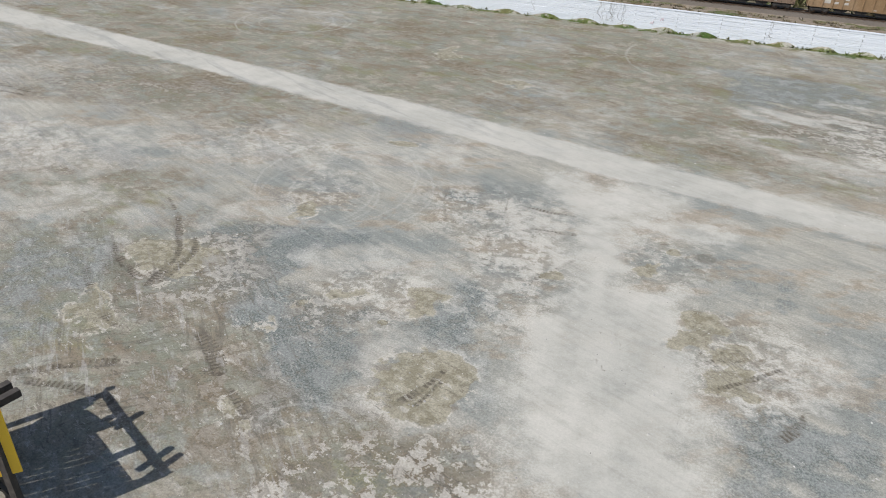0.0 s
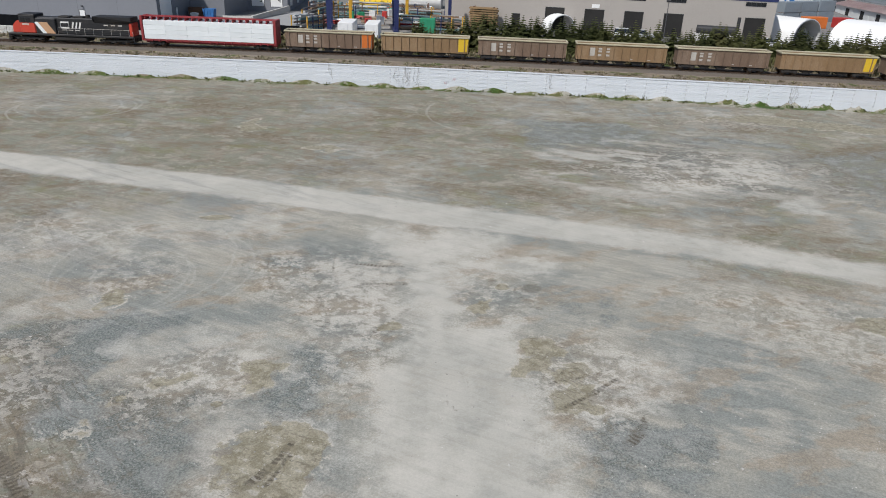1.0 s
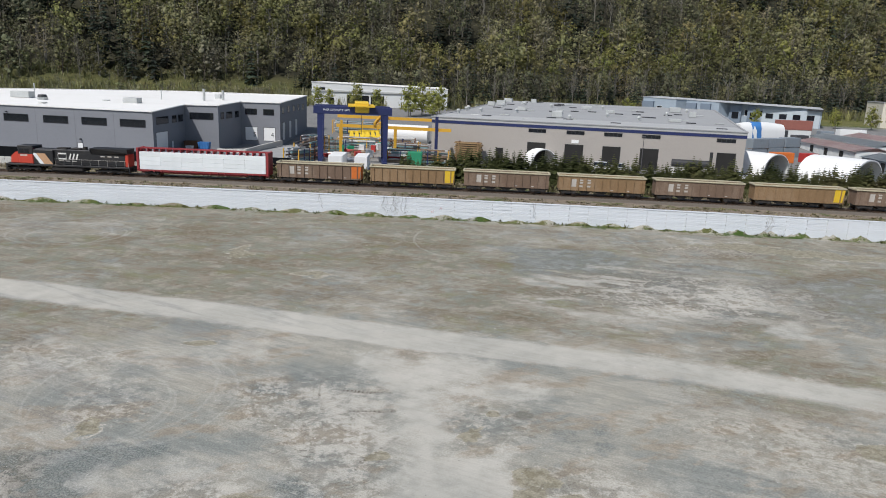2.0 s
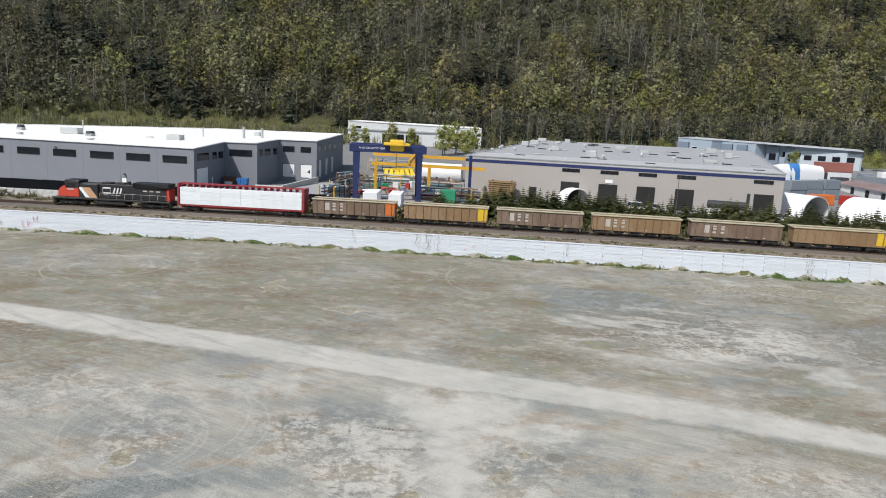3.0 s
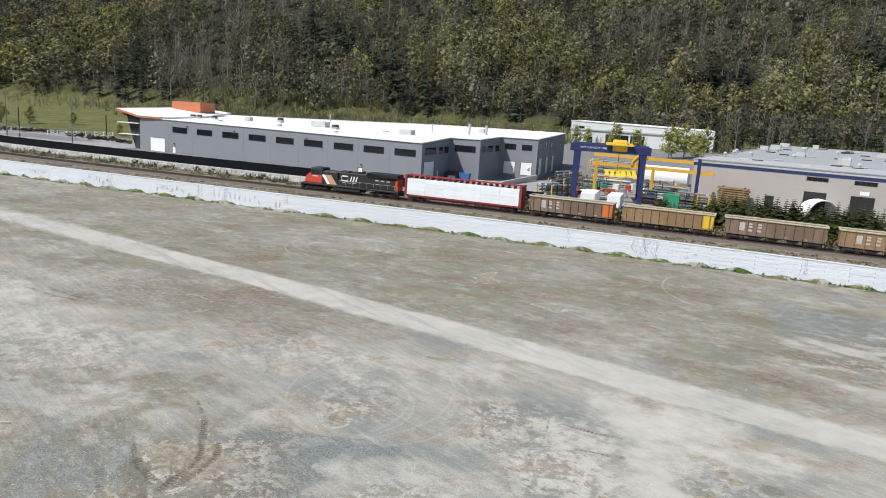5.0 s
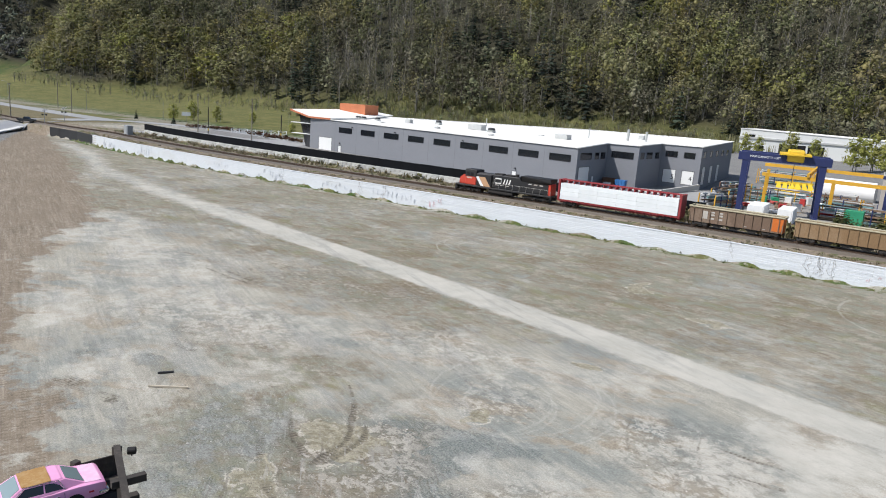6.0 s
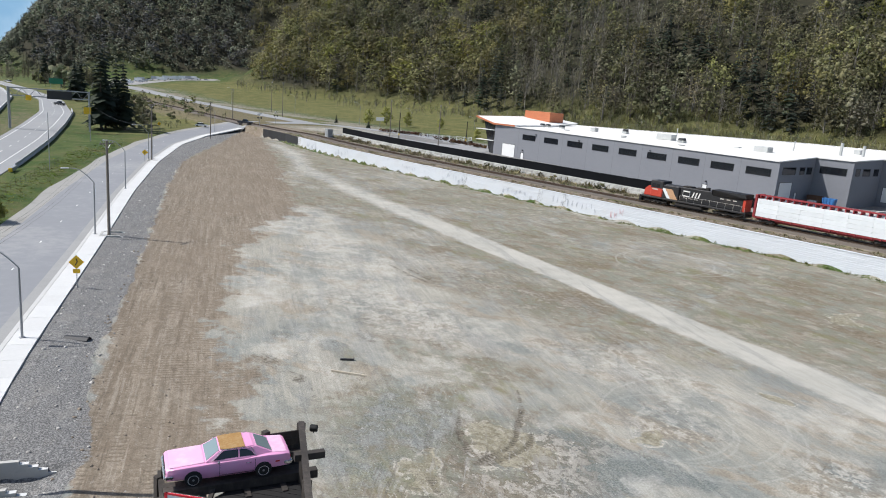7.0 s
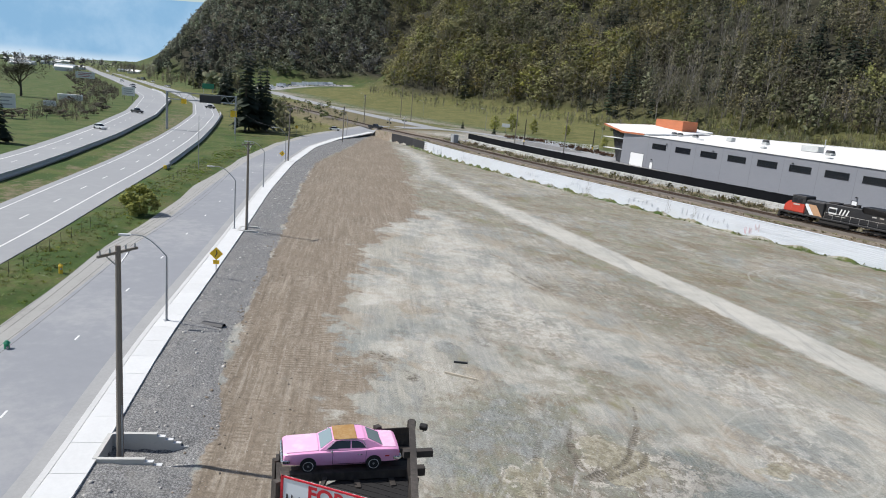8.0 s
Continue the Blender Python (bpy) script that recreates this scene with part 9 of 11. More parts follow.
up = lambda z: Vector((0, 0, z))
for s, back, z in ((-0.78, 3.5, 5.02), (0.78, 3.6, 5.02), (0.25, 3.0, 4.9)):
    timber("stringer", cen + fwd * 2.2 + sid * s + up(z), cen - fwd * back + sid * s + up(z), 0.32, 0.34)
for k in (-2.2, -0.8, 0.8, 2.2):
    timber("cross_beam", cen + fwd * k - sid * 1.3 + up(4.72), cen + fwd * k + sid * 1.5 + up(4.72), 0.22, 0.26)
for k in range(19):
    # decking under the car, open along the back beam; added boards fill the cast shadow
    a0, b0 = P0.lerp(A_ - dirn0 * 0.2, (k + 0.04) / 19.0), P0.lerp(A_ - dirn0 * 0.2, (k + 0.96) / 19.0)
    bm = bmesh.new()
    run = (B_ - P0).normalized()
    back = Vector((-dirn0.y, dirn0.x, 0))
    reach = [min(4.95, ((A_ - back * 0.1) - c).dot(back) / run.dot(back)) for c in (a0, b0)]
    if min(reach) < 0.3:
        continue
    a1, b1 = a0 + run * reach[0], b0 + run * reach[1]
    lo = [bm.verts.new((c.x, c.y, z)) for z in (4.72, 4.80) for c in (a0, a1, b1, b0)]
    for f in ((3, 2, 1, 0), (4, 5, 6, 7), (0, 1, 5, 4), (1, 2, 6, 5), (2, 3, 7, 6), (3, 0, 4, 7)):
        bm.faces.new([lo[i] for i in f])
    part("deck_board", bm, VOID_BLACK, sf)
timber("back_beam", A_ + up(6.2), B_ + up(6.05), 0.24, 0.26)
timber("back_beam", A_ + up(4.0), B_ + up(4.0), 0.26, 0.26)
dirn = (B_ - A_).normalized()
for k, L_ in ((2.5, 0.8), (5.4, 1.1), (6.0, 1.2)):
    c = A_ + dirn * k + up(6.1 if k < 5 else 5.7)
    timber("stub", c + fwd * 0.4, c - fwd * L_, 0.26, 0.28)
for c, z in ((A_, 6.25), (B_, 6.1), (A_.lerp(B_, 0.36), 6.1), (A_.lerp(B_, 0.68), 6.1), (P0 - Vector((0.25, 0.1, 0)), 5.7), (P0.lerp(B_, 0.33) + Vector((-0.25, 0.3, 0)), 5.6), (P0.lerp(B_, 0.66) + Vector((-0.25, 0.3, 0)), 5.6), (Q0, 6.0), (Q0.lerp(A_, 0.5), 6.1), (cen + fwd * 2.3 - sid * 0.8, 4.9), (cen - fwd * 1.8 - sid * 0.6, 4.9)):
    timber("post", Vector((c.x, c.y, float(land(c.x, c.y)) - 0.1)), Vector((c.x, c.y, z)), 0.26, 0.26)
for p, q in ((A_ + up(1.0), cen + up(4.6)), (P0 + up(1.2), cen + fwd * 1.5 + up(4.6)), (B_ + up(1.5), cen - fwd * 1.2 + sid * 1.3 + up(4.6)), (P0.lerp(B_, 0.2) + up(4.2), cen + fwd * 0.4 + sid * 0.8 + up(5.0))):
    timber("brace", p, q, 0.16, 0.18)


def panel(p, q, z0, z1, front_mat, label, boards=True, t0=0.0, t1=1.0):
    """A sign face between posts: boards behind, a sheet in front, red edging."""
    d = (q - p)
    L_ = d.length
    m = on_segment((p.x, p.y), (q.x, q.y), 0)
    n = 8
    for k in range(n):
        bm = bmesh.new()
        z = z0 + (z1 - z0) * k / n
        box(bm, 0, 0.04, z + 0.01, L_, 0.09, z + (z1 - z0) / n - 0.01, m)
        part("board", bm, DARK_TIMBER, sf)
    bm = bmesh.new()
    box(bm, L_ * t0, -0.03, z0, L_ * t1, 0.035, z1, m)
    if front_mat:
        part("sign_face", bm, front_mat, sf, label)
    else:
        bm.free()
    return m, L_


m1, L1 = panel(P0, B_, 2.7, 6.0, SIGN_WHITE, "white sale sign face", True, 0.0, 0.86)
bm = bmesh.new()
box(bm, L1 * 0.86, -0.03, 2.9, L1 + 0.45, 0.035, 5.9, m1)
part("sign_face", bm, surface("sign_amber", (0.80, 0.50, 0.03), 0.5, var=0.05), sf, "yellow end panel of the sign")
bm = bmesh.new()
for x0, z0, x1, z1 in ((-0.04, 5.96, L1 * 0.86, 6.02), (-0.04, 2.66, L1 * 0.86, 2.74), (-0.07, 2.64, 0.03, 6.02)):
    box(bm, x0, -0.06, z0, x1, 0.0, z1, m1)
part("edging", bm, SIGN_RED, sf, "red painted edging")
lettering("FOR SALE", 0.80, m1 @ pose(L1 * 0.53, -0.045, 5.56, 90, 0, 0), SIGN_RED, sf, depth=0.004, bold=0.022)
lettering("11.62 AC", 0.40, m1 @ pose(L1 * 0.17, -0.045, 5.17, 90, 0, 0), DIGIT, sf, bold=0.006)
bm = bmesh.new()
for k in range(4):
    box(bm, 0.4, -0.05, 4.3 - 0.33 * k, L1 * (0.78 - 0.08 * (k % 2)), -0.035, 4.46 - 0.33 * k, m1)
part("text_bar", bm, DIGIT, sf)
m2, L2 = panel(A_ + Vector((0.05, 0.05, 0)), Q0, 3.4, 6.0, None, "")
fl_ = tagged(empty("flood_lamp", Matrix.Translation(A_ - fwd * 0.55 + up(5.9))), "black flood lamp on the sign frame", "lamp")
bm = bmesh.new()
box(bm, -0.17, -0.10, -0.12, 0.17, 0.14, 0.15, pose(0, 0, 0, 25, 0, 40), bevel=0.04)
part("housing", bm, TYRE, fl_)
bm = bmesh.new()
rod(bm, (0, 0, -0.2), (0, 0, -0.05), 0.03, n=6)
part("bracket", bm, TYRE, fl_)

# ---- steel yard, hedge and shelters ----
gc = tagged(empty("gantry_crane"), "tall navy-blue gantry crane with a yellow hoist", "crane")
for y in (150.0, 158.5):
    for x, s in ((-6.0, -1), (7.6, 1)):
        bm = bmesh.new()
        lo = [bm.verts.new((x + s * 0.1 + a, y + b, 3.2)) for a, b in ((-0.4, -0.5), (0.4, -0.5), (0.4, 0.5), (-0.4, 0.5))]
        hi = [bm.verts.new((x + a, y + b, 14.0)) for a, b in ((-0.6, -0.5), (0.6, -0.5), (0.6, 0.5), (-0.6, 0.5))]
        bm.faces.new(hi), bm.faces.new(lo[::-1])
        for i in range(4):
            bm.faces.new((lo[i], lo[(i + 1) % 4], hi[(i + 1) % 4], hi[i]))
        part("leg", bm, NAVY, gc)
    bm = bmesh.new()
    box(bm, -7.4, y - 0.6, 13.9, 9.0, y + 0.6, 15.5, bevel=0.06)
    part("beam", bm, NAVY, gc)
for x in (-6.0, 7.6):
    bm = bmesh.new()
    box(bm, x - 0.5, 148.5, 3.2, x + 0.5, 160, 4.1, bevel=0.05)
    part("sill_beam", bm, NAVY, gc)
bm = bmesh.new()
box(bm, -0.2, 148.6, 15.52, 5.4, 160, 15.8)
box(bm, 1.2, 149.2, 14.3, 4.2, 159, 16.5, bevel=0.2)
part("hoist", bm, YELLOW, gc, "yellow hoist trolley")
lettering("MAX CAPACITY 100T", 0.58, pose(-2.6, 149.37, 14.75, 90, 0, 0), WHITE_PAINT, gc)
bm = bmesh.new()
rod(bm, (2.7, 154, 9.5), (2.7, 154, 14.3), 0.06, n=5)
part("cable", bm, CABLE, gc)

BEAM_Y = surface("crane_yellow", (0.60, 0.33, 0.03), 0.55, var=0.1)
oc = tagged(empty("overhead_crane"), "long yellow overhead crane runway on navy posts", "crane")
for y, z in ((172, 10.2), (188, 11.6)):
    bm = bmesh.new()
    bar(bm, (-3, y, z), (24, y - 7, z), 0.5, 0.75)
    part("runway_beam", bm, BEAM_Y, oc)
for p, q in (((6, 169, 10.9), (8.5, 186, 12.2)), ((7.4, 169, 10.9), (9.9, 186, 12.2))):
    bm = bmesh.new()
    bar(bm, p, q, 0.5, 0.75)
    part("bridge_beam", bm, BEAM_Y, oc)
for x, y, mt in ((-2, 171.7, BEAM_Y), (20.6, 165.7, NAVY), (-2, 187.7, BEAM_Y), (11, 168.5, BEAM_Y), (22, 182, BEAM_Y)):
    bm = bmesh.new()
    box(bm, x - 0.35, y - 0.35, 3.1, x + 0.35, y + 0.35, 13.3 if mt is NAVY else 10.6, bevel=0.04)
    part("post", bm, mt, oc)
for k in range(2):
    fr_ = tagged(empty("lifting_frame", Matrix.LocRotScale((3.0 + k * 3.4, 208 + 4 * k, 3.4), Euler((0, 0, 0.2 * k)), (0.95, 0.95, 0.8))), "bright yellow steel lifting frame", "frame")
    for dx in (-2.4, -0.8, 0.8, 2.4):
        bm = bmesh.new()
        vs = [bm.verts.new(c) for c in ((dx - 0.9, -2.4, 0), (dx + 0.9, -2.4, 0), (dx + 0.4, 2.0, 3.2), (dx - 0.4, 2.0, 3.2))]
        bm.faces.new(vs)
        r_ = bmesh.ops.extrude_face_region(bm, geom=list(bm.faces))
        for e in r_["geom"]:
            if isinstance(e, bmesh.types.BMVert):
                e.co.z += 0.5
        part("arm", bm, surface("bright_yellow", (0.70, 0.48, 0.03), 0.5, var=0.1), fr_)
    bm = bmesh.new()
    box(bm, -3.4, 1.6, 2.9, 3.4, 2.3, 3.7, bevel=0.05)
    part("spine", bm, MATS["bright_yellow"], fr_)

rng = random.Random(17)
STEELS = [surface("steel_" + k, c, 0.6, 0.3, var=0.2) for k, c in (("light", (0.5, 0.5, 0.49)), ("dark", (0.09, 0.09, 0.095)), ("teal", (0.16, 0.26, 0.27)), ("brown", (0.22, 0.15, 0.10)), ("white", (0.7, 0.7, 0.69)))]


def rack(x, y, w, d, h, rot, label):
    t = tagged(empty("steel_rack", pose(x, y, 3.2, 0, 0, rot)), label, "rack", "stock racks in the yard")
    for sx in (-w / 2, -w / 6, w / 6, w / 2):
        paint = rng.choice((RUST, NAVY, BEAM_Y))
        for y0 in (-d / 2, d / 2 - 0.2):
            bm = bmesh.new()
            box(bm, sx - 0.1, y0, 0, sx + 0.1, y0 + 0.2, h)
            part("upright", bm, paint, t)
    z = 0.35
    while z < h:
        for k in range(3):
            bm = bmesh.new()
            yy = -d / 2 + 0.3 + k * (d - 0.6) / 2
            a = rng.uniform(0, w * 0.12)
            box(bm, -w / 2 + a, yy - 0.22, z, w / 2 - rng.uniform(0, w * 0.15), yy + 0.22, z + rng.uniform(0.18, 0.4), pose(0, 0, 0, 0, 0, rng.uniform(-1.5, 1.5)))
            part("steel_bar", bm, rng.choice(STEELS), t)
        z += rng.uniform(0.6, 0.8)


for x, y, w, d, h, rot in ((13.5, 160, 9, 3, 2.4, -14), (13, 166, 10, 3, 2.2, -16), (-10.5, 152, 6, 4, 3.2, 60), (-9, 160, 7, 4, 3.8, 70), (-8, 170, 7, 4, 4.5, 65), (16, 176, 10, 3, 3, -18), (19, 156, 7, 2.5, 3.2, -18), (-5, 178, 8, 3, 3, 10), (3, 190, 12, 3, 2.6, -10), (13, 192, 10, 3, 2.8, -10), (2, 222, 14, 4, 5.5, -6), (16, 216, 12, 4, 5, -6)):
    rack(x, y, w, d, h, rot, "steel stock rack piled with bars and sections")
wr_ = tagged(empty("timber_stack", pose(28.6, 166.2, 3.2, 0, 0, -19)), "tall stack of yellow-brown timber lengths", "timber stack")
for k in range(9):
    bm = bmesh.new()
    box(bm, -3.2 + rng.uniform(-0.2, 0.2), -1.2, 0.5 * k, 3.2 + rng.uniform(-0.2, 0.2), 1.2, 0.5 * k + 0.32)
    part("timber_layer", bm, surface("stack_timber", (0.24, 0.155, 0.075), 0.8, var=0.2, random=0.3), wr_)
    bm = bmesh.new()
    for sx in (-2.4, 2.2):
        box(bm, sx, -1.2, 0.5 * k + 0.32, sx + 0.2, 1.2, 0.5 * k + 0.5)
    part("bearer", bm, RUST, wr_)


def crate(x, y, w, d, h, rot, mat, label, name="white_box", z=3.2):
    t = tagged(empty(name, pose(x, y, z, 0, 0, rot)), label, "container")
    bm = bmesh.new()
    box(bm, -w / 2, -d / 2, 0.15, w / 2, d / 2, h, bevel=0.06)
    part("body", bm, mat, t)
    n = max(4, int(w / 0.6))
    for k in range(n):
        bm = bmesh.new()
        xx = -w / 2 + w * (k + 0.5) / n
        box(bm, xx - 0.07, -d / 2 - 0.04, 0.3, xx + 0.07, -d / 2 + 0.01, h - 0.15)
        part("rib", bm, mat, t)
    bm = bmesh.new()
    for s in (-1, 1):
        box(bm, s * (w / 2 - 0.2) - 0.15, -d / 2, 0, s * (w / 2 - 0.2) + 0.15, d / 2, 0.16)
    part("skid", bm, RUST, t)
    return t


crate(-2.2, 144.5, 2.9, 8.0, 3.0, -6, WHITE_PAINT, "white wrapped box unit at the yard edge")
crate(2.8, 144, 2.6, 7.6, 2.9, -6, WHITE_PAINT, "white wrapped box unit beside another")
crate(14.4, 152.6, 3.2, 2.4, 3.0, -10, GREEN, "bright green steel bin", "green_bin")
tank = tagged(empty("white_tank", pose(16.5, 204, 3.2, 0, 0, -14)), "large white horizontal tank in the yard", "tank")
bm = bmesh.new()
rod(bm, (-6.5, 0, 3.0), (6.5, 0, 3.0), 2.7, n=24)
smooth(part("shell", bm, WHITE_PAINT, tank), 50)
for sx in (-4, 4):
    bm = bmesh.new()
    box(bm, sx - 0.3, -1.6, 0, sx + 0.3, 1.6, 1.2)
    part("saddle", bm, RUST, tank)
lf = tagged(empty("forklift", pose(16.5, 174, 3.2, 0, 0, 30)), "dark forklift truck in the yard", "forklift")
bm = bmesh.new()
box(bm, -1.2, -0.7, 0.3, 1.0, 0.7, 1.3, bevel=0.1)
part("body", bm, STEELS[1], lf)
bm = bmesh.new()
for sx, sy in ((-0.8, -0.6), (-0.8, 0.6), (0.6, -0.6), (0.6, 0.6)):
    rod(bm, (sx, sy, 1.2), (sx, sy, 2.3), 0.05, n=5)
box(bm, -0.9, -0.7, 2.3, 0.7, 0.7, 2.4)
part("guard", bm, STEELS[1], lf)
bm = bmesh.new()
for sy in (-0.4, 0.4):
    box(bm, 1.0, sy - 0.08, 0.1, 1.2, sy + 0.08, 3.4)
part("mast", bm, BEAM_Y, lf)
for sx in (-0.7, 0.7):
    bm = bmesh.new()
    rod(bm, (sx, -0.72, 0.35), (sx, 0.72, 0.35), 0.35, n=12)
    part("wheel", bm, TYRE, lf)


# paved yard floor and the loose stock that lies about on it
yf_ = tagged(empty("yard_floor"), "pale worn concrete floor of the steel yard", "paving", kind="structure")
bm = bmesh.new()
prism(bm, [(-12, 140), (18, 136), (24, 166), (30, 232), (-9, 232)], 3.1, 3.3)
part("slab", bm, surface("yard_concrete", (0.29, 0.275, 0.255), 0.9, var=0.25, big=0.3, fine=2, dirt=(0.12, 0.105, 0.09), dirt_amount=0.7), yf_)
PALE_WOOD = surface("pallet_wood", (0.42, 0.31, 0.19), 0.85, var=0.2)


def pipe_stack(x, y, rot, n, ln, mat, label):
    t = tagged(empty("pipe_stack", pose(x, y, 3.3, 0, 0, rot)), label, "pipes", "loose stock in the yard")
    r = 0.14
    for k in range(n):
        bm = bmesh.new()
        row, col = divmod(k, 6)
        yy = (col - 2.5) * 0.3 + 0.15 * (row % 2)
        rod(bm, (-ln / 2 + rng.uniform(-0.2, 0.2), yy, 0.25 + row * 0.26), (ln / 2 + rng.uniform(-0.2, 0.2), yy, 0.25 + row * 0.26), r, n=7)
        part("pipe", bm, mat, t)
    for s in (-0.35, 0.35):
        bm = bmesh.new()
        box(bm, s * ln - 0.08, -1.0, 0, s * ln + 0.08, 1.0, 0.12)
        part("bearer", bm, PALE_WOOD, t)


def pallet_load(x, y, rot, w, h, mat, label):
    t = tagged(empty("pallet_load", pose(x, y, 3.3, 0, 0, rot)), label, "pallet", "loose stock in the yard")
    for k in range(4):
        bm = bmesh.new()
        box(bm, -w / 2, -w / 2 + k * w / 3.4, 0, w / 2, -w / 2 + k * w / 3.4 + 0.14, 0.15)
        part("pallet_board", bm, PALE_WOOD, t)
    bm = bmesh.new()
    box(bm, -w * 0.46, -w * 0.46, 0.16, w * 0.46, w * 0.46, h, bevel=0.06)
    part("load", bm, mat, t)


LOADS = (STEELS[0], STEELS[4], RED, GREEN, YELLOW, RUST, STEELS[2], WHITE_PAINT, BLUE_PAINT)
for k in range(30):
    pipe_stack(rng.uniform(-8, 21), 156 + 1.9 * k + rng.uniform(-1, 1), rng.uniform(-30, 10), rng.choice((8, 11, 14)), rng.uniform(4, 7), rng.choice((STEELS[0], STEELS[1], STEELS[2], STEELS[3], STEELS[3], STEELS[4], RED)), "stack of round steel pipes on timber bearers")
for k in range(44):
    pallet_load(rng.uniform(-8, 19), rng.uniform(156, 210), rng.uniform(-30, 30), rng.uniform(1.1, 1.8), rng.uniform(0.7, 1.9), rng.choice(LOADS), "wooden pallet with a boxed load in the yard")


# low fence at the yard's front
yf = tagged(empty("yard_fence"), "low rusty pipe fence along the yard front", "fence", kind="structure")
for k in range(16):
    x = -11 + k * 1.9
    y = float(wall_y(x)) + 24.5
    bm = bmesh.new()
    rod(bm, (x, y, 3.0), (x, y, 4.3), 0.06, n=5)
    part("post", bm, RUST, yf)
bm = bmesh.new()
for z in (3.6, 4.2):
    tube(bm, [(-11 + k * 1.9, float(wall_y(-11 + k * 1.9)) + 24.5, z) for k in range(16)], 0.045, 5)
part("rail", bm, RUST, yf)


# arched fabric shelters
FABRIC = surface("white_fabric", (0.76, 0.76, 0.75), 0.6, var=0.05, dirt=(0.6, 0.59, 0.56))


def shelter(x, y, w, ln, h, rot, label):
    t = tagged(empty("fabric_shelter", pose(x, y, 3.2, 0, 0, rot)), label, "shelter", "fabric shelters")
    bm = bmesh.new()
    n = 12
    rings = []
    for yy in (0, ln):
        for r in (1.0, 0.96):
            rings.append([bm.verts.new((w / 2 * r * math.cos(math.pi * k / n), yy, h * r * math.sin(math.pi * k / n) ** 0.8)) for k in range(n + 1)])
    a, ai, b, bi = rings
    for k in range(n):
        bm.faces.new((a[k], a[k + 1], b[k + 1], b[k]))
        bm.faces.new((ai[k + 1], ai[k], bi[k], bi[k + 1]))
        bm.faces.new((a[k], ai[k], ai[k + 1], a[k + 1]))
        bm.faces.new((b[k + 1], bi[k + 1], bi[k], b[k]))
    smooth(part("cover", bm, FABRIC, t), 60)
    # dark sheet at the back: the shelter's inner shade as a colour
    bm = bmesh.new()
    vs = [bm.verts.new((w / 2 * 0.95 * math.cos(math.pi * k / n), ln * 0.94, h * 0.95 * math.sin(math.pi * k / n) ** 0.8)) for k in range(n + 1)]
    bm.faces.new(vs)
    part("back_cloth", bm, DARK_OPEN, t)
    for yy in (0.02, ln * 0.5):
        bm = bmesh.new()
        tube(bm, [(w / 2 * 0.95 * math.cos(math.pi * k / n), yy, h * 0.95 * math.sin(math.pi * k / n) ** 0.8) for k in range(n + 1)], 0.06, 5)
        part("hoop", bm, LAMP_GREY, t)


shelter(46.0, 160.5, 6.4, 6, 3.7, 12, "small white arched fabric shelter by the warehouse")
shelter(100, 152, 11.5, 9, 4.9, 28, "white arched fabric shelter behind the hedge")
shelter(111, 136, 15, 12, 5.6, 30, "large white arched fabric shelter behind the hedge")
shelter(131, 126, 15, 14, 5.6, 30, "white arched fabric shelter at the yard end")

# containers, sheds and clutter east of the tan warehouse
CORR = surface("corrugated_grey_blue", (0.26, 0.30, 0.335), 0.65, 0.2, var=0.15, dirt=(0.2, 0.19, 0.18), dirt_amount=0.4)
SHED_RED = surface("rust_red_sheet", (0.30, 0.115, 0.09), 0.65, var=0.15)
SHED_PALE = surface("pale_red_roof", (0.46, 0.335, 0.32), 0.7, var=0.2, big=0.2, dirt=(0.52, 0.49, 0.48), dirt_amount=0.7)
YARD_BOXES = (
    (113.2, 183.2, 6.3, 2.6, 2.9, CORR, 0, 19, "grey-blue corrugated container on the ground"), (113.4, 183.2, 6.3, 2.6, 2.8, CORR, 2.85, 19, "grey-blue corrugated container stacked on another"),
    (119.6, 185.4, 6.3, 2.6, 2.9, CORR, 0, 19, "weathered grey-blue corrugated container"), (119.5, 185.4, 6.3, 2.6, 2.8, CORR, 2.85, 19, "grey-blue container on top of a stack"),
    (126.0, 187.6, 6.3, 2.6, 2.9, CORR, 0, 19, "grey-blue corrugated container at the row's end"), (126.0, 187.6, 6.3, 2.6, 2.8, CORR, 2.85, 19, "pale grey-blue container on top of a stack"),
    (116.4, 175.8, 6.2, 2.5, 2.9, ORANGE, 0, 4, "orange shipping container among the sheds"), (125.2, 177.0, 4.2, 2.6, 2.6, RED, 0, 6, "bright red machine body on skids"),
    (130.0, 176.4, 3.4, 2.4, 2.0, RED, 0, -12, "red steel tank frame lying in the yard"), (161.8, 240, 12, 4, 2.9, OFF_WHITE, 0, -4, "white container carrying a rust-red one"),
    (161.8, 240, 12.2, 4.2, 3.5, SHED_RED, 2.86, -4, "rust-red container on top of a white one"), (183.5, 237.6, 10, 3, 3.7, WHITE_PAINT, 0, -6, "white lorry body parked by the sheds"),
    (173.6, 238.0, 5, 3, 3.0, CORR, 0, -6, "grey box body by the sheds"), (150.5, 219.0, 5, 3, 3.2, STEELS[1], 0, 10, "steel plant cabinet beside a sheeted machine"))
for x, y, w, d, h, mt, up, rot, lab in YARD_BOXES:
    crate(x, y, w, d, h, rot, mt, lab, "container", float(land(x, y)) - 0.1 + up)


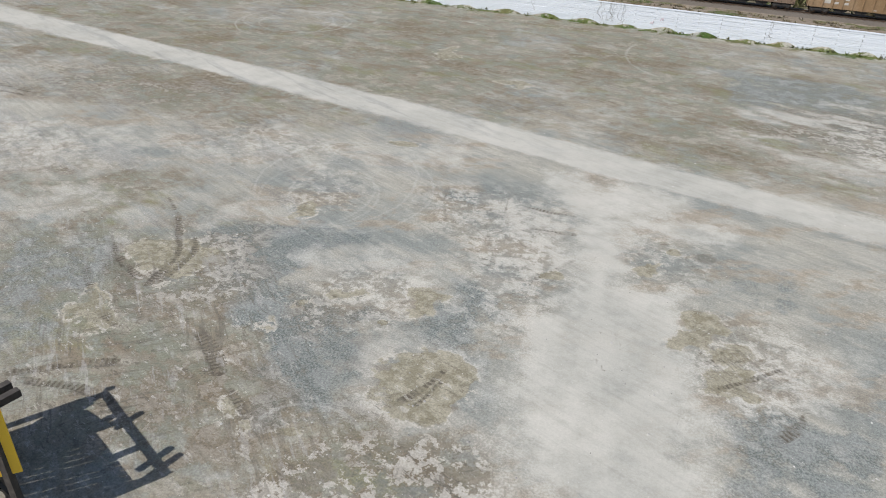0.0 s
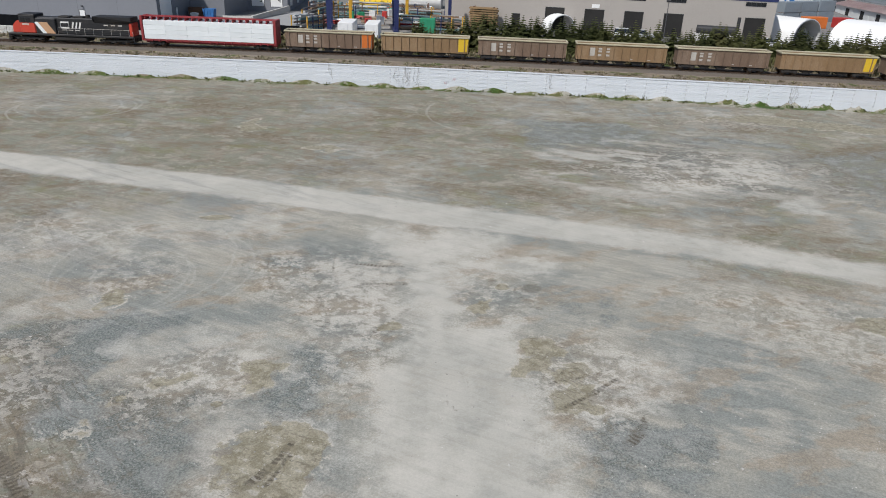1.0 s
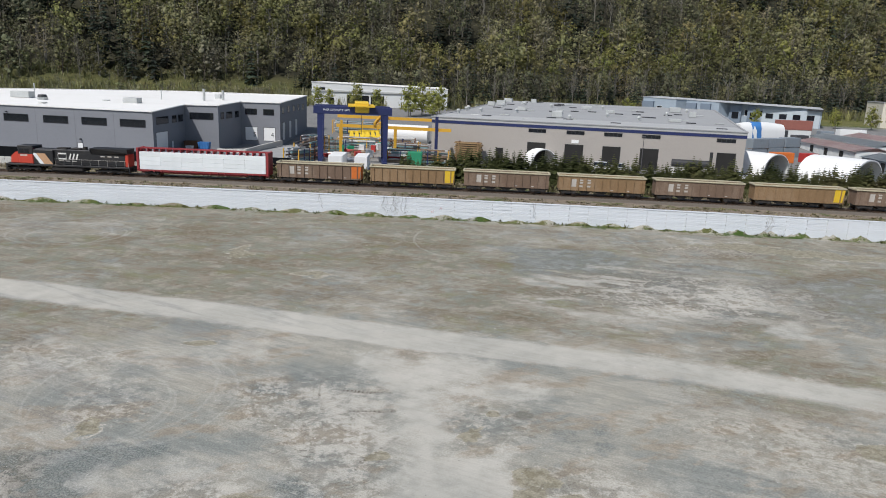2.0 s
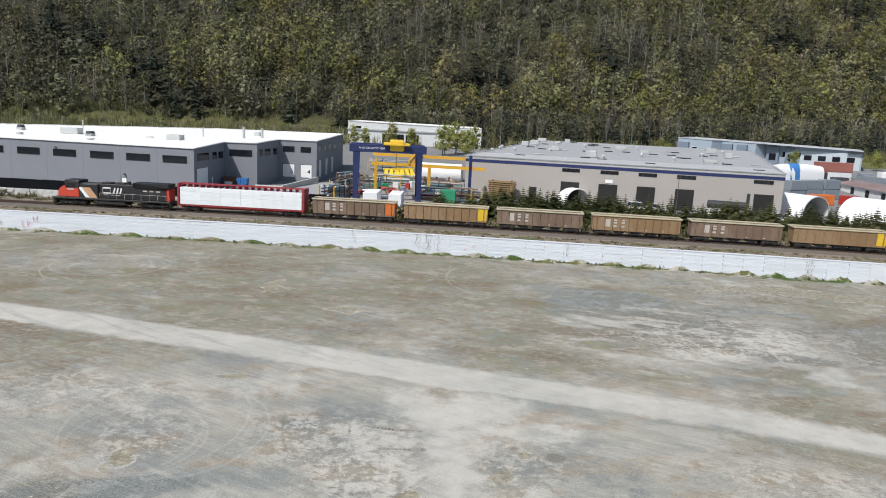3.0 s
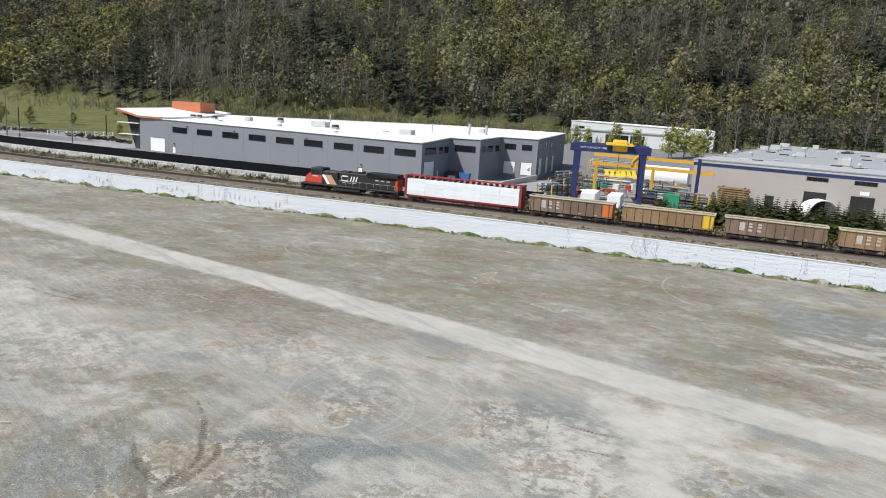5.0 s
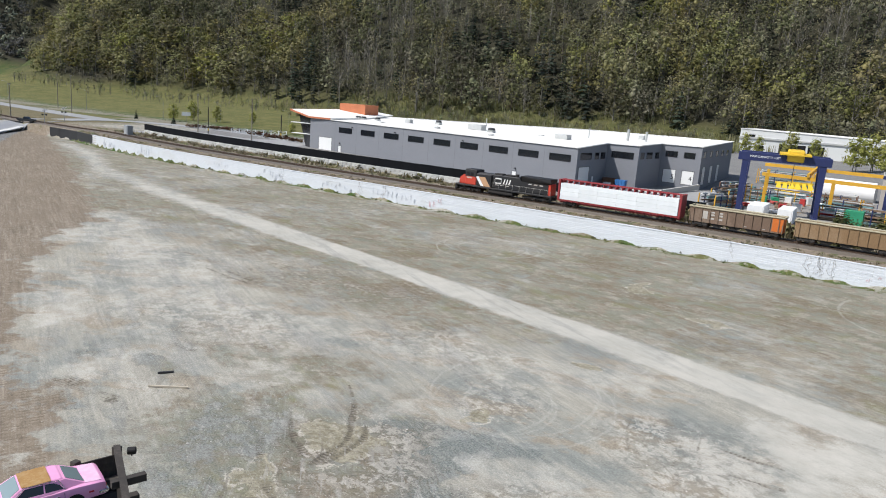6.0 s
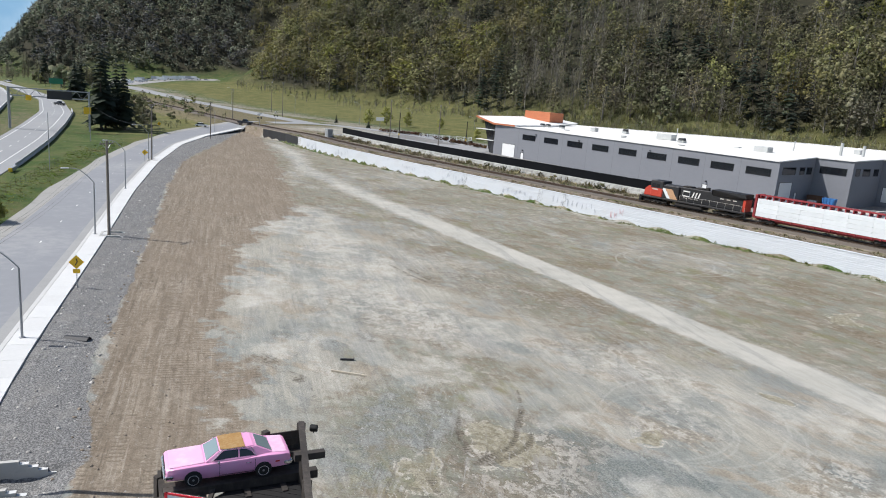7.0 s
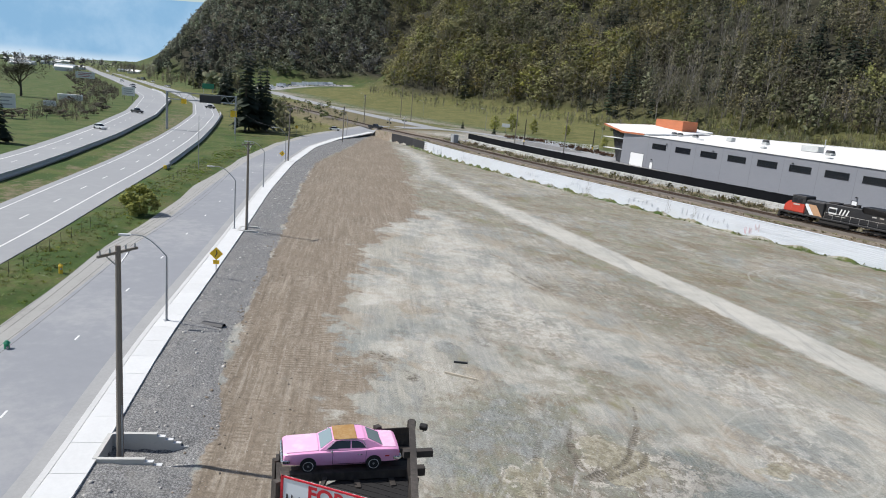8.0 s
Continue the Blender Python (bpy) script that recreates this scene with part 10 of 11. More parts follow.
def long_shed(x, y, w, d, h, rot, wall_mat, roof_mat, label, bays=8):
    """A low shed with a pitched sheet roof, pale bays along its front and a ridge cap."""
    t = tagged(empty("long_shed", pose(x, y, float(land(x, y)) - 0.05, 0, 0, rot)), label, "shed", "sheds by the yard")
    bm = bmesh.new()
    box(bm, -w / 2, -d / 2, 0, w / 2, d / 2, h)
    part("wall", bm, wall_mat, t)
    for sgn in (-1, 1):
        bm = bmesh.new()
        v = [bm.verts.new(c) for c in ((-w / 2 - 0.5, sgn * (d / 2 + 0.6), h - 0.1), (w / 2 + 0.5, sgn * (d / 2 + 0.6), h - 0.1), (w / 2 + 0.5, 0, h + d * 0.11), (-w / 2 - 0.5, 0, h + d * 0.11))]
        bm.faces.new(v if sgn < 0 else v[::-1])
        bmesh.ops.solidify(bm, geom=list(bm.faces), thickness=0.12)
        part("roof_slope", bm, roof_mat, t)
    bm = bmesh.new()
    box(bm, -w / 2 - 0.5, -0.3, h + d * 0.11 - 0.02, w / 2 + 0.5, 0.3, h + d * 0.11 + 0.1)
    part("ridge_cap", bm, UNIT, t)
    for k in range(bays):
        bm = bmesh.new()
        c = -w / 2 + w * (k + 0.5) / bays
        box(bm, c - w / bays * 0.34, -d / 2 - 0.06, 0.2, c + w / bays * 0.34, -d / 2 + 0.02, h * 0.8)
        part("bay_door", bm, OFF_WHITE if k % 3 else DARK_OPEN, t)


SHEET_ROOF = surface("grey_sheet_roof", (0.33, 0.36, 0.38), 0.6, 0.2, var=0.12)
long_shed(146, 192, 40, 10, 3.0, 257, OFF_WHITE, SHED_PALE, "long low shed with a faded red roof", 12)
long_shed(161, 206, 46, 9, 3.0, 257, OFF_WHITE, SHEET_ROOF, "long grey sheet-roofed shed with pale bays", 12)
long_shed(176, 207, 48, 10, 3.2, 257, OFF_WHITE, SHED_PALE, "long shed with pale bays and faded roof", 14)
long_shed(193, 205, 48, 9, 3.0, 257, CORR, SHED_PALE, "long faded red shed behind the others", 12)
long_shed(139, 162, 16, 9, 3.2, 257, CORR, SHEET_ROOF, "short grey sheet-roofed shed", 5)
# a white sheeted machine with a blue tarpaulin thrown over one end
sm = tagged(empty("sheeted_machine", pose(139, 224, float(land(139, 224)) - 0.05, 0, 0, 16)), "white sheeted machine with a blue tarpaulin over it", "machine")
for nm, x0, x1, hgt, mt in (("sheet", -11.0, 9.0, 6.8, WHITE_PAINT), ("tarpaulin", -6.0, 0.8, 6.95, BLUE_PAINT)):
    bm = bmesh.new()
    n_ = 10
    rings = [[bm.verts.new((x0 + (x1 - x0) * i / 6, 2.6 * math.cos(math.pi * k / n_), (hgt - 0.5 * abs(i - 3) / 3 + 0.18 * math.sin(i * 2.1 + k)) * max(0.0, math.sin(math.pi * k / n_)) ** 0.45)) for k in range(n_ + 1)] for i in range(7)]
    for a, b in zip(rings, rings[1:]):
        for k in range(n_):
            bm.faces.new((a[k], a[k + 1], b[k + 1], b[k]))
    bm.faces.new(rings[0][::-1]), bm.faces.new(rings[-1])
    bmesh.ops.recalc_face_normals(bm, faces=bm.faces)
    smooth(part(nm, bm, mt, sm), 50)
bm = bmesh.new()
box(bm, 9.0, -1.8, 0, 11.5, 1.8, 4.2, bevel=0.15)
part("cab", bm, STEELS[1], sm)
for x, y, mt, lab in ((61, 150.5, "silver", "grey boat-like machine on a trailer"), (57.5, 151.5, "white", "white van by the loading doors"), (84, 140.5, "white", "white pickup by the loading doors"), (120, 158, "dark", "dark pickup among the sheds"), (138, 160, "silver", "silver van among the sheds")):
    vehicle(x, y, float(land(x, y)) + 0.02, -19 + 90 * (mt == "dark"), PAINT[mt], lab, "van" if "van" in lab else "pickup")
bl = tagged(empty("boiler", pose(75.5, 146.5, 3.2, 0, 0, -19)), "black horizontal boiler with a bent stack", "boiler")
bm = bmesh.new()
rod(bm, (-4, 0, 2.6), (4, 0, 2.6), 0.9, n=14)
part("drum", bm, CABLE, bl)
bm = bmesh.new()
rod(bm, (4.2, 0, 2.6), (4.2, 0, 5.4), 0.35, n=8)
part("stack", bm, CABLE, bl)
bm = bmesh.new()
box(bm, -4.4, -1.1, 0, 4.6, 1.1, 1.8)
part("bed", bm, CONCRETE, bl)
yl = tagged(empty("yard_lamp", pose(66, 151, 3.1)), "slim dark lamp post by the hedge", "lamp post")
bm = bmesh.new()
rod(bm, (0, 0, 0), (0, 0, 8), 0.1, 0.07, 6)
part("post", bm, STEELS[1], yl)
bm = bmesh.new()
box(bm, -0.35, -0.25, 7.9, 0.35, 0.25, 8.15, bevel=0.04)
part("lamp_head", bm, STEELS[1], yl)

# clipped cedar hedge: one plant after another
CEDAR = leaf_mat("cedar_foliage", (0.062, 0.072, 0.026), (0.115, 0.122, 0.046), (0.15, 0.118, 0.06), 0.5)


def cedar_mesh(seed):
    v, f, m = conifer(seed, 17, 18, 0.33)
    return v, f, m


CEDARS = [cedar_mesh(s) for s in (71, 72, 73, 74)]
CED_ME = []
for v, f, m in CEDARS:
    pair = []
    for nm, k, mt in (("trunk", 0, BARK), ("crown", 1, CEDAR)):
        me = bpy.data.meshes.new(nm)
        me.from_pydata(v.tolist(), [], [tuple(r) for r in f[m == k]])
        me.materials.append(mt)
        pair.append((nm, me))
    CED_ME.append(pair)
rng = random.Random(5)
x = 10.0
k = 0
while x < 150:
    y = float(wall_y(x)) + 21.5 + rng.uniform(-0.8, 0.8) + 3.0 * (x > 62)
    h = rng.uniform(4.6, 7.0) * (0.8 if x < 18 else 1)
    t = tagged(empty("hedge_cedar", Matrix.LocRotScale((x, y, 3.05), Euler((0, 0, rng.uniform(0, 6))), (h * 1.1, h * 1.1, h))), "dark green cedar in the dense hedge", "shrub", "hedge along the railway")
    for nm, me in CED_ME[k % 4]:
        obj(nm, me, t)
    k += 1
    x += rng.uniform(0.5, 0.9)

# weeds and brambles at the wall foot, on the bank and by the fence
pts = []
for k in range(340):
    x = rng.uniform(-150, 120)
    pts.append((x, float(wall_y(x)) - rng.uniform(0.1, 1.0) ** 1.5, -0.03, rng.uniform(0.12, 0.45) * (1.8 if rng.random() < 0.07 else 1), rng.uniform(0.9, 1.8), rng.uniform(0, 6)))
scatter("wall_weeds", TUFT + TUFT + BUSH, pts, (BARK, leaf_mat("wall_foot_weeds", (0.085, 0.10, 0.035), (0.14, 0.15, 0.06), (0.17, 0.145, 0.085))), "weeds and brambles along the wall foot", "weeds")
pts = []
for k in range(2400):
    x = rng.uniform(-200, 120)
    off = rng.choice((rng.uniform(0.8, 5.6), rng.uniform(0.8, 5.6), rng.uniform(14.6, 19.2)))
    pts.append((x, float(wall_y(x)) + off, 2.86, rng.uniform(0.12, 0.4) if off < 10 else rng.uniform(0.25, 1.1), rng.uniform(1.2, 2.4), rng.uniform(0, 6)))
scatter("bank_grass", TUFT, pts, (BARK, leaf_mat("dry_weeds", (0.20, 0.175, 0.105), (0.28, 0.25, 0.16), (0.25, 0.215, 0.14))), "dry tan grass on the railway bank", "grass")
pts = []
for k in range(420):
    x = rng.uniform(-15, 14) if k % 3 else rng.uniform(14, 120)
    pts.append((x, float(wall_y(x)) + rng.uniform(15.5, 22), 2.95, rng.uniform(0.9, 2.4), rng.uniform(0.9, 1.5), rng.uniform(0, 6)))
for k in range(110):
    x = rng.uniform(-185, -15)
    pts.append((x, float(wall_y(x)) + rng.uniform(17.2, 19.0), 2.95, rng.uniform(0.5, 1.5), rng.uniform(1.0, 1.8), rng.uniform(0, 6)))
scatter("bank_weeds", TUFT + TUFT + BUSH + WISPY, pts, (BARK, leaf_mat("brambles", (0.12, 0.115, 0.055), (0.19, 0.175, 0.09), (0.20, 0.16, 0.105))), "brambles and young brush beside the track", "weeds")
# dead creepers hanging down the wall
for x, n_ in ((-4.6, 2), (5.6, 3), (7.5, 5), (8.9, 3), (-100, 3), (-77, 3), (-71, 3), (65, 5), (29, 2)):
    cr = tagged(empty("dead_creeper"), "dry creeper hanging over the white wall", "creeper", "creepers on the wall")
    for k in range(n_):
        bm = bmesh.new()
        xx = x + rng.uniform(-0.5, 0.5)
        pts = [(xx + rng.uniform(-0.15, 0.15) * j, float(wall_y(xx)) - 0.08, 3.15 - j * rng.uniform(0.45, 0.6)) for j in range(6)]
        pts = [p for p in pts if p[2] > 0.1]
        tube(bm, pts, 0.013, 4)
        part("stem", bm, BARK_PALE, cr)

# small yard trees
for x, y, h in ((-9, 318, 9), (3, 316, 12), (12, 313, 10), (24, 285, 14), (30, 292, 15), (33, 280, 12), (38, 300, 13), (-14, 322, 10)):
    tree("yard_tree", x, y, h, SPRING[rng.randrange(3)], BARK_PALE, LEAF_LIME, "young yellow-green spring tree by the white building", group="yard trees")
for x, y, h in ((124, 300, 8), (172, 282, 8), (208, 280, 9), (222, 276, 11), (232, 268, 10), (242, 272, 11), (130, 322, 9)):
    tree("yard_tree", x, y, h, SPRING[rng.randrange(3)], BARK_PALE, LEAF_LIME, "yellow-green spring tree by the offices", group="office trees")

# car park by the grey warehouse: young trees, planting, white railing, poles
for x, y, h in ((-248.7, 233.8, 8.5), (-247.8, 245, 9.5), (-235.6, 247.2, 8), (-222, 256, 6), (-176, 226, 5)):
    tree("young_tree", x, y, h, SPRING[rng.randrange(3)], BARK_PALE, LEAF_LIME, "young lime-green tree in the street planting", group="street planting trees", wf=1.1)
for x, y in ((-230.7, 217), (-262, 225)):
    tree("shrub", x, y, 4.2, conifer(int(-x), 12, 12, 0.36), BARK, LEAF_DARK, "rounded dark evergreen shrub by the kerb", "shrub", group="evergreen shrubs")
LEAF_RUSSET = leaf_mat("russet_twigs", (0.10, 0.055, 0.035), (0.16, 0.09, 0.055), (0.15, 0.12, 0.06))
pts = []
for (ax, ay), (bx, by), n_ in (((-214, 208), (-193, 215), 60), ((-168, 200), (-160, 203.5), 40), ((-180, 205), (-171, 208), 16), ((-160, 199), (-148, 197), 26)):
    for k in range(n_):
        u = rng.random()
        x, y = ax + (bx - ax) * u + rng.uniform(-0.9, 0.9), ay + (by - ay) * u + rng.uniform(-0.9, 0.9)
        pts.append((x, y, float(land(x, y)) + 0.05, rng.uniform(0.6, 1.7), rng.uniform(1.0, 1.6), rng.uniform(0, 6)))
scatter("planting", BUSH, pts, (BARK, LEAF_RUSSET), "low russet shrubs in the car park beds", "shrubs")
rl = tagged(empty("railing"), "white cross-braced railing beside the car park", "railing", kind="structure")
ra = [(-190, 207), (-186.3, 210), (-182.8, 213.5), (-179.4, 217.1), (-174, 220)]
ra = redo(ra, 8)
for k, (x, y) in enumerate(ra):
    z = float(land(x, y))
    bm = bmesh.new()
    box(bm, x - 0.12, y - 0.12, z, x + 0.12, y + 0.12, z + 1.7)
    part("post", bm, WHITE_PAINT, rl)
    if k:
        x0, y0 = ra[k - 1]
        for za, zb in ((0.3, 0.3), (1.5, 1.5), (0.3, 1.5), (1.5, 0.3)):
            bm = bmesh.new()
            bar(bm, (x0, y0, z + za), (x, y, z + zb), 0.08, 0.1)
            part("rail", bm, WHITE_PAINT, rl)
bed = tagged(empty("planter_kerb"), "pale kerb round the car park bed", "kerb", kind="structure")
for (ax, ay), (bx, by) in (((-170, 198.5), (-158, 202)), ((-158, 202), (-159, 206)), ((-170, 198.5), (-171.5, 203))):
    bm = bmesh.new()
    bar(bm, (ax, ay, float(land(ax, ay)) + 0.15), (bx, by, float(land(bx, by)) + 0.15), 0.3, 0.25)
    part("kerb_stone", bm, CONCRETE, bed)
for x, y, h in ((-185.6, 190.5, 9.5), (-164, 204.2, 8.5)):
    pl_ = tagged(empty("timber_post", pose(x, y, float(land(x, y)) - 0.05)), "dark timber post standing in the car park", "post")
    bm = bmesh.new()
    rod(bm, (0, 0, 0), (0, 0, h), 0.2, 0.16, 8)
    part("shaft", bm, DARK_TIMBER, pl_)
    bm = bmesh.new()
    rod(bm, (0, 0, 1.2), (0, 0, 2.0), 0.215, n=8)
    part("band", bm, YELLOW, pl_, "yellow painted band")
nb = tagged(empty("notice_board", pose(-242.9, 235.8, float(land(-242.9, 235.8)), 0, 0, 40)), "small white notice board on a post", "sign")
bm = bmesh.new()
box(bm, -1.9, -0.06, 2.6, 1.9, 0.06, 4.3, bevel=0.03)
part("panel", bm, WHITE_PAINT, nb)
bm = bmesh.new()
rod(bm, (0, 0.1, 0), (0, 0.1, 3.4), 0.1, n=6)
part("post", bm, LAMP_GREY, nb)

# ---- valley, trees by the highway, distance ----
def bare_crown(seed):
    """A leafless spreading tree of height 1: trunk, limbs, branches and fine twigs."""
    r = np.random.RandomState(seed)
    V, F, M, n = [], [], [], 0

    def grow(a, d, ln, rad, level):
        nonlocal n
        b = a + d * ln
        vs, fs = cone_faces(5 if level < 2 else 3, n, rad, rad * 0.55, a, b)
        V.append(vs), F.append(fs), M.append(np.full(len(fs), 0 if level < 1 else 1))
        n += len(vs)
        if level == 5:
            return
        for k in range((7, 5, 4, 4, 4)[level]):
            q = d + r.normal(size=3) * (0.75, 0.5, 0.5, 0.55, 0.6)[level] + np.array([0, 0, 0.12])
            q /= np.linalg.norm(q)
            at = a + d * ln * r.uniform(0.55, 1.0)
            grow(at, q, ln * r.uniform(0.55, 0.85) * (1.0 if level else 0.95), max(rad * 0.5, 0.0013), level + 1)
    grow(np.zeros(3), np.array([0.02, 0, 1.0]), 0.30, 0.024, 0)
    v = np.concatenate(V)
    v[:, 2] = np.where(v[:, 2] > 0, v[:, 2] / v[:, 2].max(), 0.02)
    return v, np.concatenate(F), np.concatenate(M)


for x, y, h, wf in ((-233, 101, 30, 0.95), (-239, 105, 28, 0.9), (-246, 112, 25, 0.9), (-236, 110, 24, 0.9), (-420, 168, 24, 1), (-436, 178, 26, 1), (-455, 184, 23, 1), (-480, 192, 24, 1), (-184, 22, 12, 1.2), (-640, 232, 30, 1.0), (-655, 244, 28, 1)):
    tree("spruce", x, y, h, conifer(int(-x), 22, 13, 0.24), BARK, LEAF_DARK, "tall dark spruce beside the highway", group="spruces", wf=wf)
for x, y, h in ((-226, 112, 6), (-244, 122, 7), (-262, 128, 8), (-280, 140, 8), (-300, 146, 9), (-332, 160, 9)):
    tree("bush", x, y, h, BUSH[int(-x) % 3], BARK, LEAF_OLIVE, "rounded green bush beside the street", "bush", group="roadside bushes")
tree("bush", -97.5, 27.6, 4.4, tall_tree(91, 46, 1400, 0.45, 0.06, 0.85, 0.03, 6, 1.2), BARK, LEAF_LIME, "yellow-green round bush on the verge", "bush", 1.25)
tree("bare_tree", -386, 56, 22, bare_crown(95), BARK, LEAF_BARE, "large bare tree in the green field", "tree", 1.25)
pts = []
for k in range(460):
    u = rng.random()
    x = -280 - 1100 * u ** 1.4
    base = float(np.interp(-x, [-p[0] for p in F_L], [p[1] for p in F_L]))
    pts.append((x + rng.uniform(-10, 10), base - rng.uniform(6, 26) - 16 * u, 0, rng.uniform(1.5, 5), rng.uniform(0.9, 1.5), rng.uniform(0, 6)))
for k in range(170):
    x = -620 - rng.uniform(0, 900)
    base = float(np.interp(-x, [-p[0] for p in H_R], [p[1] for p in H_R]))
    pts.append((x, base + rng.uniform(8, 55), 0, rng.uniform(8, 22), rng.uniform(0.7, 1.1), rng.uniform(0, 6)))
scatter("valley_scrub", WISPY + OPEN, pts, (BARK, LEAF_BUD), "brown leafless scrub and trees along the highway", "scrub")
pts = []
for k in range(420):
    u = rng.random()
    x = -250 - 620 * u ** 1.2
    base = float(np.interp(-x, [-p[0] for p in F_L], [p[1] for p in F_L]))
    pts.append((x, base - rng.uniform(5, 30) - 14 * u, 0, rng.uniform(1.2, 3.6), rng.uniform(1.2, 2.0), rng.uniform(0, 6)))
scatter("brown_brush", WISPY + OPEN + BUSH, pts, (BARK, LEAF_BARE), "low brown leafless brush beside the highway", "brush")
pts = []
for k in range(330):
    x = -1100 - rng.uniform(0, 2400)
    pts.append((x, -x * rng.uniform(0.02, 0.33) , 0, rng.uniform(8, 22), rng.uniform(1, 1.8), rng.uniform(0, 6)))
scatter("valley_trees", FARCROWN + WISPY, pts, (BARK, LEAF_HAZE), "scattered trees across the valley floor", "trees")
pts = []
for k in range(170):
    x = -430 - rng.uniform(0, 230)
    y = float(np.interp(-x, [-p[0] for p in H_R], [p[1] for p in H_R])) + rng.uniform(14, 70)
    pts.append((x, y, float(land(x, y)) - 0.2, rng.uniform(1.2, 3.5) if x > -560 else rng.uniform(7, 18), rng.uniform(0.8, 1.2), rng.uniform(0, 6)))
for k in range(110):
    x, y = rng.uniform(-430, -240), 0
    y = -0.48 * x + rng.uniform(-2, 40)
    pts.append((x, y, float(land(x, y)) - 0.2, rng.uniform(1.5, 4), rng.uniform(1, 1.6), rng.uniform(0, 6)))
scatter("roadside_thicket", OPEN + WISPY + BUSH, pts, (BARK, LEAF_SCRUB), "mixed thicket between highway and railway", "thicket")
# tussocks on the street verge
pts = []
vg, vh = offset_line(KL, 12.6), offset_line(KL, 17.5)
for k in range(3800):
    i = rng.randrange(len(vg) - 1)
    u = rng.random()
    p, q = vg[i], vh[i]
    x, y = p[0] + (q[0] - p[0]) * u + rng.uniform(-2, 2), p[1] + (q[1] - p[1]) * u + rng.uniform(-2, 2)
    off_hw, side_hw = line_distance(np.float64(x), np.float64(y), H_R)
    if -190 < x < -20 and side_hw < 0 and off_hw > 0.8:
        pts.append((x, y, float(land(x, y)) - 0.05, rng.uniform(0.08, 0.28), rng.uniform(1.4, 3.0), rng.uniform(0, 6)))
scatter("verge_grass", TUFT, pts, (BARK, leaf_mat("verge_green", (0.11, 0.155, 0.035), (0.19, 0.21, 0.06), (0.2, 0.175, 0.08))), "rough green grass tussocks on the verge", "grass")
# loose stones on the lot and the gravel
def stone_shape(seed):
    r = np.random.RandomState(seed)
    v = np.array([[1, 0, 0], [0, 1, 0], [-1, 0, 0], [0, -1, 0], [0.6, 0.5, 0.7], [-0.5, 0.6, 0.7], [-0.6, -0.5, 0.7], [0.5, -0.6, 0.7]]) * r.uniform(0.5, 1.0, (8, 3))
    return v, np.array([[0, 1, 5, 4], [1, 2, 6, 5], [2, 3, 7, 6], [3, 0, 4, 7], [4, 5, 6, 7]]), np.zeros(5, int)


pts = []
gk = offset_line(KL, -4.5)
for k in range(2600):
    if k % 3:
        u = rng.random() ** 0.5
        x, y = rng.uniform(-34, 34), rng.uniform(10, 64)
        big = 0.085
    else:
        i = rng.randrange(len(gk) // 2)
        x, y = gk[i][0] + rng.uniform(-2.4, 2.4), gk[i][1] + rng.uniform(-2.4, 2.4)
        big = 0.2
    pts.append((x, y, float(land(x, y)) - 0.01, rng.uniform(0.025, big) * rng.uniform(0.4, 1), rng.uniform(0.9, 1.5), rng.uniform(0, 6)))
scatter("loose_stones", [stone_shape(s) for s in (1, 2, 3, 4)], pts, (surface("loose_stone", (0.36, 0.345, 0.32), 0.9, var=0.2, island=0.8),), "loose grey and white stones on the lot", "stones")
# small far buildings in the valley
for k in range(26):
    x = -1050 - rng.uniform(0, 1700)
    y = -x * rng.uniform(0.05, 0.30)
    w, h = rng.uniform(14, 42), rng.uniform(4, 9)
    t = tagged(empty("farm_building", pose(x, y, 0, 0, 0, rng.uniform(50, 100))), "pale farm building far across the valley", "building", "valley buildings")
    bm = bmesh.new()
    box(bm, -w / 2, -7, 0, w / 2, 7, h * 0.65)
    part("wall", bm, OFF_WHITE, t)
    bm = bmesh.new()
    vs = [bm.verts.new(c) for c in ((-w / 2 - 0.5, -7.6, h * 0.65), (w / 2 + 0.5, -7.6, h * 0.65), (w / 2 + 0.5, 0, h), (-w / 2 - 0.5, 0, h), (w / 2 + 0.5, 7.6, h * 0.65), (-w / 2 - 0.5, 7.6, h * 0.65))]
    bm.faces.new((vs[0], vs[1], vs[2], vs[3])), bm.faces.new((vs[3], vs[2], vs[4], vs[5]))
    bm.faces.new((vs[0], vs[3], vs[5])), bm.faces.new((vs[1], vs[4], vs[2]))
    part("roof", bm, ROOF_WHITE if k % 3 else CORR, t)

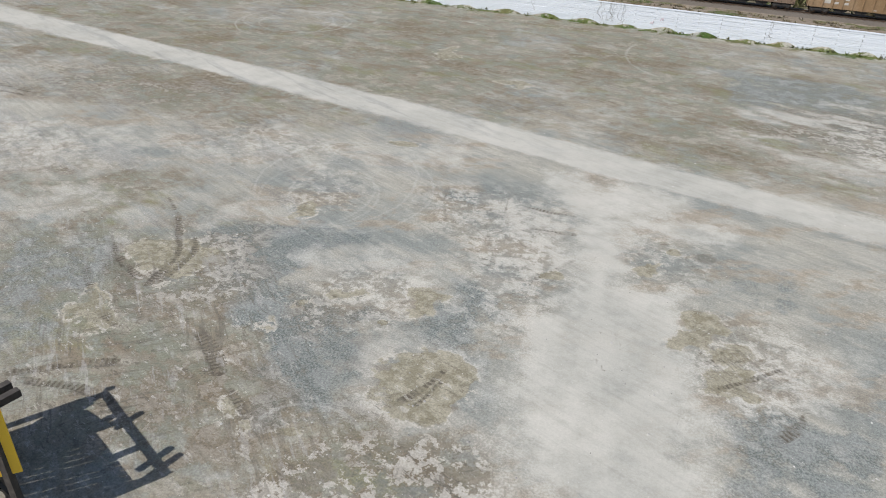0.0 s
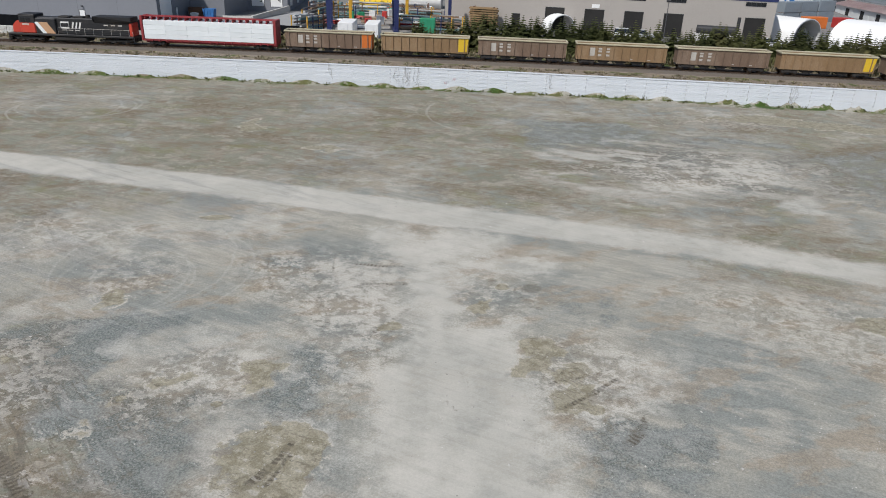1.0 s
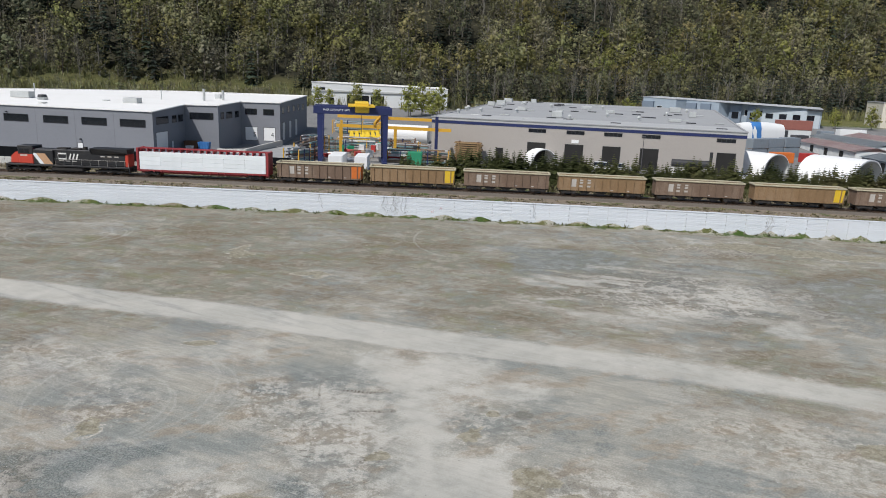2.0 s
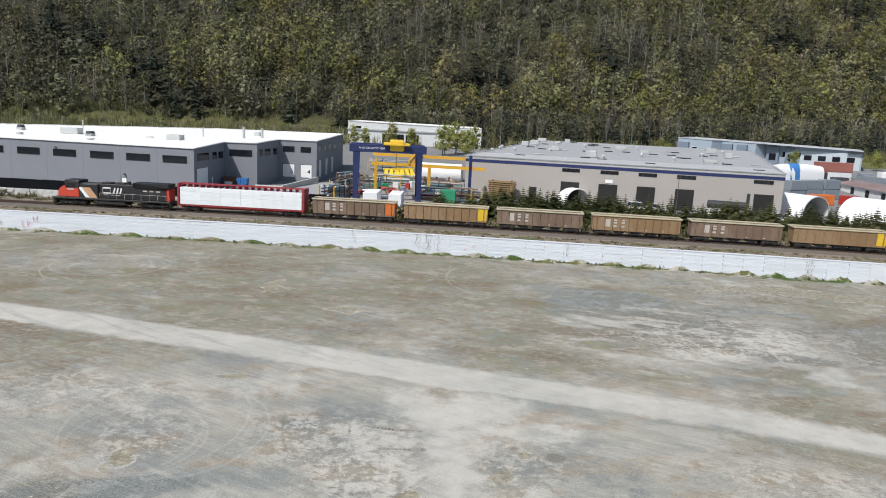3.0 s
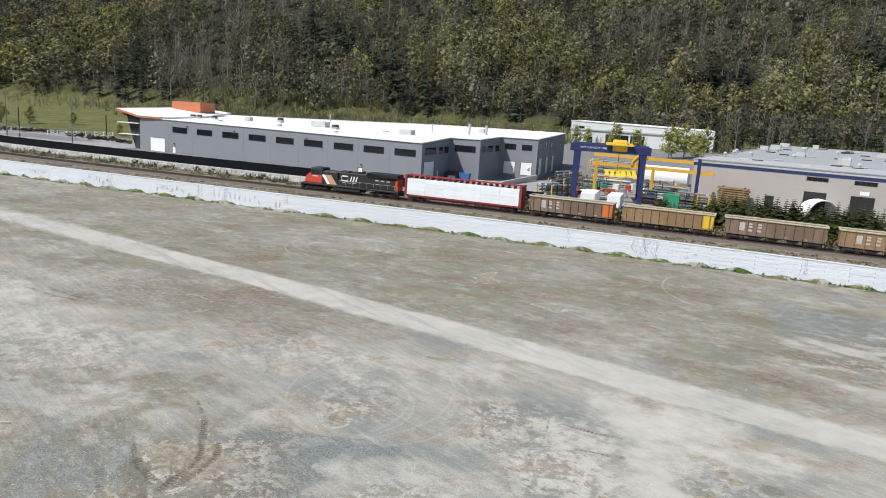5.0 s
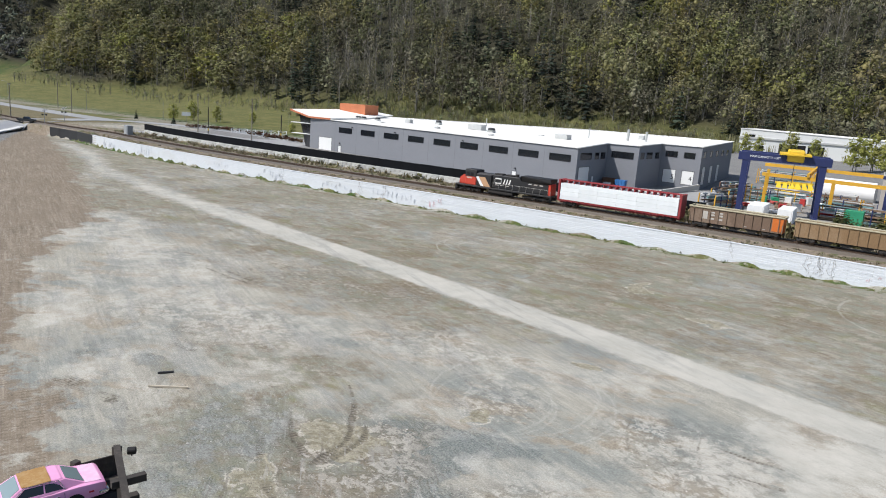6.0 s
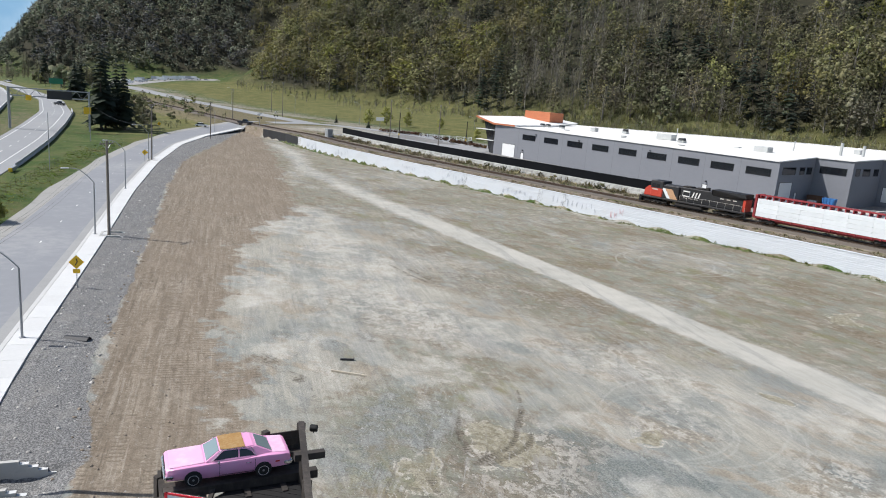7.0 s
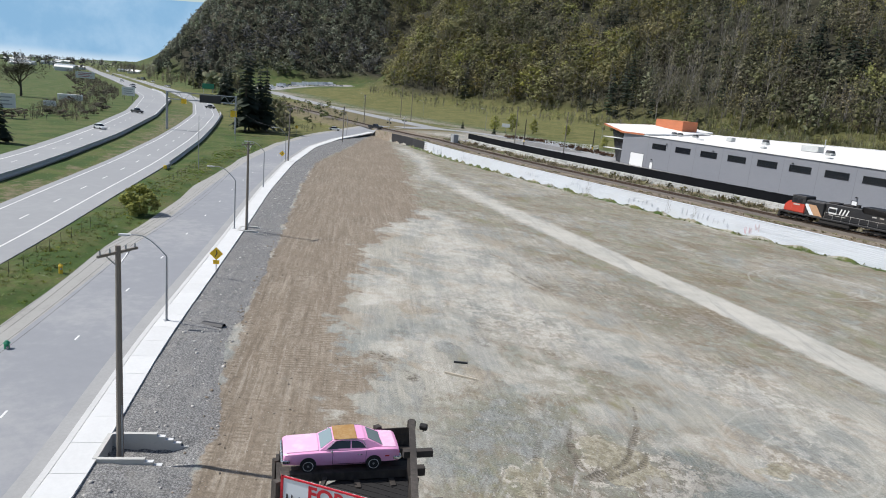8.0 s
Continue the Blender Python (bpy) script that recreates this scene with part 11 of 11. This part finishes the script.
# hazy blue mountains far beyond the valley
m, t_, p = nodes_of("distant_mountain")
# backdrop glows by itself; haze is painted in, thickest at the foot
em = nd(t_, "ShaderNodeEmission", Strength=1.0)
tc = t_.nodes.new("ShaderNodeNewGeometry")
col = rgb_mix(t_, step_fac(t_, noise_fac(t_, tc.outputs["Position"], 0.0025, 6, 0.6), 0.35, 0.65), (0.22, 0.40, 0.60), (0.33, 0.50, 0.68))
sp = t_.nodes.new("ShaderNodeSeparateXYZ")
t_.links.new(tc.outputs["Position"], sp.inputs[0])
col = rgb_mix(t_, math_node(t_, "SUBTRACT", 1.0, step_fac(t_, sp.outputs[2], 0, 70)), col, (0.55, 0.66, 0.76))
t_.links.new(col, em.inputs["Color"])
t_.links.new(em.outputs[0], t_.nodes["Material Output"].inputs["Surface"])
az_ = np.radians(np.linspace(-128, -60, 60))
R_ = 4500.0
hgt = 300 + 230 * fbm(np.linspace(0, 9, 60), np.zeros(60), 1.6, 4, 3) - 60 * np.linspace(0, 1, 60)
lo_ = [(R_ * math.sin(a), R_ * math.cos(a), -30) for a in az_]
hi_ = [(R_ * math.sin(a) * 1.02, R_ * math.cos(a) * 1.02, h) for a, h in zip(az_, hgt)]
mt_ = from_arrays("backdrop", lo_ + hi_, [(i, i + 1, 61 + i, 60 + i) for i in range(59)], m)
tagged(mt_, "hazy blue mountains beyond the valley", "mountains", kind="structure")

# small markers on the verge
for x, y, mt, lab in ((-52.7, 6.2, GREEN, "small green utility marker on the verge"), (-71.7, 13.1, YELLOW, "small yellow hydrant on the grass verge")):
    mk = tagged(empty("marker_post", pose(x, y, float(land(x, y)) - 0.02)), lab, "marker")
    bm = bmesh.new()
    rod(bm, (0, 0, 0), (0, 0, 0.75), 0.2, 0.17, 10)
    part("barrel", bm, mt, mk)
    bm = bmesh.new()
    rod(bm, (0, 0, 0.75), (0, 0, 0.95), 0.24, 0.08, 10)
    part("cap", bm, mt, mk)
    bm = bmesh.new()
    rod(bm, (-0.3, 0, 0.5), (0.3, 0, 0.5), 0.08, n=8)
    part("outlet", bm, LAMP_GREY, mk)
